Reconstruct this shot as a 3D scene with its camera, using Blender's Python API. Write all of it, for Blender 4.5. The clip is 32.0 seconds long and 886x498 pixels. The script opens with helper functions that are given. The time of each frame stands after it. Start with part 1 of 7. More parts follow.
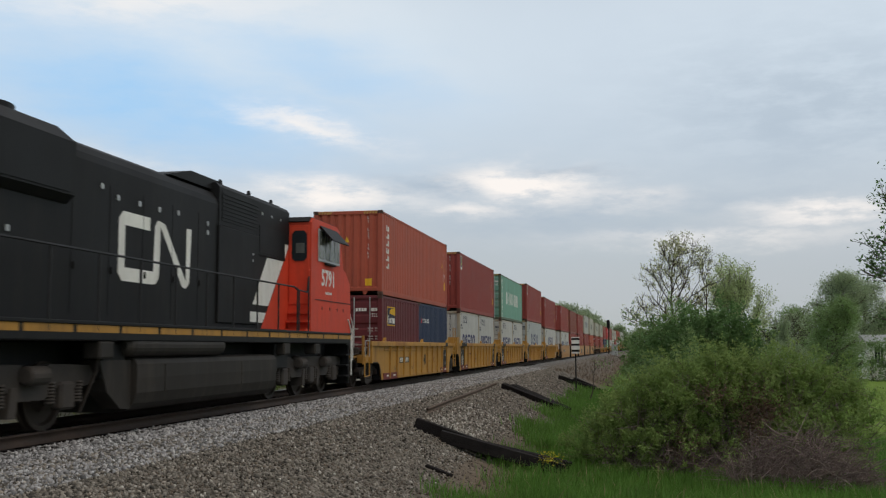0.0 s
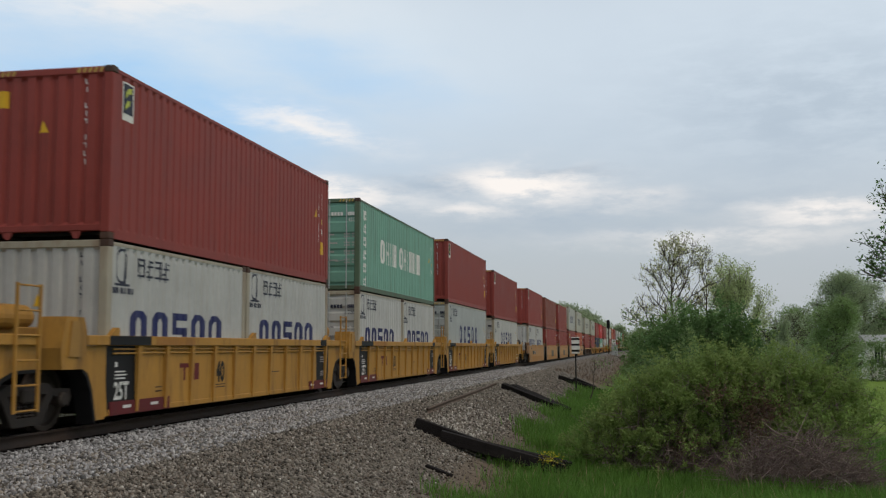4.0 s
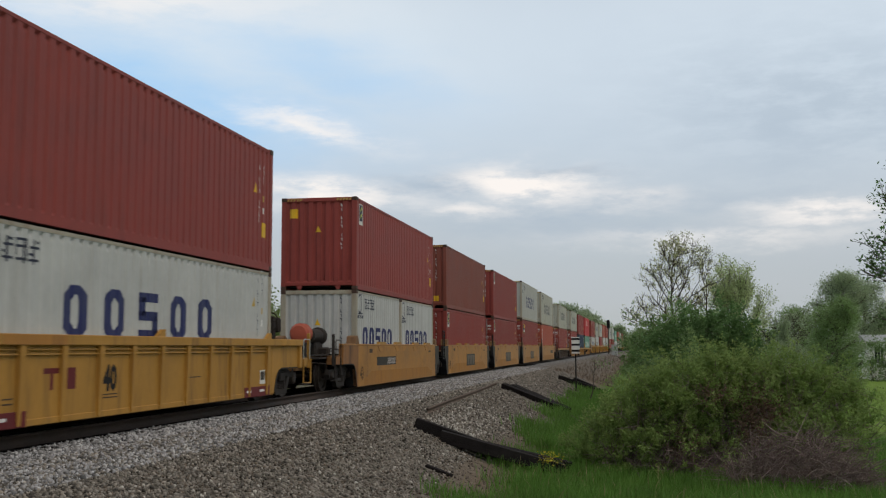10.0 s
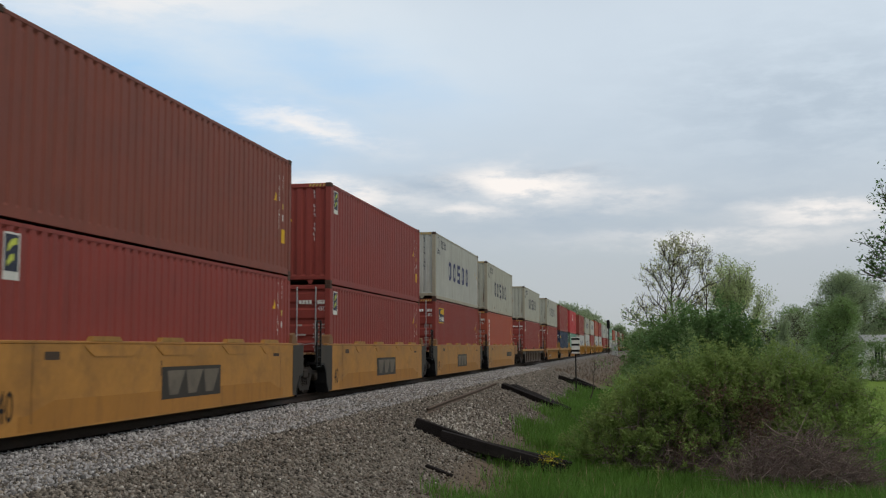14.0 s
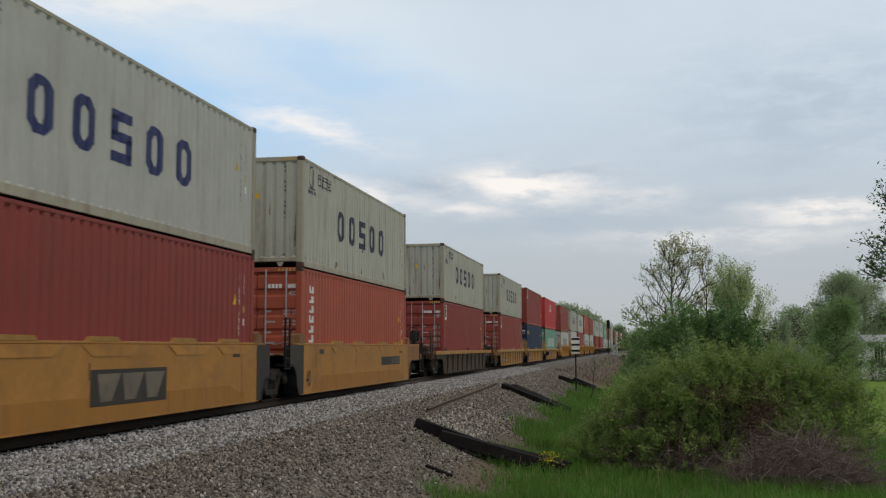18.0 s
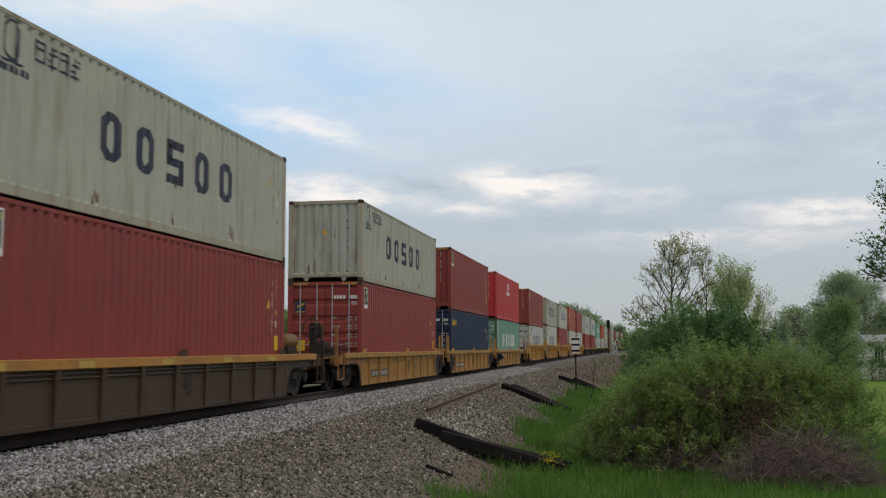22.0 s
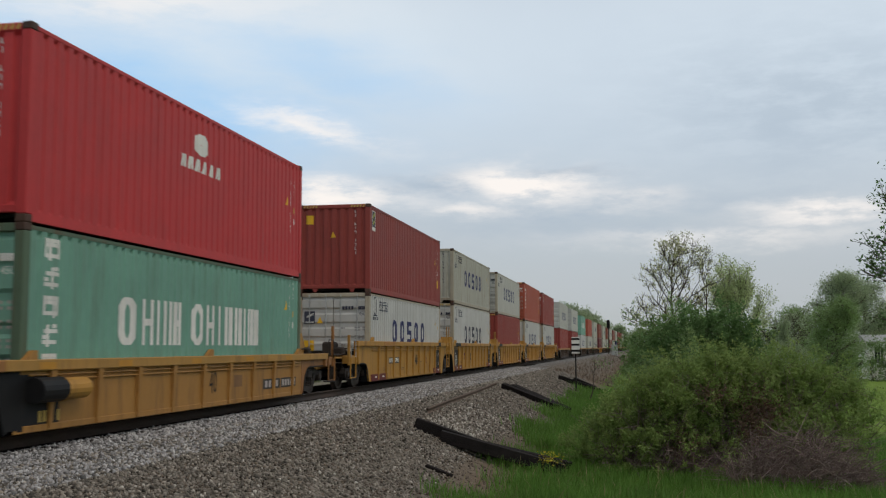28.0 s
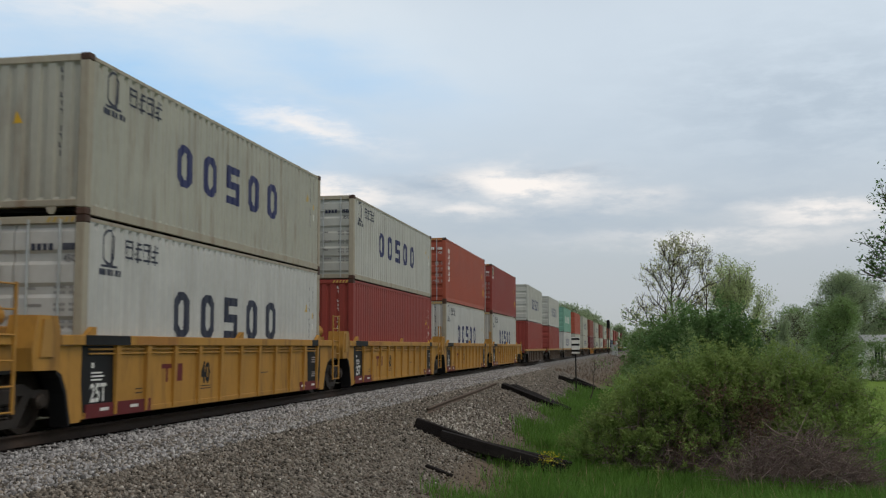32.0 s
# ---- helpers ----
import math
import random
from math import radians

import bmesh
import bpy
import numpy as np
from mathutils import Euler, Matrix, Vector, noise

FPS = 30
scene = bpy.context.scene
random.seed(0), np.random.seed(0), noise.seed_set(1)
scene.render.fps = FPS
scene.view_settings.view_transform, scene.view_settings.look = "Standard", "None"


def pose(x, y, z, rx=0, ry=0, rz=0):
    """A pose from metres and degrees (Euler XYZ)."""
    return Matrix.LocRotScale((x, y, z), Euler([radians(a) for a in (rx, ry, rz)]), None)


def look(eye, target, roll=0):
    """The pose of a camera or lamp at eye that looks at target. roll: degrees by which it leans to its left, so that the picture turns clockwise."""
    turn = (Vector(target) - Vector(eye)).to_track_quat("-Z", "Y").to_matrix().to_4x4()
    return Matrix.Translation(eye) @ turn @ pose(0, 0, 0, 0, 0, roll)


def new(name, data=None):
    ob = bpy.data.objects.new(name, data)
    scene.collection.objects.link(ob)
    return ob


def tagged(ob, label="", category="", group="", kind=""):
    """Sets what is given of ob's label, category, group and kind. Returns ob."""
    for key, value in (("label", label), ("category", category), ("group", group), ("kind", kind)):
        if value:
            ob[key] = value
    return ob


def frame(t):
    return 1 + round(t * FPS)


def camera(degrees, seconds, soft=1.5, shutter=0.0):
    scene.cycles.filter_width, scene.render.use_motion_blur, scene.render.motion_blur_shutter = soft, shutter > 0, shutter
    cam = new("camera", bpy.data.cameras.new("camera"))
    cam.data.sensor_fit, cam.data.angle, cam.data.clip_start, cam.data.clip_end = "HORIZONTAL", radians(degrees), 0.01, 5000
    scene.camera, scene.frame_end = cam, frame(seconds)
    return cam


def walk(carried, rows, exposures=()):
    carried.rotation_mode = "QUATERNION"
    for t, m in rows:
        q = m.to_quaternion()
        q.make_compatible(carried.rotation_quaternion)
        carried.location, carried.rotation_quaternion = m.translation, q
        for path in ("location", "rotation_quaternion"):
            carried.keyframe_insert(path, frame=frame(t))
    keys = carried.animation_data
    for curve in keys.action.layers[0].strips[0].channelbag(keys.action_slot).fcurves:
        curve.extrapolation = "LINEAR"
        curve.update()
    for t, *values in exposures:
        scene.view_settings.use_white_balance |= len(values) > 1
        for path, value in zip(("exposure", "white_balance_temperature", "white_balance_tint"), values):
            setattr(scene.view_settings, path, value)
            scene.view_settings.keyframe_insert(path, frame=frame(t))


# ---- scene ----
# ---- camera ----
cam = camera(46.62, 32.0, soft=1.2, shutter=0.3)
EYE = (0.0, 0.0, 1.25)
AIM = (-0.1801, 0.9790, 0.0951)
VIEW = look(EYE, tuple(e + a * 50 for e, a in zip(EYE, AIM)), -0.129)
walk(cam, [(0.0, VIEW), (32.0, VIEW)], [(0.0, 0.0), (32.0, 0.0)])

# ---- world and light ----
SUN_EL, SUN_AZ = 56.0, 121.0  # degrees; azimuth clockwise from +y


def build_world():
    world = bpy.data.worlds.new("sky")
    scene.world = world
    world.use_nodes = True
    nt = world.node_tree
    nt.nodes.clear()
    N, L = nt.nodes.new, nt.links.new
    out, bg = N("ShaderNodeOutputWorld"), N("ShaderNodeBackground")
    sky = N("ShaderNodeTexSky")
    sky.sky_type, sky.sun_disc = "NISHITA", False
    sky.sun_elevation, sky.sun_rotation = radians(SUN_EL), radians(SUN_AZ)
    sky.air_density, sky.dust_density, sky.ozone_density = 1.0, 1.0, 1.0
    scale = N("ShaderNodeVectorMath")
    scale.operation = "SCALE"
    scale.inputs["Scale"].default_value = 0.10
    L(sky.outputs[0], scale.inputs[0])
    geo = N("ShaderNodeTexCoord")
    sep = N("ShaderNodeSeparateXYZ")
    L(geo.outputs["Generated"], sep.inputs[0])

    def math_node(op, a, b=None, c=None):
        n = N("ShaderNodeMath")
        n.operation = op
        for i, v in enumerate((a, b, c)):
            if v is None:
                continue
            if isinstance(v, (int, float)):
                n.inputs[i].default_value = v
            else:
                L(v, n.inputs[i])
        return n.outputs[0]

    el = math_node("ADD", math_node("MAXIMUM", sep.outputs[2], 0.0), 0.10)
    px = math_node("DIVIDE", sep.outputs[0], el)
    py = math_node("DIVIDE", sep.outputs[1], el)
    flat = N("ShaderNodeCombineXYZ")
    L(px, flat.inputs[0]), L(py, flat.inputs[1])

    def cloud_noise(scale_value, detail, shift, stretch, rough=0.55):
        m = N("ShaderNodeMapping")
        m.inputs["Location"].default_value = shift
        m.inputs["Rotation"].default_value = (0, 0, radians(20))
        m.inputs["Scale"].default_value = stretch
        L(flat.outputs[0], m.inputs[0])
        n = N("ShaderNodeTexNoise")
        n.inputs["Scale"].default_value = scale_value
        n.inputs["Detail"].default_value = detail
        n.inputs["Roughness"].default_value = rough
        L(m.outputs[0], n.inputs["Vector"])
        return n.outputs[0]

    def ramp(fac, stops):
        r = N("ShaderNodeValToRGB")
        r.color_ramp.interpolation = "B_SPLINE"
        while len(r.color_ramp.elements) < len(stops):
            r.color_ramp.elements.new(0.5)
        for e, (p, c) in zip(r.color_ramp.elements, stops):
            e.position, e.color = p, (*c, 1)
        L(fac, r.inputs[0])
        return r.outputs[0]

    def mix(fac, a, b):
        m = N("ShaderNodeMix")
        m.data_type = "RGBA"
        L(fac, m.inputs[0])
        L(a, m.inputs[6])
        L(b, m.inputs[7])
        return m.outputs[2]

    # azimuth and elevation in degrees, gently warped, for the drifting clouds
    az = math_node("MULTIPLY", math_node("ARCTAN2", sep.outputs[0], sep.outputs[1]), 57.2958)
    elv = math_node("MULTIPLY", math_node("ARCSINE", sep.outputs[2]), 57.2958)
    flat2 = N("ShaderNodeCombineXYZ")
    L(math_node("MULTIPLY", az, 0.10), flat2.inputs[0]), L(math_node("MULTIPLY", elv, 0.32), flat2.inputs[1])

    def field(scale_value, detail, shift, rough=0.6):
        m = N("ShaderNodeMapping")
        m.inputs["Location"].default_value = shift
        L(flat2.outputs[0], m.inputs[0])
        n = N("ShaderNodeTexNoise")
        n.inputs["Scale"].default_value = scale_value
        n.inputs["Detail"].default_value = detail
        n.inputs["Roughness"].default_value = rough
        L(m.outputs[0], n.inputs["Vector"])
        return n.outputs[0]

    warp_a = math_node("MULTIPLY_ADD", field(1.6, 6, (5, 1, 0)), 7.0, -3.5)
    warp_e = math_node("MULTIPLY_ADD", field(1.9, 7, (1, 8, 0)), 2.6, -1.3)
    azw, elw = math_node("ADD", az, warp_a), math_node("ADD", elv, warp_e)

    def blob(a0, e0, sa, se, tilt=0.0):
        da = math_node("SUBTRACT", azw, a0)
        de = math_node("SUBTRACT", math_node("SUBTRACT", elw, e0), math_node("MULTIPLY", da, tilt))
        qa, qe = math_node("DIVIDE", da, sa), math_node("DIVIDE", de, se)
        return math_node("EXPONENT", math_node("MULTIPLY", math_node("ADD", math_node("MULTIPLY", qa, qa), math_node("MULTIPLY", qe, qe)), -1.0))

    def total(rows):
        out = None
        for r in rows:
            v = math_node("MULTIPLY", blob(*r[1:]), r[0])
            out = v if out is None else math_node("MAXIMUM", out, v)
        return out

    def rgb(c):
        n = N("ShaderNodeRGB")
        n.outputs[0].default_value = (*c, 1)
        return n.outputs[0]

    # a thin veil over all the sky
    veil = ramp(sep.outputs[2], [(0.0, (0.475, 0.508, 0.53)), (0.10, (0.50, 0.54, 0.58)), (0.20, (0.65, 0.74, 0.825)), (0.34, (0.74, 0.835, 0.92)), (0.55, (0.45, 0.465, 0.48)), (1.0, (0.41, 0.415, 0.42))])
    cover = ramp(cloud_noise(0.55, 5, (3.1, 0.6, 0), (1.0, 0.55, 1)), [(0.30, (0.78, 0.78, 0.78)), (0.50, (0.92, 0.92, 0.92)), (0.62, (1, 1, 1))])
    base = mix(cover, scale.outputs[0], veil)
    # clear sky shows blue where the veil is thin
    clear = math_node("MULTIPLY", total([(1.0, -26.5, 13.2, 10.0, 3.0, -0.12), (0.55, -17.0, 15.2, 7.0, 1.8, -0.2), (0.5, -33.0, 16.0, 6.0, 2.0)]), ramp(field(1.1, 5, (2, 3, 0)), [(0.30, (0.55, 0.55, 0.55)), (0.6, (1, 1, 1))]))
    base = mix(clear, base, rgb((0.34, 0.61, 0.92)))
    # grey bellies, then bright streaks
    grey = math_node("MULTIPLY", total([(1.1, -10.9, 9.1, 2.6, 0.7), (0.9, -2.6, 9.6, 2.4, 0.35), (0.8, -4.5, 7.3, 5.5, 0.6), (0.5, 4.0, 8.0, 9.0, 0.8), (0.7, 10.0, 12.5, 9.0, 4.0), (0.5, -3.0, 6.6, 9.0, 1.0)]), ramp(field(3.2, 7, (4, 4, 0)), [(0.36, (0.3, 0.3, 0.3)), (0.56, (1, 1, 1))]))
    base = mix(grey, base, rgb((0.41, 0.495, 0.59)))
    wisps = ramp(field(3.6, 9, (0.4, 2.3, 0), 0.62), [(0.36, (0.18, 0.18, 0.18)), (0.52, (1, 1, 1))])
    bright = math_node("MULTIPLY", total([(0.9, -18.0, 12.2, 4.2, 0.6, -0.22), (1.15, -16.6, 8.5, 4.2, 0.8, -0.06), (1.35, -5.6, 9.0, 4.0, 0.95, -0.10), (0.8, -9.5, 7.6, 3.0, 0.5), (0.5, -1.0, 8.2, 4.0, 0.6), (1.0, 11.0, 7.0, 4.2, 0.55), (0.55, 5.0, 5.9, 8.0, 0.6), (0.7, -29.0, 18.8, 9.0, 1.6), (0.6, -31.0, 9.3, 5.0, 0.8), (0.5, -30.0, 7.2, 6.0, 0.7)]), wisps)
    full = mix(bright, base, rgb((0.97, 0.92, 0.88)))
    L(full, bg.inputs[0])
    bg.inputs[1].default_value = 1.0
    L(bg.outputs[0], out.inputs[0])


build_world()
sun = new("sun", bpy.data.lights.new("sun", "SUN"))
sun.data.energy, sun.data.angle, sun.data.color = 1.0, radians(35), (1.0, 0.84, 0.66)
_az, _el = radians(SUN_AZ), radians(SUN_EL)
sun.matrix_world = look((0, 0, 60), (-math.sin(_az) * math.cos(_el), -math.cos(_az) * math.cos(_el), 60 - math.sin(_el)))

# ---- materials ----
MATS = {}


def material(name, colour, rough=0.6, metal=0.0, vary=0.12, scale=3.0, dirt=None, dirt_amount=0.0, streaks=False, bump=0.0, bump_scale=40.0, per="object", spec=0.5, translucent=0.0):
    """Procedural paint, metal, wood or leaf: colour with two scales of variation, dirt and fine relief."""
    if name in MATS:
        return MATS[name]
    m = bpy.data.materials.new(name)
    MATS[name] = m
    m.use_nodes = True
    nt = m.node_tree
    b = nt.nodes["Principled BSDF"]
    N, L = nt.nodes.new, nt.links.new
    b.inputs["Metallic"].default_value = metal
    b.inputs["Specular IOR Level"].default_value = spec
    tc = N("ShaderNodeTexCoord")
    n1 = N("ShaderNodeTexNoise")
    n1.inputs["Scale"].default_value = scale
    n1.inputs["Detail"].default_value = 6
    L(tc.outputs["Object"], n1.inputs["Vector"])
    n2 = N("ShaderNodeTexNoise")
    n2.inputs["Scale"].default_value = scale * 9
    n2.inputs["Detail"].default_value = 3
    L(tc.outputs["Object"], n2.inputs["Vector"])
    add = N("ShaderNodeMath")
    add.operation = "MULTIPLY_ADD"
    L(n2.outputs[0], add.inputs[0])
    add.inputs[1].default_value = 0.45
    L(n1.outputs[0], add.inputs[2])
    r = N("ShaderNodeMapRange")
    r.inputs["From Min"].default_value, r.inputs["From Max"].default_value = 0.45, 1.0
    r.inputs["To Min"].default_value, r.inputs["To Max"].default_value = 1 - vary, 1 + vary
    L(add.outputs[0], r.inputs["Value"])
    fac = r.outputs[0]
    if per:
        src = N("ShaderNodeObjectInfo") if per == "object" else N("ShaderNodeNewGeometry")
        rr = N("ShaderNodeMapRange")
        rr.inputs["To Min"].default_value, rr.inputs["To Max"].default_value = {"object": (0.93, 1.07), "island": (0.78, 1.22), "stone": (0.2, 1.65)}[per]
        L(src.outputs["Random" if per == "object" else "Random Per Island"], rr.inputs["Value"])
        mul = N("ShaderNodeMath")
        mul.operation = "MULTIPLY"
        L(fac, mul.inputs[0]), L(rr.outputs[0], mul.inputs[1])
        fac = mul.outputs[0]
    col = N("ShaderNodeVectorMath")
    col.operation = "SCALE"
    col.inputs[0].default_value = colour
    L(fac, col.inputs["Scale"])
    final = col.outputs[0]
    if dirt:
        mp = N("ShaderNodeMapping")
        mp.inputs["Scale"].default_value = (3.2, 3.2, 0.45) if streaks else (1.1, 1.1, 1.6)
        L(tc.outputs["Object"], mp.inputs[0])
        n3 = N("ShaderNodeTexNoise")
        n3.inputs["Scale"].default_value = 1.0
        n3.inputs["Detail"].default_value = 8
        n3.inputs["Roughness"].default_value = 0.65
        L(mp.outputs[0], n3.inputs["Vector"])
        d = N("ShaderNodeMapRange")
        d.inputs["From Min"].default_value, d.inputs["From Max"].default_value = 0.5, 0.75
        d.inputs["To Max"].default_value = dirt_amount
        L(n3.outputs[0], d.inputs["Value"])
        mx = N("ShaderNodeMix")
        mx.data_type = "RGBA"
        L(d.outputs[0], mx.inputs[0])
        L(final, mx.inputs[6])
        mx.inputs[7].default_value = (*dirt, 1)
        final = mx.outputs[2]
    L(final, b.inputs["Base Color"])
    rg = N("ShaderNodeMapRange")
    rg.inputs["To Min"].default_value, rg.inputs["To Max"].default_value = max(0.03, rough - 0.12), min(1, rough + 0.12)
    L(n1.outputs[0], rg.inputs["Value"])
    L(rg.outputs[0], b.inputs["Roughness"])
    if bump:
        bn = N("ShaderNodeTexNoise")
        bn.inputs["Scale"].default_value = bump_scale
        bn.inputs["Detail"].default_value = 4
        L(tc.outputs["Object"], bn.inputs["Vector"])
        bp = N("ShaderNodeBump")
        bp.inputs["Strength"].default_value = bump
        bp.inputs["Distance"].default_value = 0.02
        L(bn.outputs[0], bp.inputs["Height"])
        L(bp.outputs[0], b.inputs["Normal"])
    if translucent:
        tr = N("ShaderNodeBsdfTranslucent")
        L(final, tr.inputs[0])
        ms = N("ShaderNodeMixShader")
        ms.inputs[0].default_value = translucent
        L(b.outputs[0], ms.inputs[1]), L(tr.outputs[0], ms.inputs[2])
        L(ms.outputs[0], nt.nodes["Material Output"].inputs[0])
    return m


RUST, GRIME = (0.10, 0.045, 0.02), (0.035, 0.03, 0.026)


def paint(name, colour, amount=0.35, dirt=RUST, rough=0.58, spec=0.28):
    return material(name, colour, rough, vary=0.12, spec=spec, scale=0.8, dirt=dirt, dirt_amount=amount, streaks=True, bump=0.05, bump_scale=6)


M_RED = paint("oxide_red_paint", (0.250, 0.047, 0.038), 0.30, (0.07, 0.025, 0.02))
M_BRICK = paint("brick_red_paint", (0.36, 0.082, 0.048), 0.28, (0.09, 0.03, 0.02))
M_MAROON = paint("maroon_paint", (0.115, 0.022, 0.026), 0.30, (0.05, 0.02, 0.02))
M_SCARLET = paint("scarlet_paint", (0.47, 0.042, 0.045), 0.25, (0.12, 0.02, 0.02))
M_GREEN = paint("sea_green_paint", (0.165, 0.345, 0.27), 0.40, (0.10, 0.09, 0.06))
M_GREY = paint("light_grey_paint", (0.44, 0.445, 0.415), 0.35, (0.20, 0.15, 0.10))
M_WHITEGREY = paint("pale_grey_paint", (0.465, 0.472, 0.458), 0.25, (0.22, 0.17, 0.12))
M_BLUEGREY = paint("blue_grey_paint", (0.365, 0.392, 0.39), 0.22, (0.24, 0.22, 0.19))
M_ENDRUST = paint("rusted_orange_paint", (0.27, 0.125, 0.042), 0.95, (0.085, 0.045, 0.028))
M_NAVY = paint("navy_paint", (0.018, 0.030, 0.070), 0.30, (0.05, 0.045, 0.04))
M_YELLOW = paint("wagon_yellow_paint", (0.405, 0.212, 0.042), 0.85, (0.13, 0.07, 0.028))
M_LOWYEL = paint("weathered_orange_paint", (0.36, 0.185, 0.050), 0.9, (0.12, 0.062, 0.03))
M_PANEL = paint("dark_panel_paint", (0.040, 0.034, 0.028), 0.4, (0.10, 0.07, 0.05))
M_RUSTYEL = paint("rusty_yellow_paint", (0.20, 0.105, 0.045), 0.7, (0.07, 0.04, 0.025))
M_DIRTYEL = paint("dirty_yellow_paint", (0.36, 0.20, 0.052), 0.65, (0.10, 0.06, 0.03))
M_DOORGREY = paint("grey_stencil", (0.24, 0.24, 0.24), 0.3, (0.35, 0.34, 0.32))
M_HAZARD = paint("faded_hazard_paint", (0.48, 0.33, 0.08), 0.3, (0.2, 0.12, 0.06))
M_FAINT = paint("faded_orange_reflector", (0.45, 0.22, 0.03), 0.4, (0.2, 0.1, 0.05))
M_PATCH = paint("darker_orange_repaint", (0.36, 0.165, 0.034), 0.5, (0.13, 0.062, 0.03))
M_DOORINK = paint("faint_white_stencil", (0.42, 0.38, 0.36), 0.4, (0.2, 0.12, 0.1))
M_OCHRE = material("faded_yellow_paint", (0.39, 0.184, 0.038), 0.5, vary=0.24, scale=0.9, dirt=(0.15, 0.072, 0.03), dirt_amount=0.55, bump=0.05, bump_scale=6, spec=0.35)
M_BROWNCAR = paint("grimy_brown_paint", (0.062, 0.038, 0.025), 0.5, (0.032, 0.022, 0.017))
M_BLACK = paint("black_paint", (0.010, 0.010, 0.011), 0.35, (0.034, 0.029, 0.024), 0.6, 0.22)
M_ENGRED = paint("engine_red_paint", (0.62, 0.060, 0.026), 0.25, (0.12, 0.04, 0.03))
M_WHITE = paint("white_paint", (0.72, 0.72, 0.69), 0.30, (0.25, 0.2, 0.16))
M_BLUE = paint("blue_marking_paint", (0.024, 0.030, 0.11), 0.2, (0.2, 0.2, 0.2))
M_DARKMARK = paint("dark_marking_paint", (0.03, 0.035, 0.06), 0.2, (0.2, 0.2, 0.2))
M_SIGN = paint("yellow_marking_paint", (0.70, 0.42, 0.02), 0.2, (0.3, 0.2, 0.1))
M_LIME = paint("lime_marking_paint", (0.55, 0.60, 0.10), 0.2, (0.3, 0.3, 0.1))
M_REFLECT = paint("dark_red_reflective_tape", (0.13, 0.018, 0.02), 0.4, (0.05, 0.03, 0.03))
M_STEEL = material("grimy_cast_steel", (0.025, 0.018, 0.014), 0.75, 0.2, 0.3, 4, GRIME, 0.6, bump=0.2, bump_scale=25)
M_DUSTY = material("dusty_cast_steel", (0.042, 0.035, 0.030), 0.8, 0.1, 0.3, 4, GRIME, 0.6, bump=0.2, bump_scale=25)
M_WORDGREY = material("worn_grey_marking", (0.15, 0.125, 0.095), 0.7, 0, 0.3, 4, GRIME, 0.5)
M_WHEEL = material("rusty_wheel_steel", (0.040, 0.029, 0.022), 0.6, 0.4, 0.3, 5, GRIME, 0.5)
M_TREAD = material("polished_steel", (0.45, 0.45, 0.46), 0.3, 1.0, 0.1, 8)
M_GALV = material("galvanised_steel", (0.42, 0.43, 0.43), 0.45, 0.7, 0.15, 6, RUST, 0.2)
M_RAIL = material("rusted_rail_steel", (0.055, 0.036, 0.026), 0.7, 0.3, 0.25, 4, GRIME, 0.5, bump=0.2)
M_GLASS = material("dark_window_glass", (0.02, 0.025, 0.03), 0.08, 0.0, 0.05, 3, spec=0.8)
# base colour lightened to stand in for reflected sky in the panes
M_CABGLASS = material("sky_paled_cab_glass", (0.16, 0.17, 0.16), 0.12, 0.3, 0.3, 3, spec=1.0)
M_RUBBER = material("black_rubber", (0.015, 0.015, 0.015), 0.8, 0, 0.2, 8)
M_CREO = material("creosoted_wood", (0.015, 0.013, 0.013), 0.9, 0, 0.4, 5, (0.045, 0.04, 0.037), 0.4, bump=0.7, bump_scale=30, spec=0.12)
M_WOOD = material("weathered_grey_wood", (0.09, 0.072, 0.055), 0.85, 0, 0.3, 6, GRIME, 0.4, bump=0.4, bump_scale=30)
M_BARK = material("bark", (0.075, 0.06, 0.048), 0.9, 0, 0.3, 6, bump=0.6, bump_scale=20)
M_TWIG = material("dead_twigs", (0.185, 0.138, 0.125), 0.9, 0, 0.3, 6, per="island")


def leaf_material(name, colour, translucent=0.48):
    return material(name, colour, 0.6, 0, 0.25, 0.6, per="island", spec=0.25, translucent=translucent)


M_LEAF_BUSH = leaf_material("bush_leaves", (0.24, 0.342, 0.105), 0.56)
M_LEAF_DARK = leaf_material("dark_leaves", (0.125, 0.22, 0.080), 0.55)
M_LEAF_SPRING = leaf_material("young_leaves", (0.50, 0.53, 0.28), 0.6)
M_LEAF_MID = leaf_material("mid_green_leaves", (0.21, 0.315, 0.125), 0.52)
M_GRASS = leaf_material("grass_blades", (0.125, 0.25, 0.050), 0.5)
M_STONE = material("ballast_stone", (0.30, 0.303, 0.308), 0.85, 0, 0.35, 20, per="stone", spec=0.3)

# ---- mesh tools ----


def part(name, bm, mat, parent=None, label="", smooth=False):
    """Link a bmesh as one mesh object under a thing or a part."""
    me = bpy.data.meshes.new(name)
    bmesh.ops.recalc_face_normals(bm, faces=bm.faces)
    bm.to_mesh(me)
    bm.free()
    me.materials.append(mat)
    if smooth:
        me.polygons.foreach_set("use_smooth", [True] * len(me.polygons))
    return put(name, me, parent, label)


def put(name, me, parent=None, label="", at=None):
    ob = new(name, me)
    if parent:
        ob.parent = parent
    if label:
        ob["label"] = label
    if at is not None:
        ob.matrix_basis = at
    return ob


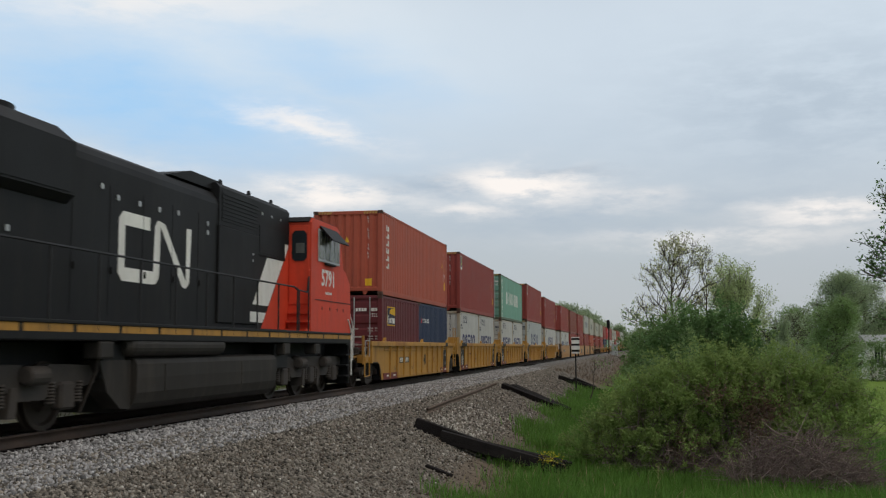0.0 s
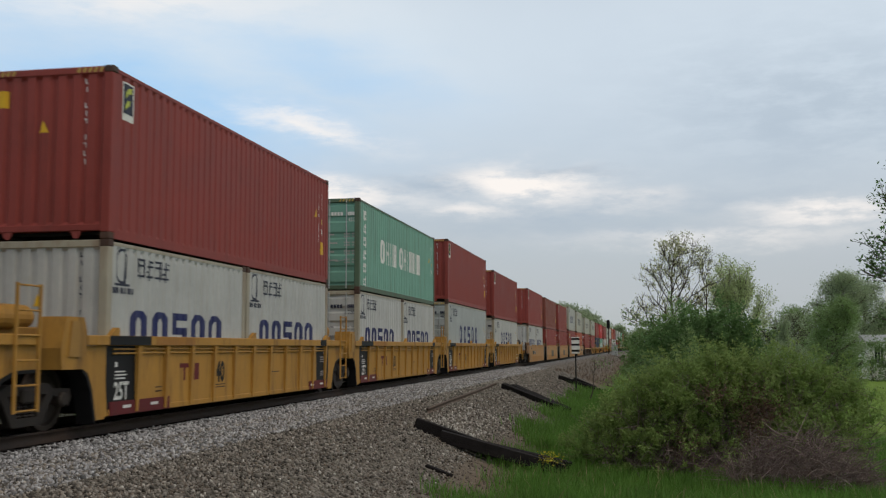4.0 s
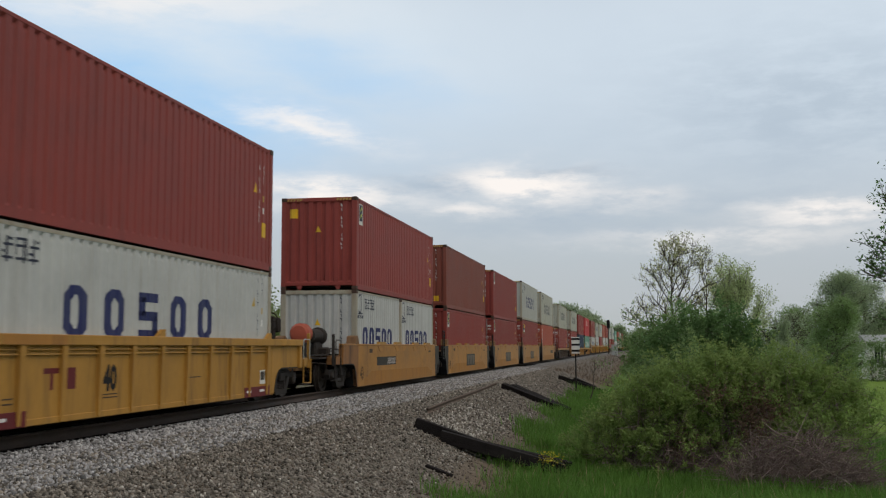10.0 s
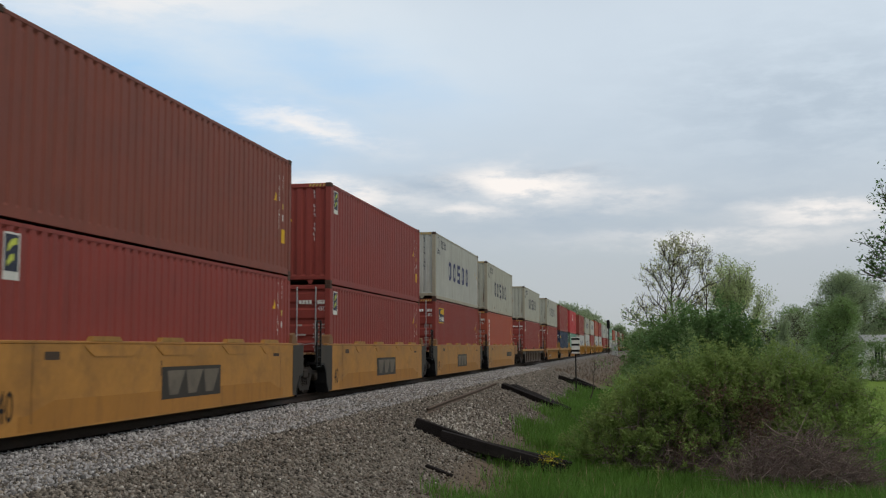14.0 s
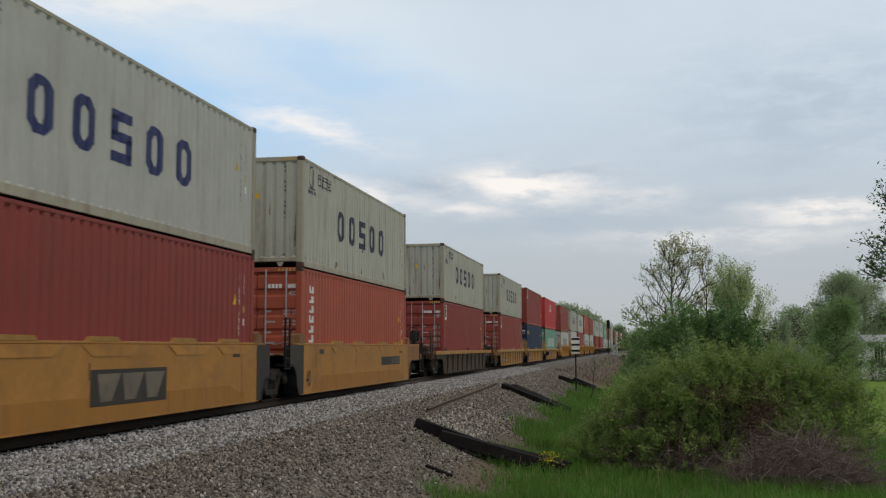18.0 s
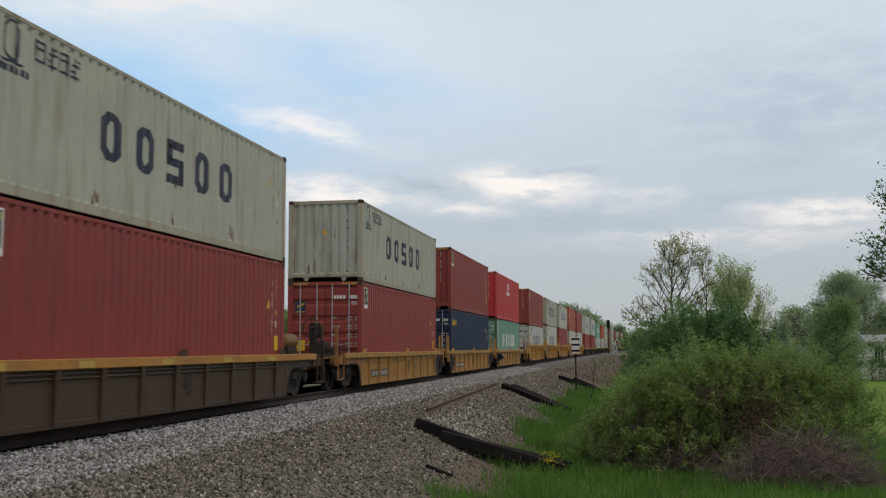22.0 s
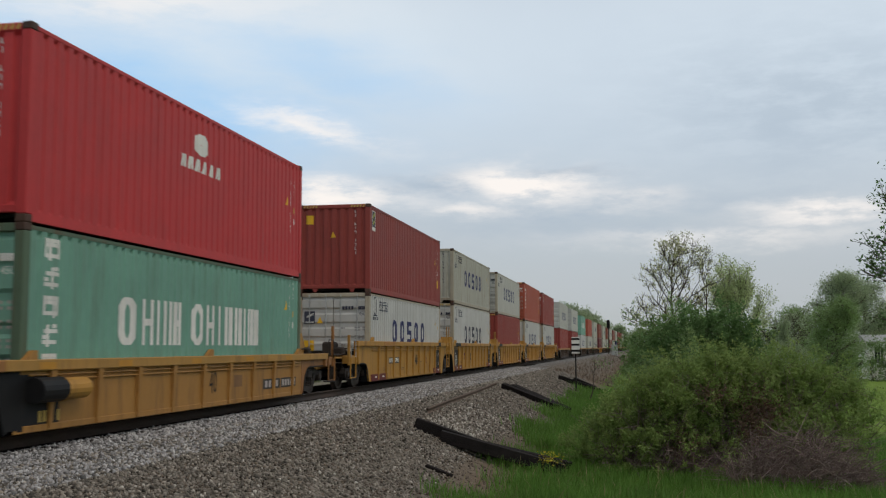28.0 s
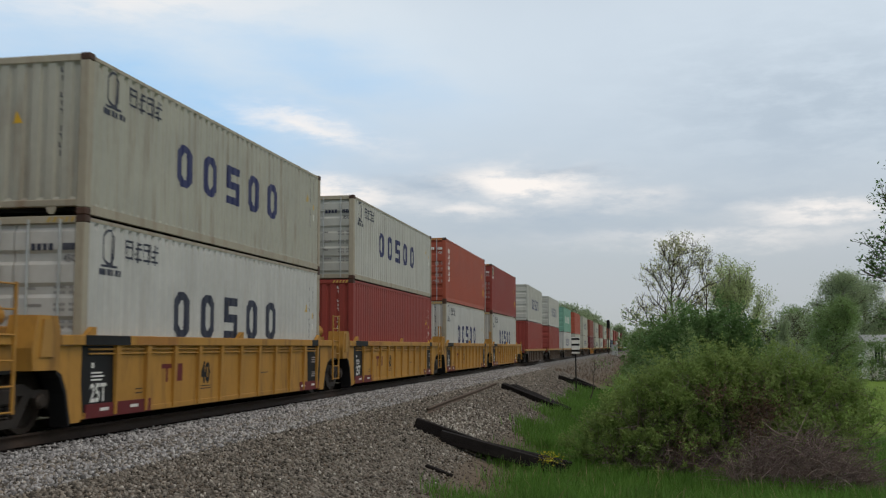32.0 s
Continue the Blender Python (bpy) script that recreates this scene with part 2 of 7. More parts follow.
def raw_mesh(name, verts, faces, mat, smooth=False):
    me = bpy.data.meshes.new(name)
    verts = np.asarray(verts, dtype=np.float32)
    faces = np.asarray(faces, dtype=np.int32)
    k = faces.shape[1]
    me.vertices.add(len(verts))
    me.vertices.foreach_set("co", verts.ravel())
    me.loops.add(faces.size)
    me.loops.foreach_set("vertex_index", faces.ravel())
    me.polygons.add(len(faces))
    me.polygons.foreach_set("loop_start", np.arange(0, faces.size, k, dtype=np.int32))
    if smooth:
        me.polygons.foreach_set("use_smooth", np.ones(len(faces), dtype=bool))
    me.update(calc_edges=True)
    me.validate()
    me.materials.append(mat)
    return me


def box(bm, x0, x1, y0, y1, z0, z1, bevel=0.0):
    vs = [bm.verts.new(p) for p in ((x0, y0, z0), (x1, y0, z0), (x1, y1, z0), (x0, y1, z0), (x0, y0, z1), (x1, y0, z1), (x1, y1, z1), (x0, y1, z1))]
    fs = [bm.faces.new([vs[i] for i in f]) for f in ((3, 2, 1, 0), (4, 5, 6, 7), (0, 1, 5, 4), (1, 2, 6, 5), (2, 3, 7, 6), (3, 0, 4, 7))]
    if bevel:
        es = list({e for f in fs for e in f.edges})
        bmesh.ops.bevel(bm, geom=es, offset=bevel, segments=1, affect="EDGES")
    return bm


def boxes(*rows, bevel=0.0):
    bm = bmesh.new()
    for r in rows:
        box(bm, *r, bevel=bevel)
    return bm


def prism(bm, outline, axis, a, b):
    """Extrude a 2D outline along an axis from a to b. Outline in the two other axes, in order."""
    def p3(u, v, w):
        return {"x": (w, u, v), "y": (u, w, v), "z": (u, v, w)}[axis]
    n = len(outline)
    A = [bm.verts.new(p3(u, v, a)) for u, v in outline]
    B = [bm.verts.new(p3(u, v, b)) for u, v in outline]
    bm.faces.new(A)
    bm.faces.new(B[::-1])
    for i in range(n):
        j = (i + 1) % n
        bm.faces.new((A[i], B[i], B[j], A[j]))
    return bm


def rod(bm, pts, r, seg=6):
    """A round bar along points."""
    pts = [Vector(p) for p in pts]
    rings = []
    for i, p in enumerate(pts):
        d = (pts[min(i + 1, len(pts) - 1)] - pts[max(i - 1, 0)]).normalized()
        a = d.orthogonal().normalized() if not rings else (rings[-1][1] - d * rings[-1][1].dot(d)).normalized()
        b = d.cross(a)
        rings.append(([bm.verts.new(p + (a * math.cos(k * 2 * math.pi / seg) + b * math.sin(k * 2 * math.pi / seg)) * r) for k in range(seg)], a))
    for (A, _), (B, _) in zip(rings, rings[1:]):
        for k in range(seg):
            bm.faces.new((A[k], A[(k + 1) % seg], B[(k + 1) % seg], B[k]))
    bm.faces.new(rings[0][0][::-1])
    bm.faces.new(rings[-1][0])
    return bm


def lathe(bm, profile, axis="x", seg=24, at=(0, 0, 0)):
    """Turn a profile of (along, radius) about an axis."""
    rings = []
    for w, r in profile:
        ring = []
        for k in range(seg):
            c, s = math.cos(k * 2 * math.pi / seg) * r, math.sin(k * 2 * math.pi / seg) * r
            v = {"x": (w, c, s), "y": (s, w, c), "z": (c, s, w)}[axis]
            ring.append(bm.verts.new((v[0] + at[0], v[1] + at[1], v[2] + at[2])))
        rings.append(ring)
    for A, B in zip(rings, rings[1:]):
        for k in range(seg):
            bm.faces.new((A[k], A[(k + 1) % seg], B[(k + 1) % seg], B[k]))
    bm.faces.new(rings[0][::-1])
    bm.faces.new(rings[-1])
    return bm


MESHES = {}


def cached(key, build, mat):
    """One mesh for alike parts."""
    k = (key, mat.name)
    if k not in MESHES:
        bm = build()
        bmesh.ops.recalc_face_normals(bm, faces=bm.faces)
        me = bpy.data.meshes.new(key if isinstance(key, str) else key[0])
        bm.to_mesh(me)
        bm.free()
        me.materials.append(mat)
        MESHES[k] = me
    return MESHES[k]


# ---- the line ----
TRACK_X, BEND = -9.58, 3.5e-5


def track_x(y):
    return TRACK_X + BEND * np.maximum(0, y) ** 2


def travel(t):
    """How far the train has come at t seconds, from its place at 16 s."""
    q = (t - 16) / 16
    return 8.39608 * (t - 16) - 1.18579 * q * q + 0.10179 * q ** 3


def on_track(u, z, t):
    y = u - travel(t)
    return Matrix.Translation((float(track_x(y)), y, z)) @ Matrix.Rotation(-math.atan(2 * BEND * max(0.0, y)), 4, "Z")


TRAIN = []  # thing, place along the train, height over the rail
WHEELS = []  # wheelset, its place on its truck, radius


def couple(ob, u, z=0.0):
    TRAIN.append((ob, u, z))
    ob.matrix_basis = on_track(u, z, 0.0)
    return ob


# ---- ground ----
PROFILE = [(-900, -1.2), (-60, -1.1), (-6.5, -0.95), (-3.9, -0.85), (-2.3, -0.26), (-1.35, -0.21), (1.35, -0.21), (1.75, -0.23), (4.1, -0.34), (4.8, -0.46), (7.2, -1.34), (8.2, -1.45), (12, -1.46), (20, -1.42), (60, -1.4), (900, -1.3)]


def ground_z(x, y):
    d = np.asarray(x) - track_x(np.asarray(y, dtype=float))
    z = np.interp(d, [p[0] for p in PROFILE], [p[1] for p in PROFILE])
    x, y = np.asarray(x, dtype=float), np.asarray(y, dtype=float)
    lumps = 0.05 * np.sin(x * 1.3 + y * 0.7) * np.sin(y * 0.9 - x * 0.4) + 0.03 * np.sin(x * 3.1 + 1.7) * np.sin(y * 2.7)
    slope = np.clip((d - 4.0) / 2.0, 0, 1) + np.clip((-d - 3.5) / 1.5, 0, 1)
    return z + lumps * slope


def gz(x, y):
    return float(ground_z(np.array([x]), np.array([y]))[0])


def ground_material():
    """Crushed stone by the track, earth on the bank, grass beyond, by the place along and across the line."""
    m = bpy.data.materials.new("ground_cover")
    m.use_nodes = True
    nt = m.node_tree
    b = nt.nodes["Principled BSDF"]
    N, L = nt.nodes.new, nt.links.new
    tc = N("ShaderNodeTexCoord")
    sep = N("ShaderNodeSeparateXYZ")
    L(tc.outputs["Object"], sep.inputs[0])

    def mth(op, a, c=None, e=None):
        n = N("ShaderNodeMath")
        n.operation = op
        for i, v in enumerate((a, c, e)):
            if v is None:
                continue
            if isinstance(v, (int, float)):
                n.inputs[i].default_value = v
            else:
                L(v, n.inputs[i])
        return n.outputs[0]

    def noise_tex(sc, detail=5):
        n = N("ShaderNodeTexNoise")
        n.inputs["Scale"].default_value = sc
        n.inputs["Detail"].default_value = detail
        L(tc.outputs["Object"], n.inputs["Vector"])
        return n.outputs[0]

    def ramp(fac, stops):
        r = N("ShaderNodeValToRGB")
        while len(r.color_ramp.elements) < len(stops):
            r.color_ramp.elements.new(0.5)
        for e, (p, c) in zip(r.color_ramp.elements, stops):
            e.position, e.color = p, (*c, 1)
        L(fac, r.inputs[0])
        return r.outputs[0]

    def mix(fac, a, c):
        n = N("ShaderNodeMix")
        n.data_type = "RGBA"
        L(fac, n.inputs[0])
        L(a, n.inputs[6])
        L(c, n.inputs[7])
        return n.outputs[2]

    far = mth("MAXIMUM", sep.outputs[1], 0.0)
    d = mth("SUBTRACT", mth("SUBTRACT", sep.outputs[0], TRACK_X), mth("MULTIPLY", mth("MULTIPLY", far, far), BEND))
    wob = mth("MULTIPLY_ADD", noise_tex(0.6), 2.4, -1.2)
    dw = mth("ADD", d, wob)
    vor = N("ShaderNodeTexVoronoi")
    vor.inputs["Scale"].default_value = 22
    L(tc.outputs["Object"], vor.inputs["Vector"])
    gravel = ramp(vor.outputs["Color"], [(0.0, (0.06, 0.06, 0.06)), (0.45, (0.16, 0.162, 0.165)), (0.9, (0.29, 0.295, 0.30))])
    brown = ramp(vor.outputs["Color"], [(0.0, (0.045, 0.039, 0.032)), (0.5, (0.135, 0.12, 0.10)), (1.0, (0.29, 0.265, 0.235))])
    earth = ramp(noise_tex(6), [(0.3, (0.10, 0.078, 0.058)), (0.7, (0.20, 0.16, 0.12))])
    turf = ramp(noise_tex(1.7), [(0.3, (0.06, 0.125, 0.018)), (0.7, (0.11, 0.20, 0.03))])
    lawn = ramp(noise_tex(0.15), [(0.3, (0.11, 0.19, 0.03)), (0.7, (0.16, 0.25, 0.042))])

    def step(v, a, c):
        n = N("ShaderNodeMapRange")
        n.interpolation_type = "SMOOTHSTEP"
        n.inputs["From Min"].default_value, n.inputs["From Max"].default_value = a, c
        L(v, n.inputs["Value"])
        return n.outputs[0]

    # darker stone between and just beside the rails
    dark_bed = ramp(vor.outputs["Color"], [(0.0, (0.02, 0.017, 0.014)), (1.0, (0.075, 0.062, 0.05))])
    c = mix(step(d, 0.85, 1.25), dark_bed, gravel)
    c = mix(step(dw, 1.7, 3.3), c, brown)
    c = mix(step(dw, 5.9, 7.0), c, earth)
    c = mix(step(dw, 7.0, 7.9), c, turf)
    c = mix(step(d, 14, 18), c, lawn)
    pale = ramp(noise_tex(2.5), [(0.3, (0.20, 0.195, 0.165)), (0.7, (0.30, 0.295, 0.25))])
    c = mix(step(d, -3.3, -4.0), c, pale)
    c = mix(step(dw, -12, -14), c, turf)
    L(c, b.inputs["Base Color"])
    b.inputs["Roughness"].default_value = 0.95
    b.inputs["Specular IOR Level"].default_value = 0.15
    bp = N("ShaderNodeBump")
    bp.inputs["Strength"].default_value = 0.7
    bp.inputs["Distance"].default_value = 0.03
    L(vor.outputs["Distance"], bp.inputs["Height"])
    L(bp.outputs[0], b.inputs["Normal"])
    return m


def build_ground():
    ys = np.unique(np.concatenate([np.linspace(-400, -20, 20), np.linspace(-20, 90, 221), np.linspace(90, 400, 90), np.linspace(400, 2500, 40)]))
    ds = np.unique(np.concatenate([np.linspace(-1500, -60, 20), np.linspace(-60, -6.5, 14), np.linspace(-6.5, 9.5, 65), np.linspace(9.5, 60, 40), np.linspace(60, 1500, 22)]))
    Y, D = np.meshgrid(ys, ds, indexing="ij")
    bend = np.where(Y < 500, track_x(Y), track_x(500.0))
    X = bend + D
    Z = ground_z(X, np.minimum(Y, 500))
    verts = np.stack([X, Y, Z], -1).reshape(-1, 3)
    n, k = len(ys), len(ds)
    i = (np.arange(n - 1)[:, None] * k + np.arange(k - 1)[None]).ravel()
    faces = np.stack([i, i + 1, i + k + 1, i + k], -1)
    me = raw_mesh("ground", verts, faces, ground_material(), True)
    tagged(new("ground", me), "ground of crushed stone, earth bank and spring grass", "ground", kind="structure")


def build_track():
    ys = np.concatenate([np.arange(-30, 80, 4.0), np.arange(80, 620, 10.0)])
    prof = [(-0.075, -0.18), (0.075, -0.18), (0.075, -0.165), (0.012, -0.14), (0.012, -0.05), (0.036, -0.04), (0.036, 0.0), (-0.036, 0.0), (-0.036, -0.04), (-0.012, -0.05), (-0.012, -0.14), (-0.075, -0.165)]
    track = tagged(new("railway_track"), "single railway track of rusty rails on dark sleepers", "track", kind="structure")
    for side in (-0.754, 0.754):
        verts = [(float(track_x(y)) + side + px, y, pz) for y in ys for px, pz in prof]
        k = len(prof)
        faces = [(a * k + j, a * k + (j + 1) % k, (a + 1) * k + (j + 1) % k, (a + 1) * k + j) for a in range(len(ys) - 1) for j in range(k)]
        put("rail", raw_mesh("rail", verts, faces, M_RAIL), track)
        top = [(float(track_x(y)) + side + px, y, 0.002) for y in ys for px in (-0.028, 0.028)]
        put("rail_head", raw_mesh("rail_head", top, [(2 * a, 2 * a + 1, 2 * a + 3, 2 * a + 2) for a in range(len(ys) - 1)], M_TREAD), track, "worn shiny running surface")
    tie = cached("sleeper", lambda: boxes((-1.3, 1.3, -0.115, 0.115, -0.36, -0.178), bevel=0.01), M_CREO)
    for k in range(150):
        y = 4 + k * 0.55
        put("sleeper", tie, track, at=Matrix.Translation((float(track_x(y)), y, 0)) @ Matrix.Rotation(random.uniform(-0.02, 0.02), 4, "Z"))


def build_stones():
    """Loose crushed stone on the shoulder and the bank."""
    rng = np.random.default_rng(3)
    base = np.array([(1, 0, 0), (-1, 0, 0), (0, 1, 0), (0, -1, 0), (0, 0, 1), (0, 0, -1)], float)
    tri = np.array([(0, 2, 4), (2, 1, 4), (1, 3, 4), (3, 0, 4), (2, 0, 5), (1, 2, 5), (3, 1, 5), (0, 3, 5)])

    def scatter(name, n, d0, d1, y0, y1, s0, s1, mat, label, fade=0.0):
        y = y0 + (y1 - y0) * rng.random(n) ** 1.5
        d = d0 + (d1 - d0) * rng.random(n) ** (1 + fade)
        x = track_x(y) + d
        z = ground_z(x, y)
        size = (s0 + (s1 - s0) * rng.random(n) ** 2) * (1 + y / 110)
        v = base[None] * size[:, None, None] * rng.uniform(0.55, 1.15, (n, 6, 1)) * np.array([1, 1, 0.75])
        ang = rng.random((n, 3)) * 6.283
        for ax, (i, j) in enumerate(((0, 1), (1, 2), (0, 2))):
            c, s = np.cos(ang[:, ax])[:, None], np.sin(ang[:, ax])[:, None]
            a, b2 = v[:, :, i].copy(), v[:, :, j].copy()
            v[:, :, i], v[:, :, j] = c * a - s * b2, s * a + c * b2
        v += np.stack([x, y, z + size * 0.25], -1)[:, None, :]
        f = tri[None] + (np.arange(n) * 6)[:, None, None]
        tagged(new(name, raw_mesh(name, v.reshape(-1, 3), f.reshape(-1, 3), mat)), label, "gravel", kind="stuff")

    scatter("track_ballast", 50000, 1.05, 3.2, 8, 75, 0.022, 0.048, M_STONE, "light grey crushed stone ballast beside the rails", 0.55)
    scatter("bank_gravel", 62000, 1.9, 6.3, 9, 70, 0.014, 0.040, M_STONE_BROWN, "brownish weathered gravel on the sloping bank", 0.45)
    scatter("earthy_gravel", 16000, 3.6, 7.4, 9, 60, 0.010, 0.032, M_STONE_EARTH, "dull brown gravel trodden into the earth of the bank")
    scatter("pale_chips", 420, 4.7, 5.9, 23.5, 31, 0.016, 0.045, M_STONE_PALE, "cluster of pale broken chips on the bench")
    scatter("pale_pebbles", 700, 2.2, 6.3, 10, 50, 0.022, 0.040, M_STONE_PALE, "pale pebbles scattered over the gravel")


M_STONE_BROWN = material("weathered_gravel", (0.205, 0.189, 0.164), 0.9, 0, 0.35, 20, per="stone", spec=0.2)
M_STONE_EARTH = material("earthy_gravel", (0.135, 0.112, 0.090), 0.9, 0, 0.35, 20, per="stone", spec=0.15)
M_STONE_PALE = material("pale_pebble", (0.48, 0.46, 0.42), 0.85, 0, 0.2, 20, per="island", spec=0.2)
build_ground()
build_track()
build_stones()


# ---- plants ----
def blades(name, pts, height, width, mat, label, seed):
    """Upright grass blades, three-cornered and bent, as one mesh."""
    rng = np.random.default_rng(seed)
    n = len(pts)
    h = height * rng.uniform(0.5, 1.3, n)
    a = rng.random(n) * 6.283
    lean = rng.normal(0, 0.35, (n, 2)) * h[:, None]
    w = width * rng.uniform(0.6, 1.4, n)
    dx, dy = np.cos(a) * w, np.sin(a) * w
    z = np.zeros(n)
    v = np.empty((n, 5, 3))
    v[:, 0] = pts + np.stack([-dx, -dy, z - 0.02], -1)
    v[:, 1] = pts + np.stack([dx, dy, z - 0.02], -1)
    v[:, 2] = pts + np.stack([dx * 0.7 + lean[:, 0] * 0.35, dy * 0.7 + lean[:, 1] * 0.35, h * 0.6], -1)
    v[:, 3] = pts + np.stack([-dx * 0.7 + lean[:, 0] * 0.35, -dy * 0.7 + lean[:, 1] * 0.35, h * 0.6], -1)
    v[:, 4] = pts + np.stack([lean[:, 0], lean[:, 1], h], -1)
    k = (np.arange(n) * 5)[:, None]
    f = np.concatenate([k + np.array([[0, 1, 2]]), k + np.array([[0, 2, 3]]), k + np.array([[3, 2, 4]])])
    return tagged(new(name, raw_mesh(name, v.reshape(-1, 3), f, mat)), label, "grass", kind="stuff")


def leaf_mesh(name, centres, size, mat, seed, droop=0.0):
    """Small folded leaves at the given places, as one mesh."""
    rng = np.random.default_rng(seed)
    n = len(centres)
    nn = rng.normal(size=(n, 3)) + np.array([0, 0, 0.9])
    nn /= np.linalg.norm(nn, axis=1)[:, None]
    u = np.cross(nn, rng.normal(size=(n, 3)))
    u[:, 2] -= droop
    u /= np.linalg.norm(u, axis=1)[:, None] + 1e-9
    w = np.cross(nn, u)
    s = (size * rng.uniform(0.55, 1.35, n))[:, None]
    v = np.empty((n, 4, 3))
    v[:, 0] = centres - u * s
    v[:, 1] = centres + w * s * 0.5 + nn * s * 0.15
    v[:, 2] = centres + u * s
    v[:, 3] = centres - w * s * 0.5 + nn * s * 0.15
    f = (np.arange(n) * 4)[:, None] + np.array([[0, 1, 2, 3]])
    return raw_mesh(name, v.reshape(-1, 3), f, mat)


def tube_mesh(name, segs, mat, sides=5):
    """Tapered limbs from (p0, p1, r0, r1)."""
    verts, faces = [], []
    ca = [(math.cos(k * 2 * math.pi / sides), math.sin(k * 2 * math.pi / sides)) for k in range(sides)]
    for p0, p1, r0, r1 in segs:
        d = (p1 - p0).normalized()
        a = d.orthogonal().normalized()
        b = d.cross(a)
        o = len(verts)
        for p, r in ((p0, r0), (p1, r1)):
            verts += [tuple(p + (a * c + b * s) * r) for c, s in ca]
        faces += [(o + k, o + (k + 1) % sides, o + sides + (k + 1) % sides, o + sides + k) for k in range(sides)]
    return raw_mesh(name, verts, faces, mat, True)


def grow(rng, start, direction, length, radius, depth, segs, tips, spread=0.6, up=0.15, forks=(2, 4), shrink=0.72):
    p, d = start.copy(), direction.normalized()
    steps = 3
    for k in range(steps):
        d = (d + Vector((rng.gauss(0, 0.13), rng.gauss(0, 0.13), rng.gauss(0, 0.08) + up * 0.3))).normalized()
        q = p + d * (length / steps)
        r0, r1 = radius * (1 - 0.35 * k / steps), radius * (1 - 0.35 * (k + 1) / steps)
        segs.append((p, q, r0, r1))
        if depth > 0 and k > 0 and rng.random() < 0.75:
            side = (d + Vector((rng.gauss(0, spread), rng.gauss(0, spread), rng.gauss(0, spread * 0.5) + up))).normalized()
            grow(rng, q, side, length * shrink * rng.uniform(0.6, 0.95), r1 * 0.6, depth - 1, segs, tips, spread, up, forks, shrink)
        if depth <= 1:
            tips.append(q.copy())
        p = q
    if depth > 0:
        for _ in range(rng.randint(*forks)):
            side = (d + Vector((rng.gauss(0, spread), rng.gauss(0, spread), rng.gauss(0, spread * 0.6) + up))).normalized()
            grow(rng, p, side, length * shrink * rng.uniform(0.75, 1.1), radius * 0.62, depth - 1, segs, tips, spread, up, forks, shrink)


def tree(kind_name, x, y, height, label, leaf, leaf_size, leaves, seed, width=0.6, low=0.2, shape="oval", limbs=24, depth=2, trunk=0.12, scatter=0.3, rise=38, droop=0.0):
    """A leader with side limbs, which fill an oval or upright crown; the leaves sit round the twigs' ends."""
    rng = random.Random(seed)
    segs, tips = [], []
    p, line = Vector((0, 0, -0.2)), []
    for k in range(10):
        q = Vector((p.x + rng.gauss(0, 0.012 * height), p.y + rng.gauss(0, 0.012 * height), height * 0.92 * (k + 1) / 10))
        segs.append((p, q, trunk * (1.05 - k * 0.1), trunk * (0.95 - k * 0.1)))
        line.append(q)
        p = q
    if shape == "vase":
        # many limbs fan upwards from a short trunk
        segs = segs[:max(2, int((low + 0.16) * 10))]
        for k in range(limbs):
            f, a, el = low + 0.16 * rng.random(), k * 2.4 + rng.random(), radians(min(86, rise + (88 - rise) * rng.random()))
            d = Vector((math.cos(a) * math.cos(el), math.sin(a) * math.cos(el), math.sin(el)))
            reach = height * (0.9 - low) * (0.36 + 0.20 * math.sin(el) ** 2) * rng.uniform(0.8, 1.1) * width / 0.6
            grow(rng, Vector((0, 0, f * height)), d, reach, trunk * 0.30, depth, segs, tips, 0.30 if width < 0.62 else 0.42, 0.22, (2, 3), 0.52)
        limbs = 0
    else:
        tips.append(p)
    for k in range(limbs):
        f = low + (0.96 - low) * ((k + rng.random()) / limbs)
        c = (f - low) / (1 - low)
        reach = {"oval": math.sqrt(max(0.03, 1 - (2 * c - 0.85) ** 2 / 1.35)), "column": 0.45 + 0.6 * math.sin(min(1, c * 1.15) * 3.0), "cone": 1.05 - c}[shape] * width * height / 2 * rng.uniform(0.62, 1.12)
        at = line[min(9, max(0, int(f / 0.92 * 10)))]
        a, el = k * 2.4 + rng.random() * 0.7, radians((rise + 30 * c) + rng.gauss(0, 7))
        d = Vector((math.cos(a) * math.cos(el), math.sin(a) * math.cos(el), math.sin(el)))
        grow(rng, Vector((at.x, at.y, f * height * 0.92)), d, reach * 0.62, trunk * (0.42 - 0.25 * c), depth, segs, tips, 0.5, 0.12)
    top = max(q.z for q in tips)
    m = Vector((1, 1, height / top))
    segs = [(a * m, b * m, r0, r1) for a, b, r0, r1 in segs]
    tips = np.array([tuple(q * m) for q in tips])
    ob = tagged(new(kind_name), label, "tree")
    ob.location = (x, y, gz(x, y))
    put("trunk", tube_mesh("trunk", segs, M_BARK, 5 if len(segs) < 4000 else 4), ob)
    r = np.random.default_rng(seed)
    share = r.gamma(1.3, 1.0, len(tips)) + 0.02
    c = tips[r.choice(len(tips), leaves, p=share / share.sum())] + r.normal(0, scatter, (leaves, 3)) * np.array([1, 1, 0.8])
    put("crown", leaf_mesh("crown", c[c[:, 2] > 0.1], leaf_size, leaf, seed, droop), ob)
    return ob


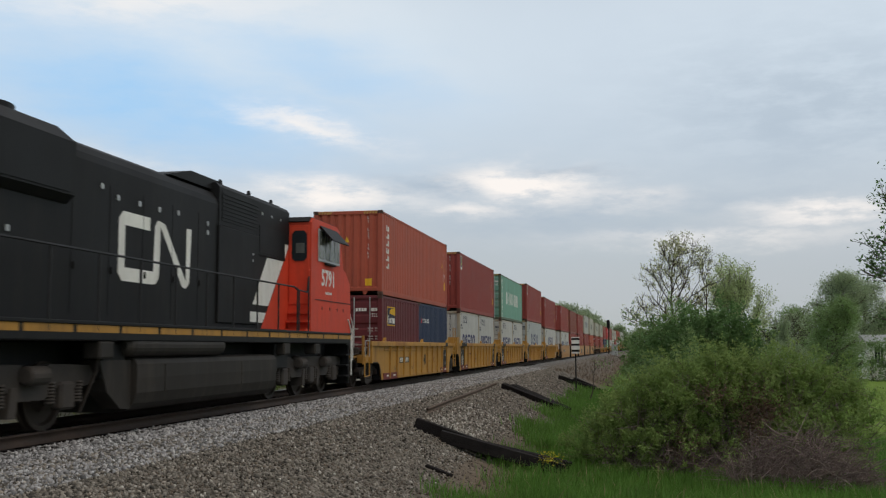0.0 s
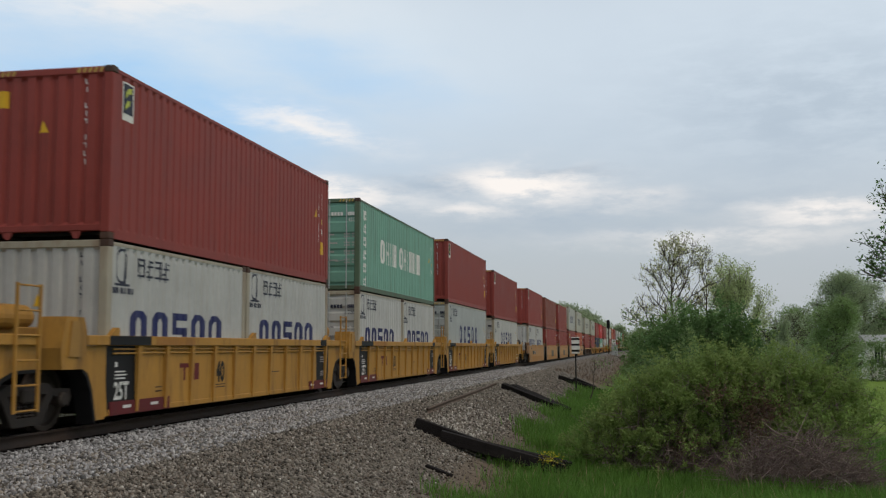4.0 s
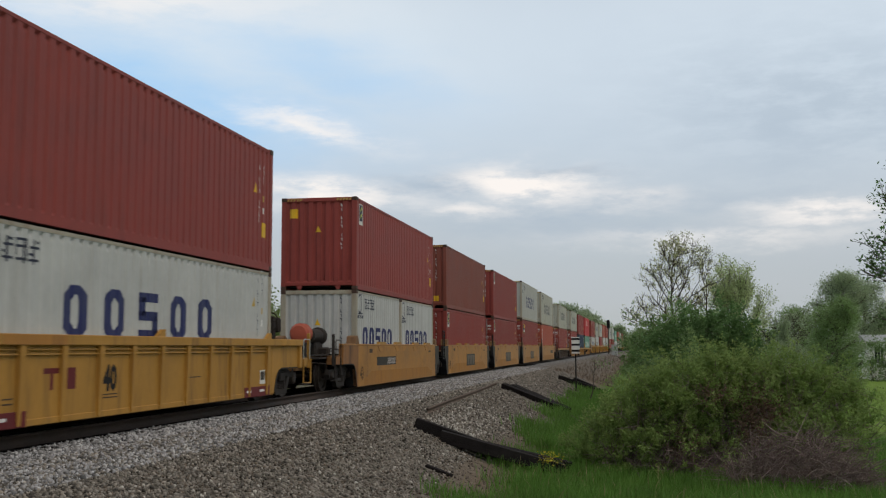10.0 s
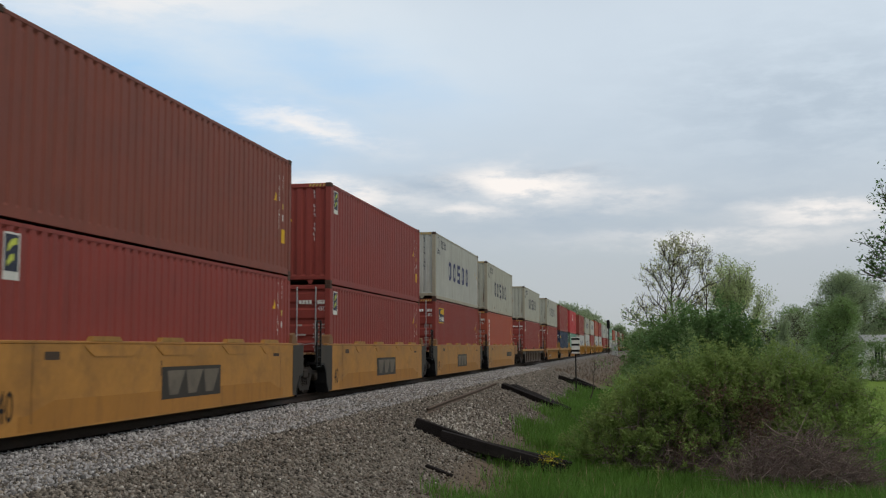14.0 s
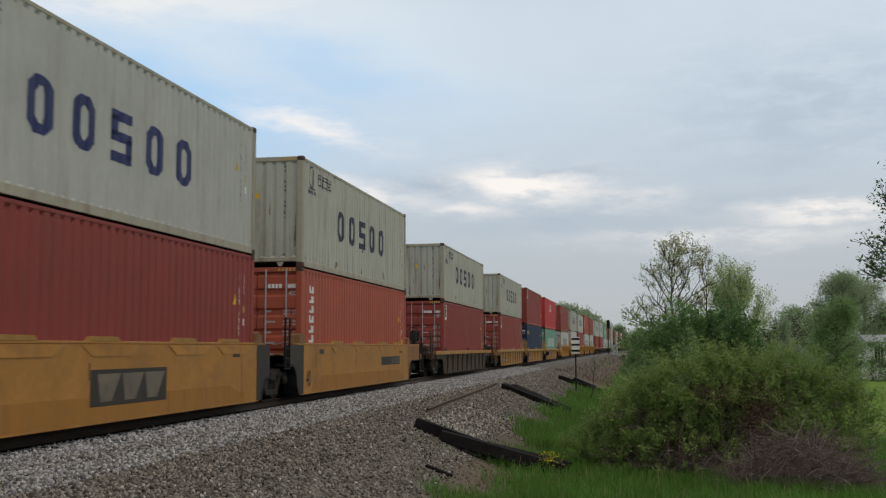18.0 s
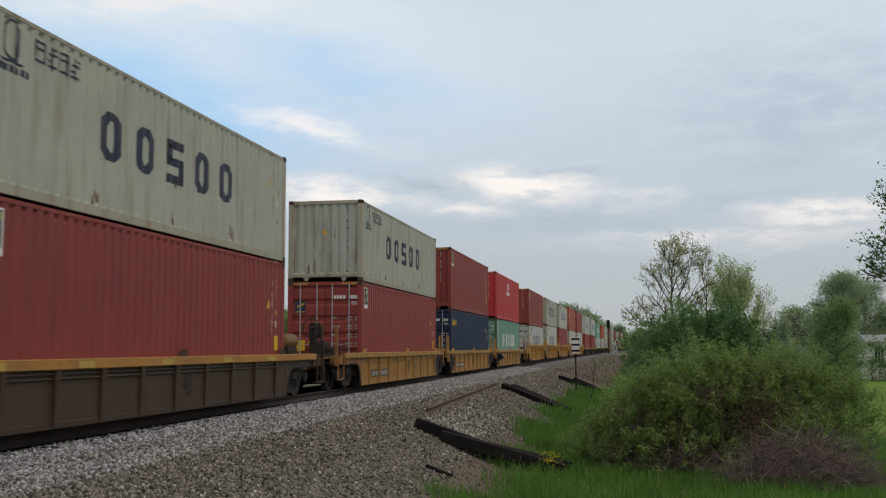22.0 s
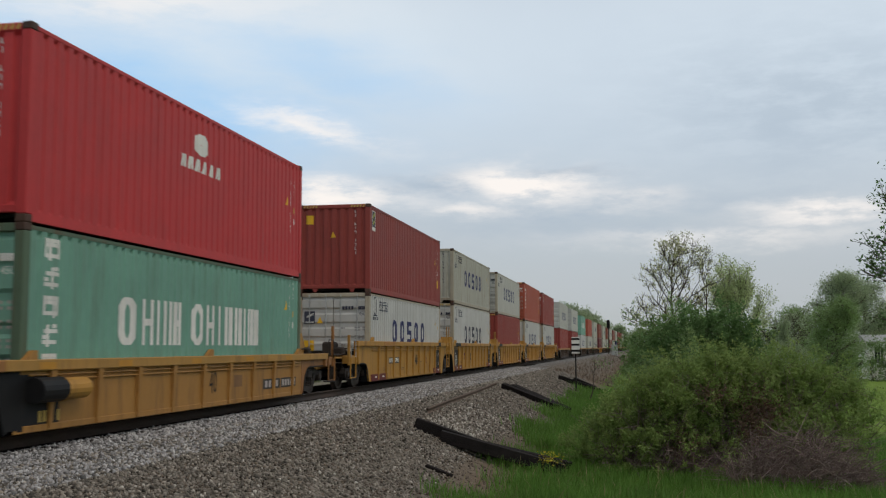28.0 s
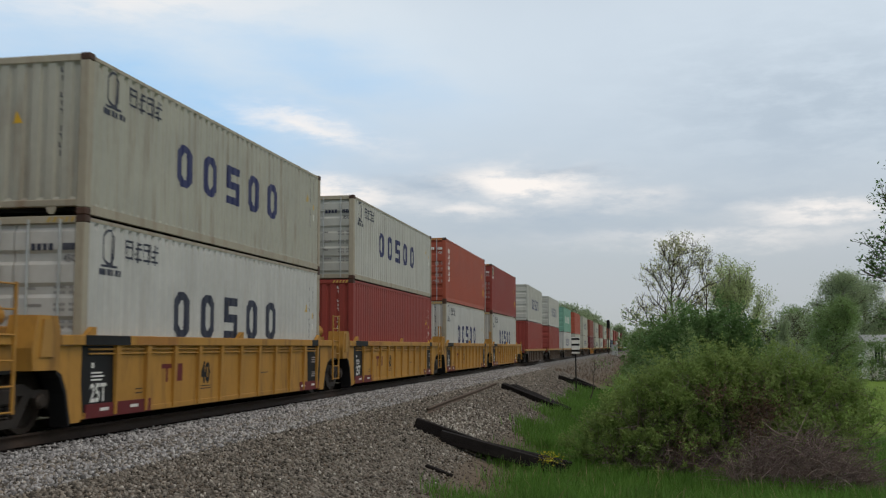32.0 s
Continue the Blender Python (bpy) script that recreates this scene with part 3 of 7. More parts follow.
def bush(x, y, lumps, label, leaf, leaf_size, leaves, seed, stems=40, name="bush", bare=0.0, sprig=0.16, per=60, holes=()):
    """A shrub of many stems; its crown is made of leafy sprigs that stand out from rounded lumps, open within."""
    r = np.random.default_rng(seed)
    z0 = gz(x, y)
    ob = tagged(new(name), label, "bush")
    ob.location = (x, y, z0)
    L = np.array(lumps, float)
    w = (L[:, 3] * L[:, 4]) ** 1.0 * L[:, 5] ** 0.5
    n = leaves // per
    pick = r.choice(len(L), n, p=w / w.sum())
    d = r.normal(size=(n, 3)) + np.array([0, 0, 0.25])
    d /= np.linalg.norm(d, axis=1)[:, None]
    rad = 1 - 0.55 * r.random(n) ** 1.5 + r.normal(0, 0.07, n)
    bumps = 1 + 0.16 * np.sin(d[:, 0] * 7 + pick) * np.sin(d[:, 2] * 6 + pick * 2) + 0.12 * np.sin(d[:, 1] * 11 + pick)
    base = L[pick, :3] + d * L[pick, 3:6] * (rad * bumps)[:, None]
    way = d + r.normal(0, 0.5, (n, 3)) + np.array([0, 0, 0.7])
    way /= np.linalg.norm(way, axis=1)[:, None]
    own = r.integers(0, n, leaves)
    size = r.gamma(3.0, 0.33, n)
    along = r.random(leaves) ** 0.8
    c = base[own] + way[own] * (along * size[own] * sprig * 2.6)[:, None] + r.normal(0, 1, (leaves, 3)) * (sprig * (0.85 - 0.55 * along) * size[own] ** 0.5)[:, None]
    keep = c[:, 2] > 0.03
    for hx, hy, hz, hr in holes:
        q = np.linalg.norm((c - np.array([hx, hy, hz])) / np.array([1.0, 1.6, 1.0]), axis=1) / hr
        keep &= q + r.normal(0, 0.22, leaves) > 1.0
    c = c[keep]
    rng = random.Random(seed)
    segs = []
    for k in range(stems):
        l = L[rng.randrange(len(L))]
        a = Vector((l[0] * 0.75 + rng.gauss(0, l[3] * 0.3), l[1] * 0.7 + rng.gauss(0, l[4] * 0.3), -0.1))
        dirv = Vector((rng.gauss(0, 1), rng.gauss(0, 1), rng.gauss(0.3, 0.8))).normalized()
        b = Vector((l[0] + dirv.x * l[3] * 0.95, l[1] + dirv.y * l[4] * 0.95, max(0.3, l[2] + dirv.z * l[5] * 0.95)))
        p = a
        for q in range(1, 5):
            n = a.lerp(b, q / 4) + Vector((rng.gauss(0, 0.07), rng.gauss(0, 0.07), 0.12 * math.sin(q / 4 * 3.1)))
            segs.append((p, n, 0.012 * (1.25 - q / 5), 0.012 * (1.05 - q / 5)))
            for _ in range(2):
                e = n + Vector((rng.gauss(0, 0.22), rng.gauss(0, 0.22), rng.gauss(0.1, 0.2)))
                segs.append((n, e, 0.008, 0.003))
            p = n
    put("stem_tangle", tube_mesh("stem_tangle", segs, M_TWIG if bare else M_BARK, 4), ob)["kind"] = "stuff"
    put("crown", leaf_mesh("crown", c, leaf_size, leaf, seed), ob)
    return ob


def build_grass():
    rng = np.random.default_rng(8)

    def area(n, x0, x1, y0, y1, dmin):
        x, y = rng.uniform(x0, x1, n), y0 + (y1 - y0) * rng.random(n) ** 1.4
        d = x - track_x(y) + 0.3 * np.sin(y * 0.9) + 0.2 * np.sin(y * 2.3 + 1) + rng.normal(0, 0.25, n)
        keep = d > dmin
        x, y = x[keep], y[keep]
        return np.stack([x, y, ground_z(x, y)], -1)

    blades("tall_grass", area(62000, -3.8, 7.0, 14.5, 30, 6.95), 0.25, 0.008, M_GRASS, "fresh green spring grass at the foot of the bank", 4)
    blades("bank_grass", area(28000, -3.6, 1.0, 26, 60, 6.7), 0.32, 0.013, M_GRASS, "tufts of tall green grass along the bank", 5)
    blades("dry_grass", area(1100, -3.2, 6.0, 15.0, 30, 6.8), 0.34, 0.006, M_STRAW, "scattered dry straw stalks in the grass", 6)
    far = area(9000, -6.5, 3.0, 70, 210, 4.6)
    far = far[far[:, 0] - track_x(far[:, 1]) < 8.0]
    blades("dry_brush", far, 0.20, 0.025, M_DRYBRUSH, "low dry brown brush on the bank along the line", 12)
    r = np.random.default_rng(9)
    c = np.stack([-1.75 + r.normal(0, 0.12, 160), 21.6 + r.normal(0, 0.2, 160), np.zeros(160)], -1)
    c[:, 2] = ground_z(c[:, 0], c[:, 1]) + r.uniform(0.25, 0.48, 160)
    tagged(new("yellow_flowers", leaf_mesh("yellow_flowers", c, 0.022, M_FLOWER, 9)), "clump of small yellow flowers in the grass", "flowers", kind="stuff")


M_LEAF_HIGHLIGHT = leaf_material("highlight_bush_leaves", (0.29, 0.385, 0.125), 0.58)
M_DRYLEAF = leaf_material("dry_brown_leaves", (0.17, 0.115, 0.08), 0.3)
M_STRAW = leaf_material("dry_straw", (0.30, 0.25, 0.13), 0.2)
M_LEAF_SPRING2 = leaf_material("fresh_poplar_leaves", (0.46, 0.54, 0.29), 0.65)
M_FLOWER = leaf_material("yellow_petals", (0.55, 0.48, 0.03), 0.3)
M_LEAF_WILLOW = leaf_material("willow_leaves", (0.27, 0.35, 0.14), 0.55)
# leaf green paled so that the colour itself carries the distance haze
M_LEAF_HAZE = leaf_material("haze_paled_leaves", (0.34, 0.42, 0.26), 0.6)
M_DRYBRUSH = leaf_material("dry_brown_stalks", (0.20, 0.158, 0.125), 0.3)


def brush_pile(x, y, w, d, h, n, seed):
    """A heap of dead, curved twigs."""
    rng = random.Random(seed)
    ob = tagged(new("brush_pile"), "tangled heap of dead brown branches beside the shrub", "branches")
    ob.location = (x, y, gz(x, y))
    for name, count, r0, mat in (("twig_tangle", n, 0.007, M_TWIG), ("branch_tangle", n // 9, 0.016, M_DEADWOOD)):
        segs = []
        for _ in range(count):
            a, q = rng.uniform(0, 6.283), math.sqrt(rng.random())
            p = Vector((math.cos(a) * q * w, math.sin(a) * q * d, rng.random() * h * (1 - q * q) * 0.9))
            v = Vector((rng.gauss(0.25, 0.8), rng.gauss(0, 0.6), rng.gauss(0.35, 0.45))).normalized()
            step, bend = rng.uniform(0.10, 0.2), Vector((rng.gauss(0, 0.15), rng.gauss(0, 0.15), -rng.random() * 0.28))
            for k in range(5):
                e = p + v * step
                e.z = max(e.z, 0.0)
                segs.append((p, e, r0 * (1 - k * 0.16), r0 * (1 - (k + 1) * 0.16)))
                p, v = e, (v + bend).normalized()
        put(name, tube_mesh(name, segs, mat, 4), ob)["kind"] = "stuff"
    return ob


M_DEADWOOD = material("bleached_branches", (0.23, 0.185, 0.155), 0.9, 0, 0.3, 6, per="island")


def build_plants():
    wide = bush(0.2, 22.8, [(-0.75, 0.5, 0.5, 0.9, 0.9, 0.6), (-0.35, 0.9, 0.8, 0.8, 0.9, 0.8), (0.1, 0.3, 0.95, 1.0, 1.0, 1.0), (1.1, 0.5, 1.2, 1.1, 1.1, 1.15), (2.2, 0.4, 1.25, 1.1, 1.0, 1.2), (3.2, 0.4, 1.15, 1.0, 1.0, 1.15), (4.1, 0.5, 0.95, 0.75, 0.9, 1.0), (0.7, 0.2, 1.6, 0.75, 0.8, 0.6), (1.7, 0.6, 1.8, 0.85, 0.8, 0.68), (2.8, 0.6, 1.8, 0.8, 0.8, 0.7), (3.7, 0.6, 1.6, 0.75, 0.8, 0.65), (-0.2, -0.3, 0.35, 0.8, 0.5, 0.42), (0.6, -0.5, 0.35, 0.8, 0.5, 0.5), (1.6, -0.4, 0.35, 0.8, 0.5, 0.45), (2.7, -0.3, 0.5, 0.8, 0.5, 0.55), (3.8, -0.2, 0.55, 0.8, 0.6, 0.65)],
         "wide leafy green shrub with bare brownish patches", M_LEAF_BUSH, 0.036, 112000, 11, 520, bare=1, sprig=0.12, per=75, holes=((2.0, -0.6, 1.15, 0.42), (2.3, -0.6, 0.75, 0.40), (0.55, -0.7, 0.55, 0.36), (1.4, -0.7, 0.35, 0.42), (2.9, -0.6, 1.5, 0.22)))
    r = np.random.default_rng(41)
    n, m = 300, 28
    # lighter leaves over the upper and front shell, highlights put into leaf colour
    shell = np.array([(-0.6, 0.4, 0.6, 0.9, 0.8, 0.75), (0.2, 0.3, 1.0, 1.0, 0.95, 1.05), (1.1, 0.4, 1.25, 1.1, 1.0, 1.15), (2.2, 0.4, 1.3, 1.1, 1.0, 1.2), (3.2, 0.4, 1.2, 1.0, 1.0, 1.15), (4.1, 0.5, 1.0, 0.75, 0.85, 1.0), (1.7, 0.5, 1.85, 0.85, 0.8, 0.68), (2.9, 0.5, 1.85, 0.85, 0.8, 0.7)])
    pick = shell[r.integers(0, len(shell), n)]
    d = r.normal(size=(n, 3)) + np.array([0, -0.7, 0.6])
    d /= np.linalg.norm(d, axis=1)[:, None]
    base = pick[:, :3] + d * pick[:, 3:] * r.uniform(0.92, 1.12, (n, 1))
    way = d + np.array([0, 0, 0.8]) + r.normal(0, 0.3, (n, 3))
    c = (base[:, None] + way[:, None] * r.uniform(0, 0.22, (n, m, 1)) + r.normal(0, 0.05, (n, m, 3))).reshape(-1, 3)
    put("new_growth", leaf_mesh("new_growth", c[c[:, 2] > 0.1], 0.032, M_LEAF_HIGHLIGHT, 42), wide, "lighter green sprigs painted in as highlights")["kind"] = "stuff"
    for cx, cz, w, h, n in ((2.35, 1.45, 0.42, 0.40, 1500), (2.15, 1.0, 0.3, 0.35, 700), (0.8, 0.75, 0.35, 0.3, 500), (1.5, 1.75, 0.4, 0.25, 450)):
        c = np.stack([cx + r.normal(0, w * 0.6, n), -0.45 + r.normal(0, 0.18, n), cz + r.normal(0, h * 0.6, n)], -1)
        put("dry_spray", leaf_mesh("dry_spray", c, 0.03, M_DRYLEAF, n), wide, "brown dry leaves")["kind"] = "stuff"
    bush(0.5, 27.5, [(0, 0, 0.9, 0.9, 1.0, 1.0), (0.9, 0.4, 1.2, 1.0, 1.0, 1.3)], "low green shrub beside the bank", M_LEAF_MID, 0.05, 12000, 15, 40)
    bush(1.9, 36, [(0, 0, 1.7, 1.5, 1.4, 1.8), (1.0, 0.3, 2.2, 1.4, 1.4, 1.7), (-0.9, 0.2, 1.6, 1.1, 1.2, 1.7), (1.6, 0.3, 1.8, 1.1, 1.2, 1.6), (0.4, 0, 2.95, 1.0, 1.0, 0.75), (1.2, 0, 2.75, 0.9, 0.9, 0.75), (-0.5, 0, 2.6, 0.9, 0.9, 0.75)],
         "dense dark green shrub behind the wide one", M_LEAF_DARK, 0.055, 34000, 12, 60, sprig=0.17, per=70)
    bush(0.8, 50, [(0, 0, 1.7, 1.4, 1.4, 1.7), (1.3, 0, 2.3, 1.3, 1.4, 2.0), (2.3, 1, 2.2, 1.3, 1.4, 2.0), (0.2, 0, 2.8, 0.9, 1, 0.9)], "tall olive green shrub at the foot of the bank", M_LEAF_MID, 0.065, 20000, 13, 40, sprig=0.2)
    bush(0.9, 78, [(0, 0, 1.2, 1.2, 1.6, 1.4), (1.5, 4, 1.6, 1.6, 1.6, 1.8)], "light green shrub far along the line", M_LEAF_MID, 0.09, 9000, 16, 20, sprig=0.25)
    brush_pile(3.05, 20.8, 1.4, 0.65, 1.22, 1500, 31)
    tree("young_tree", 2.2, 62, 9.7, "slender tree with thin new yellow-green leaves", M_LEAF_SPRING, 0.062, 4600, 21, width=0.56, low=0.24, shape="oval", limbs=22, depth=3, trunk=0.15, scatter=0.13, rise=34)
    tree("young_tree", 4.15, 63, 8.6, "thin-stemmed tree with sparse new leaves", M_LEAF_SPRING, 0.055, 800, 23, width=0.34, low=0.3, shape="oval", limbs=15, depth=2, trunk=0.09, scatter=0.12, rise=48)
    tree("poplar_tree", 6.9, 74, 9.1, "broad upright tree with fresh light green leaves", M_LEAF_SPRING2, 0.075, 16000, 24, width=0.54, low=0.06, shape="vase", limbs=28, depth=2, trunk=0.08, scatter=0.18, rise=60)
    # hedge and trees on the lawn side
    bush(9.3, 66, [(0, 0, 1.3, 1.1, 1.1, 1.5), (1.6, 1, 1.3, 1.2, 1.2, 1.3), (3.3, 0, 1.6, 1.2, 1.2, 1.6)], "ragged green hedge along the lawn", M_LEAF_HAZE, 0.055, 17000, 17, 40, sprig=0.2)
    tree("small_tree", 9.6, 70, 4.4, "small pointed tree rising over the hedge", M_LEAF_HAZE, 0.06, 3500, 25, width=0.5, low=0.2, shape="cone", limbs=18, trunk=0.06, scatter=0.14, rise=30)
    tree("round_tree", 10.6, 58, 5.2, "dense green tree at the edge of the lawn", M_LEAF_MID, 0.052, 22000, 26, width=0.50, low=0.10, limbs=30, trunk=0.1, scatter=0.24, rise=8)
    tree("lawn_tree", 17.6, 96, 9.0, "broad tree with green spring leaves, coloured pale for haze", M_LEAF_HAZE, 0.075, 30000, 27, width=0.46, low=0.12, limbs=30, trunk=0.2, scatter=0.42, rise=6)
    tree("lawn_tree", 21.0, 100, 8.8, "broad tree with green spring leaves, coloured pale for haze", M_LEAF_HAZE, 0.075, 28000, 28, width=0.58, low=0.12, limbs=30, trunk=0.2, scatter=0.42, rise=4)
    tree("lawn_tree", 26.0, 104, 8.2, "broad tree with green spring leaves, coloured pale for haze", M_LEAF_HAZE, 0.09, 22000, 32, width=0.8, low=0.12, limbs=30, trunk=0.2, scatter=0.42, rise=4)
    tree("lawn_tree", 15.6, 108, 6.9, "airy tree with few new leaves", M_LEAF_HAZE, 0.07, 3800, 29, width=0.7, low=0.2, limbs=22, depth=3, trunk=0.14, scatter=0.25, rise=15)
    tree("shade_tree", 9.1, 28.5, 8.6, "tree with dark sparse leaves over the lawn", M_LEAF_DARK, 0.055, 20000, 30, width=0.62, low=0.30, limbs=26, depth=3, trunk=0.14, scatter=0.11, rise=2)
    for k, (x, y, hh) in enumerate(((34, 128, 7), (40, 140, 9), (22, 150, 8), (48, 120, 8), (29, 165, 10))):
        tree("far_tree", x, y, hh, "distant green tree beyond the lawn", M_LEAF_MID, 0.13, 11000, 40 + k, width=0.8, low=0.1, limbs=22, trunk=0.2, scatter=0.55, rise=8)
    for k in range(9):
        bush(12 + 6.5 * k, 146 + 5 * (k % 3), [(0, 0, 1.8, 4.0, 2.5, 2.2), (1.5, 0, 2.6, 2.5, 2.0, 1.9)], "far hedge closing the lawn", M_LEAF_MID, 0.2, 6000, 130 + k, 12, sprig=0.5)
    bush(18.6, 84, [(-0.8, 0, 0.8, 0.9, 0.9, 1.0), (0.8, 0, 0.85, 1.1, 0.9, 0.95), (2.2, 0, 0.8, 1.1, 0.9, 0.9), (3.8, 0, 0.85, 1.1, 0.9, 1.0), (-0.9, 0, 2.2, 0.6, 0.6, 1.0), (0.8, 0, 2.5, 0.7, 0.6, 0.8), (2.0, 0, 2.7, 0.6, 0.6, 0.8), (3.2, 0, 2.4, 0.7, 0.6, 0.9)], "loose shrubs before the white building", M_LEAF_MID, 0.085, 8500, 150, 60, sprig=0.34)
    # the other side of the line
    for k, (x, y, hh) in enumerate(((-21, 31.5, 4.8), (-21.5, 35.5, 5.2), (-21, 39.2, 7.6), (-21, 42.6, 9.2), (-22, 46.5, 9.4), (-21, 28.5, 4.6), (-22, 51, 9.2), (-20.5, 22, 7.0))):
        tree("willow_tree", x, y, hh, "feathery green tree on the other side of the line", M_LEAF_WILLOW, 0.075, 22000, 60 + k, width=0.62, low=0.08, limbs=22, trunk=0.08, scatter=0.2, rise=24)
    for k, y in enumerate((14, 20, 26, 31.5, 37, 43, 49, 56, 64)):
        bush(-18.5 - (k % 3), y, [(0, -1.5, 1.5, 1.4, 2.0, 1.7), (0, 1.5, 1.7, 1.4, 2.0, 1.9), (0.3, 0, 2.8, 1.2, 1.8, 1.2)], "dense green undergrowth beyond the track", M_LEAF_BUSH if k % 2 else M_LEAF_WILLOW, 0.085, 13000, 80 + k, 24, sprig=0.22)
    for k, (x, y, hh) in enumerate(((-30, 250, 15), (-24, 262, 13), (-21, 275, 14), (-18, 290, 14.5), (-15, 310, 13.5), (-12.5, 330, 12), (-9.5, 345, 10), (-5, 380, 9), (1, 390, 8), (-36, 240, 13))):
        tree("line_tree", x, y, hh, "distant tree standing along the line", M_LEAF_HAZE, 0.28, 5500, 100 + k, width=0.7, low=0.12, limbs=20, trunk=0.22, scatter=0.7, rise=15)


build_grass()
build_plants()


# ---- things along the line ----
def build_lineside():
    def old_tie(name, x0, z0, x1, z1, y, twist, label, w=0.14, h=0.12):
        ob = part(name, boxes((-1.0, 1.0, -w, w, -h, h), bevel=0.012), M_CREO)
        a, b = Vector((x0, y, z0)), Vector((x1, y + twist, z1))
        d = (b - a)
        ob.matrix_world = Matrix.Translation((a + b) / 2) @ d.to_track_quat("X", "Z").to_matrix().to_4x4() @ Matrix.Diagonal((d.length / 2, 1, 1, 1))
        return tagged(ob, label, "railway tie", "discarded railway ties")

    said = "discarded black creosoted railway tie lying down the bank"
    for x0, x1, y, tw, up in ((-4.66, -2.15, 22.0, 0.22, 0.12), (-4.05, -1.5, 21.66, 0.26, 0.10), (-3.45, -1.35, 22.45, -0.1, 0.08), (-5.05, -2.75, 40.6, -1.95, 0.12), (-4.72, -2.42, 40.95, -1.95, 0.14), (-4.22, -1.6, 59.3, -0.15, 0.13), (-3.6, -2.3, 63.6, -0.4, 0.10)):
        old_tie("railway_tie", x0, gz(x0, y) + up, x1, gz(x1, y + tw) + up, y, tw, said)
    old_tie("wood_scrap", -3.7, gz(-3.7, 18.4) + 0.02, -3.2, gz(-3.2, 18.2) + 0.03, 18.4, -0.2, "short split piece of weathered wood on the gravel", 0.05, 0.03)
    # an old rail left on the bench
    pts = [(-5.1, 25.5), (-5.22, 29), (-5.30, 33), (-5.42, 38), (-5.6, 42.5)]
    prof = [(-0.06, 0.0), (0.06, 0.0), (0.06, 0.015), (0.01, 0.03), (0.01, 0.10), (0.033, 0.11), (0.033, 0.145), (-0.033, 0.145), (-0.033, 0.11), (-0.01, 0.10), (-0.01, 0.03), (-0.06, 0.015)]
    verts, k = [], len(prof)
    for x, y in pts:
        verts += [(x + a, y, gz(x, y) + b - 0.02) for a, b in prof]
    faces = [(q * k + i, q * k + (i + 1) % k, (q + 1) * k + (i + 1) % k, (q + 1) * k + i) for q in range(len(pts) - 1) for i in range(k)]
    tagged(new("old_rail", raw_mesh("old_rail", verts, faces, M_RUSTRAIL)), "rusty length of old rail lying on the gravel bench", "rail")
    # striped marker on a post
    x, y = -3.0, 55.0
    z = gz(x, y)
    post = tagged(new("marker_post"), "thin dark post with a white and black striped plate", "sign")
    post.location = (x, y, z)
    part("post", boxes((-0.035, 0.035, -0.035, 0.035, -0.2, 2.55), bevel=0.006), M_BLACK, post)
    plate = part("plate", boxes((-0.21, 0.21, -0.055, -0.04, 1.95, 2.82), bevel=0.006), M_WHITE, post, "white plate")
    for zz in (2.10, 2.42, 2.72):
        part("stripe", boxes((-0.208, 0.208, -0.062, -0.0555, zz - 0.055, zz + 0.055)), M_BLACK, plate)
    tree("sapling", -1.95, 48, 2.9, "thin bare sapling at the foot of the bank", M_LEAF_MID, 0.03, 60, 71, width=0.25, low=0.35, limbs=9, depth=1, trunk=0.03, scatter=0.08)
    # signal
    x, y = -5.1, 221.0
    sig = tagged(new("railway_signal"), "black signal head on a tall dark mast", "signal")
    sig.location = (x, y, gz(x, y))
    part("mast", rod(bmesh.new(), [(0, 0, -0.2), (0, 0, 6.6)], 0.09, 10), M_STEEL, sig)
    part("head", boxes((-0.32, 0.32, -0.12, 0.05, 5.4, 7.2), bevel=0.12), M_BLACK, sig)
    for zz in (5.8, 6.3, 6.8):
        part("hood", lathe(bmesh.new(), [(-0.35, 0.13), (-0.12, 0.13), (-0.12, 0.10), (-0.35, 0.10)], "y", 14, (0, 0, zz)), M_BLACK, sig)
    part("ladder", boxes((0.28, 0.34, 0.05, 0.11, 0, 5.5)), M_GALV, sig)
    # relay hut by the signal and a pale house over the lawn
    hut = tagged(new("relay_cabinet"), "small pale metal cabinet beside the line", "cabinet")
    hut.location = (-3.6, 205, gz(-3.6, 205))
    part("body", boxes((-0.6, 0.6, -0.5, 0.5, -0.1, 2.0), bevel=0.03), M_GALV, hut)
    part("roof", boxes((-0.68, 0.68, -0.58, 0.58, 2.004, 2.1), bevel=0.02), M_GALV, hut)
    house = tagged(new("white_house"), "low white building seen between the trees", "house")
    house.location = (21.6, 90, gz(21.6, 90))
    part("wall", boxes((-3.0, 3.0, -2, 2, -0.2, 3.0)), M_WHITE, house)
    part("roof", prism(bmesh.new(), [(-2.3, 3.004), (2.3, 3.004), (0, 3.6)], "x", -3.2, 3.2), M_GALV, house, "pale metal roof")
    for q in (-2.2, -0.9, 0.5, 1.9):
        win = part("window", boxes((q - 0.32, q + 0.32, -2.03, -2.003, 1.3, 2.6)), M_GLASS, house)
        part("sill", boxes((q - 0.4, q + 0.4, -2.1, -2.004, 1.2, 1.28)), M_WHITE, win)
        for d in (-0.11, 0.11):
            part("glazing_bar", boxes((q + d - 0.02, q + d + 0.02, -2.045, -2.031, 1.3, 2.6)), M_WHITE, win)


M_RUSTRAIL = material("rusty_old_rail", (0.105, 0.072, 0.052), 0.9, 0.0, 0.3, 5, GRIME, 0.4, bump=0.3)
build_lineside()
# ---- containers ----
PITCH, DEEP = 0.278, 0.019


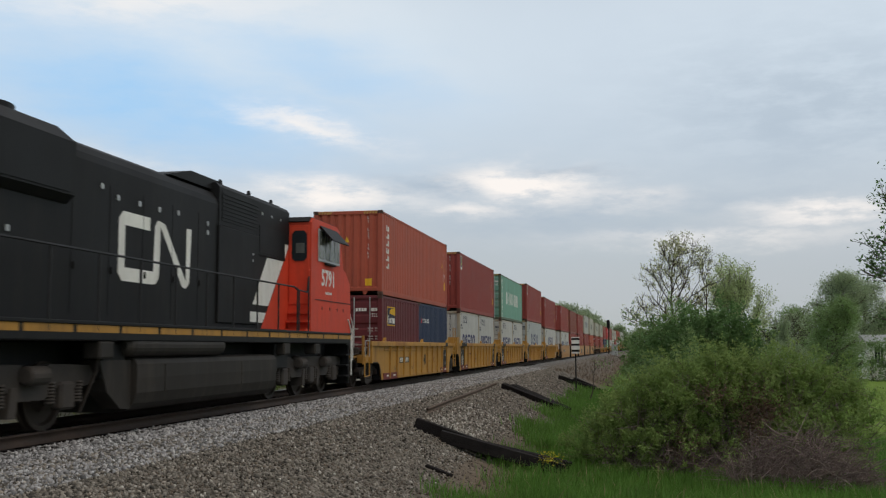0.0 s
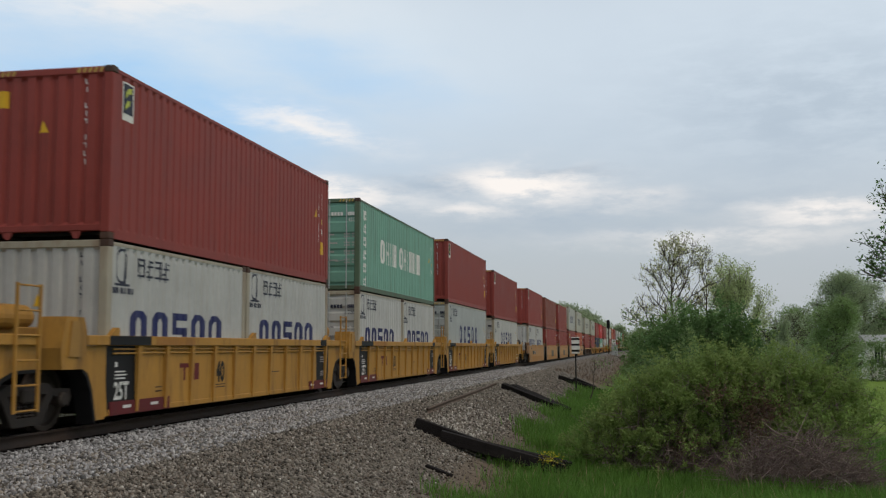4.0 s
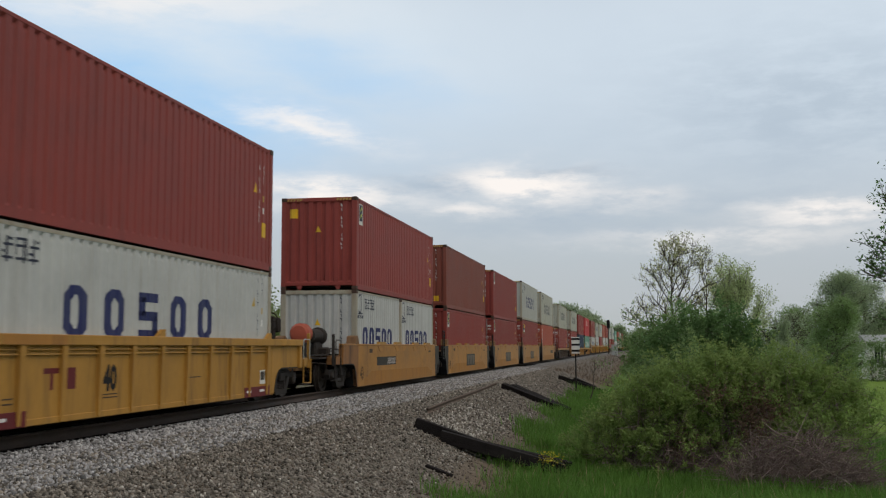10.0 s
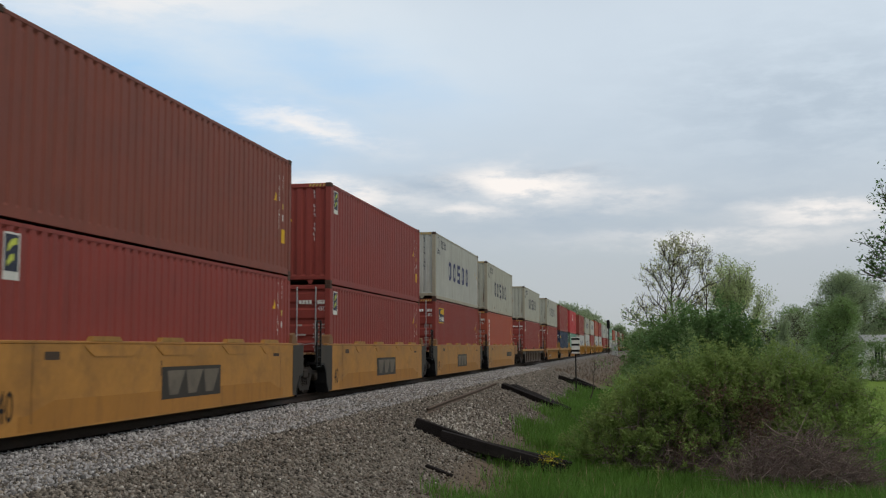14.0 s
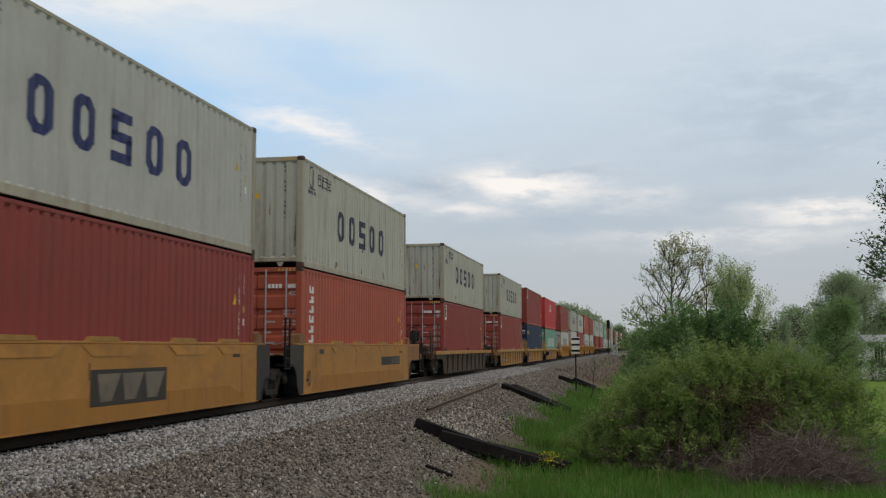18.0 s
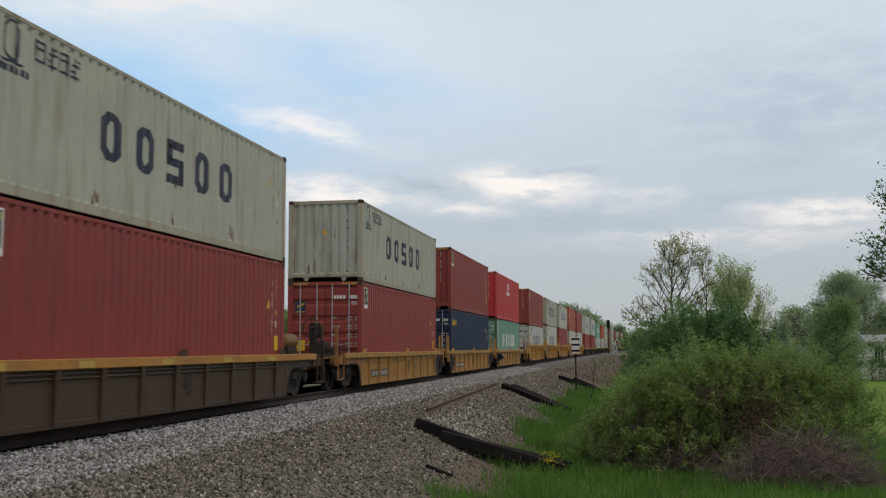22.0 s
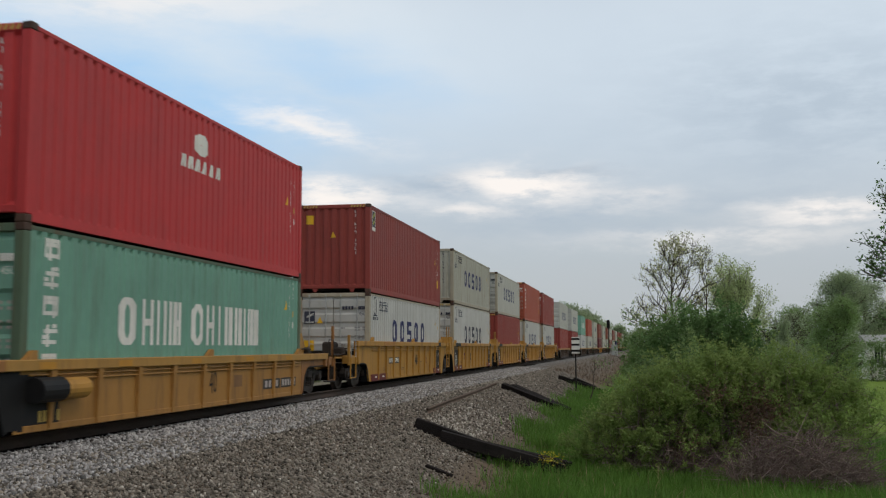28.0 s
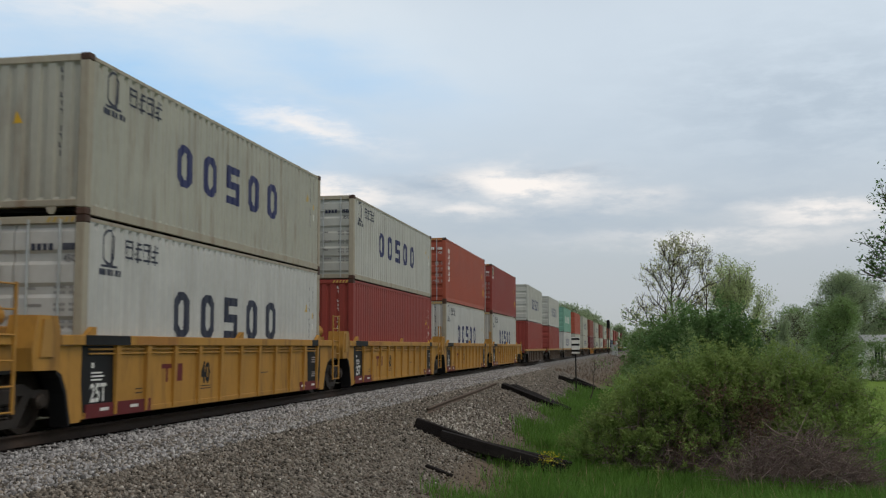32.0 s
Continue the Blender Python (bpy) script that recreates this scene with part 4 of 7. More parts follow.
def flute(u):
    """Depth of the corrugation at u metres from a panel's start, 0 on the outer crests."""
    q = (u % PITCH) / PITCH
    return -DEEP * (1 - min(1.0, max(0.0, (abs(q - 0.5) * 2 - 0.26) / 0.25)))


def flute_breaks(a, b):
    """Places between a and b where the corrugation changes slope."""
    out = []
    for k in range(int(a // PITCH) - 1, int(b // PITCH) + 2):
        out += [(k + q) * PITCH for q in (0.245, 0.37, 0.63, 0.755)]
    return [a] + [u for u in out if a < u < b] + [b]


def corrugated(length, z0, z1, axis, face, sign, depth_scale=1.0):
    """A fluted sheet along y (axis 'y') or x, its crests at face, looking to sign."""
    bm = bmesh.new()
    us = flute_breaks(-length / 2, length / 2)
    cols = []
    for u in us:
        deep = face + sign * flute(u) * depth_scale
        # the flutes run out into the flat rim above and below
        pit = face + sign * (flute(u) * 2.4 - 0.001)
        rows = ((face - sign * 0.001, z0), (deep, z0 + 0.05), (deep, z1 - 0.12), (pit, z1 - 0.05), (face - sign * 0.001, z1))
        cols.append([bm.verts.new((off, u, z) if axis == "y" else (u, off, z)) for off, z in rows])
    for A, B in zip(cols, cols[1:]):
        for k in range(4):
            q = (A[k], B[k], B[k + 1], A[k + 1])
            bm.faces.new(q if (sign > 0) == (axis == "y") else q[::-1])
    return bm


HALF = 1.219


def span(a, b):
    return (a, b) if a < b else (b, a)


def door_sheet(hl, e, s, height):
    """One door leaf: a sheet pressed into five broad horizontal panels."""
    z0, z1 = 0.155, height - 0.135
    prof = [(z0, 0.075)]
    for q in range(5):
        a, b = z0 + (z1 - z0) * q / 5, z0 + (z1 - z0) * (q + 1) / 5
        prof += [(a + 0.06, 0.075), (a + 0.12, 0.030), (b - 0.12, 0.030), (b - 0.06, 0.075)]
    prof.append((z1, 0.075))
    out = [(e * (hl - d), z) for z, d in prof] + [(e * (hl - 0.105), z1), (e * (hl - 0.105), z0)]
    return prism(bmesh.new(), out, "x", *span(s * 0.012, s * (HALF - 0.165)))


def container(length, height, mat, label, doors_near=False, frame_mat=None, far=False, marks=None):
    """A steel box: corner posts and castings, rails, fluted sides and end, doors with lock rods."""
    fm = frame_mat or mat
    ob = tagged(new("shipping_container"), label, "container", "containers of the train")
    hl = length / 2
    key = (round(length, 2), round(height, 2))
    for s in (-1, 1):
        put("side_wall", cached(("side_wall", key, s), lambda s=s: corrugated(length - 0.32, 0.16, height - 0.09, "y", s * (HALF - 0.018), s), mat), ob)
        put("top_rail", cached(("top_rail", key, s), lambda s=s: boxes((*span(s * (HALF - 0.07), s * (HALF - 0.012)), -hl + 0.175, hl - 0.175, height - 0.09, height - 0.03)), fm), ob)
        put("bottom_rail", cached(("bottom_rail", key, s), lambda s=s: boxes((*span(s * (HALF - 0.09), s * (HALF - 0.006)), -hl + 0.175, hl - 0.175, 0.02, 0.165)), fm), ob)
    put("roof", cached(("roof", key), lambda: boxes((-HALF + 0.07, HALF - 0.07, -hl + 0.12, hl - 0.12, height - 0.06, height - 0.025)), mat), ob)
    put("floor_pan", cached(("floor_pan", key), lambda: boxes((-HALF + 0.09, HALF - 0.09, -hl + 0.3, hl - 0.3, 0.10, 0.15)), M_STEEL), ob)
    for e in (-1, 1):
        doors = (e < 0) == doors_near
        for s in (-1, 1):
            put("corner_post", cached(("corner_post", key, e, s), lambda: boxes((*span(s * HALF, s * (HALF - 0.16)), *span(e * hl, e * (hl - 0.17)), 0.118, height - 0.118), bevel=0.012), fm), ob)
            if not far:
                for zz in (0, height - 0.118):
                    put("corner_casting", cached(("corner_casting", key, e, s, zz), lambda: boxes((*span(s * (HALF + 0.004), s * (HALF - 0.162)), *span(e * (hl + 0.004), e * (hl - 0.178)), zz, zz + 0.118), bevel=0.014), M_CASTING), ob)
        lift = 0.03 if doors else 0.14
        put("end_sill", cached(("end_sill", key, e, doors), lambda: boxes((-HALF + 0.162, HALF - 0.162, *span(e * (hl - 0.01), e * (hl - 0.12)), lift, 0.16 if doors else 0.25), bevel=0.01), fm), ob)
        put("end_header", cached(("end_header", key, e), lambda: boxes((-HALF + 0.162, HALF - 0.162, *span(e * (hl - 0.008), e * (hl - 0.12)), height - 0.13, height - 0.01), bevel=0.01), fm), ob)
        if not doors:
            put("end_wall", cached(("end_wall", key, e), lambda: corrugated(2 * HALF - 0.31, 0.25, height - 0.13, "x", e * (hl - 0.03), e, 2.1), mat), ob)
            if not far:
                for s in (-1, 1):
                    put("tunnel_lug", cached(("tunnel_lug", key, e, s), lambda: prism(bmesh.new(), [(s * 0.62 - 0.10, 0.139), (s * 0.62 + 0.10, 0.139), (s * 0.62 + 0.04, 0.02), (s * 0.62 - 0.04, 0.02)], "y", *span(e * (hl - 0.02), e * (hl - 0.05))), fm), ob)
        else:
            for s in (-1, 1):
                door = put("door", cached(("door", key, e, s), lambda s=s: door_sheet(hl, e, s, height), mat), ob)
                if not far:
                    for xr in (0.25, 0.80):
                        put("lock_rod", cached(("lock_rod", key, e, s, xr), lambda: rod(bmesh.new(), [(s * xr, e * (hl - 0.005), 0.06), (s * xr, e * (hl - 0.005), height - 0.06)], 0.02), M_GALV), door)
                        inner = s * (xr - 0.34 if xr > 0.5 else xr + 0.30)
                        put("lock_handle", cached(("lock_handle", key, e, s, xr), lambda: rod(bmesh.new(), [(s * xr, e * (hl + 0.016), 0.95), (inner, e * (hl + 0.016), 0.90)], 0.014, 4), M_GALV), door)
    if marks and not (far and marks not in ("letters", "bars")):
        mark_container(ob, length, height, marks, doors_near, far)
    return ob


# ---- markings: flat shapes laid on the fluted steel ----
def clip_strip(poly, a, b):
    """The part of a convex outline between a and b along its first axis."""
    for lim, sg in ((a, 1), (b, -1)):
        out = []
        for k, p in enumerate(poly):
            q = poly[(k + 1) % len(poly)]
            dp, dq = (p[0] - lim) * sg, (q[0] - lim) * sg
            if dp >= 0:
                out.append(p)
            if (dp > 0 > dq) or (dp < 0 < dq):
                f = dp / (dp - dq)
                out.append((lim, p[1] + (q[1] - p[1]) * f))
        poly = out
        if len(poly) < 3:
            return []
    return poly


def rect(u0, v0, u1, v1):
    return [(u0, v0), (u1, v0), (u1, v1), (u0, v1)]


def ring(u0, v0, u1, v1, tu, tv, cut=0.3, skip=()):
    """An eight-cornered ring, as convex pieces."""
    def octo(a, b, c, d):
        k, m = (c - a) * cut, (d - b) * cut * 0.6
        return [(a + k, b), (c - k, b), (c, b + m), (c, d - m), (c - k, d), (a + k, d), (a, d - m), (a, b + m)]
    o, i = octo(u0, v0, u1, v1), octo(u0 + tu, v0 + tv, u1 - tu, v1 - tv)
    return [[o[k], o[(k + 1) % 8], i[(k + 1) % 8], i[k]] for k in range(8) if k not in skip]


def glyph_block(u0, v0, w, h, n):
    """A small square emblem of bars, standing for a character that cannot be lettered."""
    t = w * 0.14
    P = [rect(u0 + w * 0.1 * (n % 2), v0 + h * 0.62, u0 + w, v0 + h * 0.62 + t), rect(u0 + w * (0.3 + 0.15 * (n % 3)), v0, u0 + w * (0.3 + 0.15 * (n % 3)) + t, v0 + h), rect(u0, v0 + h * 0.12, u0 + w * 0.95, v0 + h * 0.12 + t)]
    if n % 2 == 0:
        P += [rect(u0, v0 + h * 0.3, u0 + t, v0 + h * 0.95), rect(u0 + w - t, v0 + h * 0.1, u0 + w, v0 + h * 0.95), rect(u0, v0 + h - t, u0 + w, v0 + h)]
    else:
        P += [rect(u0, v0 + h * 0.35, u0 + w * 0.35, v0 + h * 0.35 + t), rect(u0 + w * 0.6, v0 + h * 0.85, u0 + w * 0.95, v0 + h * 0.85 + t)]
    return P


def serial_column(u, v, step, count, w, h):
    """An upright row of small marks, thin bars and broken squares, standing for a serial number."""
    P = []
    for k in range(count):
        if k in (4, 8):
            continue
        a, b = u - w / 2, v + step * k
        if k % 3 == 0:
            P.append(rect(u - w * 0.16, b, u + w * 0.16, b + h))
        elif k % 3 == 1:
            P += [rect(a, b, a + w * 0.35, b + h), rect(a + w * 0.35, b, a + w, b + h * 0.28)]
        else:
            P += [rect(a, b + h * 0.7, a + w, b + h), rect(a + w * 0.6, b, a + w, b + h * 0.7)]
    return P


def lettering(text, u, v, height, squeeze=1.0, bold=0.0):
    """Triangles of a text in the built-in font, its lower left corner at (u, v)."""
    cu = bpy.data.curves.new("text", "FONT")
    cu.body, cu.size, cu.resolution_u, cu.offset = text, 1.0, 2, bold
    tmp = bpy.data.objects.new("text", cu)
    me = bpy.data.meshes.new_from_object(tmp)
    me.calc_loop_triangles()
    vs = [(p.co.x, p.co.y) for p in me.vertices]
    tris = [[vs[i] for i in t.vertices] for t in me.loop_triangles]
    bpy.data.objects.remove(tmp)
    bpy.data.curves.remove(cu)
    x0, x1 = min(p[0] for p in vs), max(p[0] for p in vs)
    y0, y1 = min(p[1] for p in vs), max(p[1] for p in vs)
    k = height / (y1 - y0)
    return [[(u + (a - x0) * k * squeeze, v + (b - y0) * k) for a, b in t] for t in tris]


def lay(name, parent, polys, mat, to3d, breaks=None, key=None, label=""):
    """Lay outlines on a surface: to3d turns (u, v) into a place, breaks lists where the surface bends."""
    k = (name, key, mat.name)
    if key is None or k not in MESHES:
        verts, faces = [], []
        for poly in polys:
            us = [p[0] for p in poly]
            cuts = breaks(min(us), max(us)) if breaks else [min(us), max(us)]
            for a, b in zip(cuts, cuts[1:]):
                piece = clip_strip(poly, a, b) if breaks else poly
                if len(piece) < 3:
                    continue
                faces.append(list(range(len(verts), len(verts) + len(piece))))
                verts += [to3d(*p) for p in piece]
        me = bpy.data.meshes.new(name)
        me.from_pydata(verts, [], faces)
        me.materials.append(mat)
        MESHES[k] = me
    ob = put(name, MESHES[k], parent, label)
    if name.endswith("_marking"):
        ob["kind"] = "stuff"
    return ob


def mark_container(ob, length, height, style, doors_near, far=False):
    hl = length / 2
    lift = height - 2.591

    def on_side(u, v):
        y = u - hl
        return (HALF - 0.018 + flute(y) + 0.004, y, v)

    def side_breaks(a, b):
        return [q + hl for q in flute_breaks(a - hl, b - hl)]

    def side(name, polys, mat, label="", sub=0):
        lay(name, ob, polys, mat, on_side, side_breaks, (style, round(length, 1), round(height, 2), "side", sub), label)

    if doors_near:
        def on_end(u, v):
            return (u, -hl + 0.024, v)
        end_breaks = None
    else:
        def on_end(u, v):
            return (u, -(hl - 0.03) - flute(u) * 2.1 - 0.004, v)
        end_breaks = flute_breaks

    def end(name, polys, mat, label=""):
        lay(name, ob, polys, mat, on_end, end_breaks, (style, doors_near, round(length, 1), round(height, 2)), label)

    grey = style in ("letters", "letters_short", "letters_dark")
    ink = M_DARKMARK if grey else M_WHITE
    if grey:
        if length > 8:
            a0, w, step, v0, v1 = 3.26, 0.69, 1.21, 0.97 + lift * 0.1, 1.78 + lift * 0.3
        else:
            a0, w, step, v0, v1 = 0.82, 0.66, 0.82, 0.80, 1.46
        if far:
            a0, w, step = 3.26, 0.69, 1.21
        P = []
        for k in range(5):
            u0 = a0 + k * step
            if k == 2:
                t = (v1 - v0) * 0.2
                P += [rect(u0, v0, u0 + w, v0 + t), rect(u0, v1 - t, u0 + w, v1), rect(u0, (v0 + v1 - t) / 2, u0 + w, (v0 + v1 + t) / 2), rect(u0, v0 + 0.5 * (v1 - v0), u0 + w * 0.3, v1 - t * 0.5), rect(u0 + w * 0.7, v0 + t * 0.5, u0 + w, v0 + 0.5 * (v1 - v0))]
            else:
                P += ring(u0, v0, u0 + w, v1, w * 0.33, (v1 - v0) * 0.18)
            side("letter_shape", P, M_DARKMARK if style == "letters_dark" else M_BLUE, "dark blue block shape", k)
            P = []
        if far:
            return
        b0 = 0.5 if length > 8 else 0.2
        vt = 2.05 + lift * 0.9
        side("emblem", ring(b0 + 0.14, vt - 0.16, b0 + 0.50, vt + 0.42, 0.03, 0.04) + [[(b0 + 0.36, vt - 0.18), (b0 + 0.48, vt - 0.18), (b0 + 0.41, vt + 0.55)], rect(b0 + 0.06, vt - 0.20, b0 + 0.58, vt - 0.16)] + [rect(b0 + 0.13 * q, vt - 0.33, b0 + 0.10 + 0.13 * q, vt - 0.23) for q in range(6)], ink, "dark round emblem")
        for k in range(4):
            side("character_block", glyph_block(b0 + 0.85 + k * 0.33, vt - 0.05, 0.27, 0.36, k), ink, "dark character block", k)
    if style == "letters_dark":
        for k in range(12):
            ru, rv, rh = 0.35 + (k * 2.83) % 11.4, (0.2, 0.24, 0.9, 0.18, 1.6, 0.3)[k % 6], 0.12 + 0.05 * (k % 4)
            side("rust_patch", [[(ru, rv), (ru + 0.09, rv), (ru + 0.07, rv + rh * 0.6), (ru + 0.03, rv + rh)]], M_RUSTMARK, "brown rust patch", 80 + k)
    if style == "bars":
        P = []
        sl = 0.0 if height > 2.7 else -0.2
        v0, v1 = 1.07 + sl, 1.87 + sl
        if not far:
            for k in range(6):
                side("character_block", glyph_block(0.55, 2.25 - k * 0.42 + (0.0 if height > 2.7 else -0.15), 0.42, 0.32, k), M_WHITE, "white character block", k)
        P += ring(2.77, v0, 3.42, v1, 0.22, 0.12)
        for a, w in ((3.62, 0.14), (3.92, 0.14), (4.18, 0.13), (4.44, 0.16), (4.66, 0.16), (4.88, 0.13), (5.06, 0.12), (6.35, 0.15), (6.62, 0.15), (6.95, 0.14), (7.28, 0.15), (7.48, 0.22), (7.82, 0.15), (8.02, 0.22), (8.34, 0.15), (8.58, 0.15), (8.76, 0.15), (8.96, 0.3)):
            P.append(rect(a, v0, a + w, v1))
        for a, b2 in ((3.72, 3.96), (6.45, 6.65), (4.9, 5.1)):
            P.append(rect(a, (v0 + v1) / 2 - 0.06, b2, (v0 + v1) / 2 + 0.06))
        side("letter_shape", ring(5.66, v0, 6.2, v1, 0.17, 0.12), M_WHITE, "white block shape", 50)
        side("letter_shape", P[:8], M_WHITE, "white block shape", 51)
        for k, q in enumerate(P[8:]):
            side("letter_shape", [q], M_WHITE, "white block shape", k)
        if far:
            return
    if style == "column":
        P = []
        for k in range(6):
            v = 2.45 - k * 0.26
            P += [rect(0.72, v - 0.2, 1.06, v - 0.13), rect(0.72 + 0.12 * (k % 3), v - 0.2, 0.80 + 0.12 * (k % 3), v), rect(0.95, v - 0.13, 1.06, v - 0.02)]
        side("lettering_shapes", P, M_WHITE, "upright row of white block shapes")
    if style in ("badge", "badge_dark"):
        v = height - 0.72
        side("badge_border", [rect(0.40, v - 0.12, 0.76, v + 0.54)], M_WHITE, "white badge border")
        over = lambda a, b: (on_side(a, b)[0] + 0.004, a - hl, b)
        lay("badge", ob, [rect(0.43, v, 0.73, v + 0.51)], M_DARKMARK, over, side_breaks, (style, round(length, 1), height), "small dark badge")
        top = lambda a, b: (on_side(a, b)[0] + 0.008, a - hl, b)
        lay("badge_sweep", ob, [[(0.46, v + 0.26), (0.58, v + 0.36), (0.71, v + 0.38), (0.71, v + 0.48), (0.55, v + 0.44), (0.47, v + 0.36)], [(0.46, v + 0.06), (0.56, v + 0.14), (0.64, v + 0.16), (0.64, v + 0.26), (0.52, v + 0.22), (0.46, v + 0.14)]], M_LIME, top, side_breaks, (style, round(length, 1), height), "lime sweeps")
    if style == "beam_badge":
        v = height - 1.0
        side("badge_border", [rect(0.80, v - 0.02, 2.04, v + 0.64)], M_SIGN)
        lay("badge", ob, [rect(0.83, v + 0.02, 2.0, v + 0.6)], M_DARKMARK, lambda a, b: (on_side(a, b)[0] + 0.004, a - hl, b), side_breaks, (style, round(length, 1), height), "dark badge with yellow beams")
        lay("badge_beams", ob, [[(1.2, v + 0.4), (2.0, v + 0.34), (2.0, v + 0.6), (1.3, v + 0.56)]], M_SIGN, lambda a, b: (on_side(a, b)[0] + 0.008, a - hl, b), side_breaks, (style, round(length, 1), height))
        lay("badge_lettering", ob, [rect(1.16 + 0.2 * k, v + 0.07, 1.30 + 0.2 * k, v + 0.25) for k in range(4)] + [rect(0.92, v + 0.07, 1.0, v + 0.34)], M_WHITE, lambda a, b: (on_side(a, b)[0] + 0.008, a - hl, b), side_breaks, (style, round(length, 1), height))
    if style == "round_emblem":
        side("emblem", ring(5.65, 2.02, 6.28, 2.45, 0.30, 0.2), M_WHITE, "white round emblem")
        side("lettering_shapes", [[(5.0 + 0.33 * k, 1.68), (5.12 + 0.33 * k, 1.68), (5.2 + 0.33 * k, 1.93), (5.08 + 0.33 * k, 1.93)] for k in range(6)] + [rect(5.16 + 0.33 * k, 1.68, 5.24 + 0.33 * k, 1.93) for k in range(6)], M_WHITE)
    if style == "yellow_word":
        side("lettering_shapes", ring(0.45, 1.85, 0.62, 2.12, 0.06, 0.06) + ring(0.66, 1.85, 0.84, 2.12, 0.06, 0.06) + [rect(0.88, 1.85, 1.05, 2.05)] + ring(1.10, 1.85, 1.26, 2.12, 0.06, 0.06) + ring(1.3, 1.85, 1.5, 2.12, 0.06, 0.06), M_SIGN, "yellow block shapes")
    if style == "small_white":
        side("emblem", [[(0.42, 1.80), (0.62, 1.74), (0.66, 1.94), (0.50, 2.0)]], M_SCARLET, "small red emblem")
        side("lettering_shape", [q for k in range(5) for q in ring(0.74 + 0.27 * k, 1.80, 0.96 + 0.27 * k, 1.98, 0.06, 0.05)], M_WHITE, "row of white rounded shapes")
    # small signs at the far end of the side
    if length > 8:
        e0 = length - 0.95
        side("serial_marking", serial_column(e0 + 0.10, 1.08, 0.135, 10, 0.06, 0.10) + serial_column(e0 + 0.37, 2.0, 0.115, 4, 0.045, 0.08), ink, "column of small serial marks")
        side("warning_triangle", [[(e0 - 0.24, 1.74), (e0 - 0.03, 1.74), (e0 - 0.13, 1.97)]], M_SIGN if not grey else M_HAZARD, "yellow warning triangle")
        side("small_plate", [rect(e0 + 0.34, 1.58, e0 + 0.41, 1.72)], M_HAZARD)
        if style in ("plain", "column", "badge") and height > 2.7:
            side("yellow_plate", [rect(e0 + 0.32, 0.76, e0 + 0.58, 1.10)], M_SIGN, "yellow plate")
        side("white_plate", [rect(e0 + 0.34, 1.30, e0 + 0.41, 1.45)], M_WHITE)
    # the end or doors
    if not doors_near:
        end("serial_marking", serial_column(0.72, 0.95 + lift, 0.135, 11, 0.06, 0.09), ink, "upright column of small serial marks")
        if style == "letters_dark":
            for k, (ru, rv, rw, rh) in enumerate(((-0.70, 0.16, 0.26, 0.20), (-0.60, 0.34, 0.10, 0.24), (-0.38, 0.22, 0.07, 0.62), (0.64, 0.26, 0.14, 0.12), (-1.04, 0.2, 0.04, 1.3), (0.98, 0.5, 0.05, 0.9), (0.3, 1.35, 0.04, 0.4), (-0.2, 0.8, 0.035, 0.3))):
                q = [(ru + 0.2 * rw, rv), (ru + rw, rv + 0.06 * rh), (ru + 0.8 * rw, rv + 0.55 * rh), (ru + 0.7 * rw, rv + rh), (ru + 0.5 * rw, rv + 0.9 * rh), (ru + 0.25 * rw, rv + 0.5 * rh), (ru, rv + 0.3 * rh)]
                lay("rust_patch", ob, [q], M_RUSTMARK, on_end, end_breaks, (round(height, 2), k), "brown rust patch")
        end("warning_triangle", [[(-0.13, 1.50 + lift), (0.07, 1.50 + lift), (-0.03, 1.70 + lift)]], M_SIGN, "yellow warning triangle")
        if style == "badge":
            end("yellow_plate", [rect(-0.96, 1.95 + lift, -0.70, 2.24 + lift)], M_SIGN, "yellow plate")
        if style in ("column", "plain"):
            end("yellow_plate", [rect(0.62, 0.32, 0.86, 0.56)], M_SIGN)
    else:
        inkd = M_DARKMARK if grey else M_WHITE
        v = height - 0.55
        end("serial_marking", [rect(0.30 + 0.1 * k, v, 0.375 + 0.1 * k, v + 0.11) for k in range(4)] + [rect(0.84 + 0.055 * k, v, 0.885 + 0.055 * k, v + 0.11) for k in range(4)], inkd, "row of small serial marks")
        end("size_code", lettering("45G1" if height > 2.7 or length > 8 else "22G1", 0.86, v - 0.19, 0.12, 0.8), inkd)
        rows = []
        for k in range(4):
            vv = v - 0.62 - 0.27 * k
            if vv > 0.3:
                rows += [rect(0.24 + 0.055 * q, vv, 0.285 + 0.055 * q, vv + 0.05) for q in range(3 + (k * 2) % 4)]
                rows += [rect(0.72 + 0.05 * q + 0.06 * (q > 3), vv + 0.02 - 0.085 * j, 0.755 + 0.05 * q + 0.06 * (q > 3), vv + 0.065 - 0.085 * j) for q in range(6) for j in range(2)]
        end("data_marking", rows, M_DOORGREY if grey else M_DOORINK, "rows of small unreadable weight data")
        end("warning_triangle", [[(-0.55, 0.95 + 0.65 * grey), (-0.35, 0.95 + 0.65 * grey), (-0.45, 1.17 + 0.65 * grey)]], M_SIGN, "yellow warning triangle")
        end("yellow_plate", [rect(-0.98, 0.72, -0.64, 1.05)], M_SIGN, "yellow plate")
        if style == "badge" or (grey and length > 8):
            end("door_badge", [rect(-0.98, v - 0.45, -0.62, v - 0.05)], M_DARKMARK)
            end("door_badge_sweep", [[(-0.92, v - 0.28), (-0.68, v - 0.18), (-0.66, v - 0.1), (-0.9, v - 0.2)], rect(-0.94, v - 0.42, -0.66, v - 0.38)], M_SIGN if not grey else M_WHITE)
    if height > 2.7:
        ny = -hl + 0.004
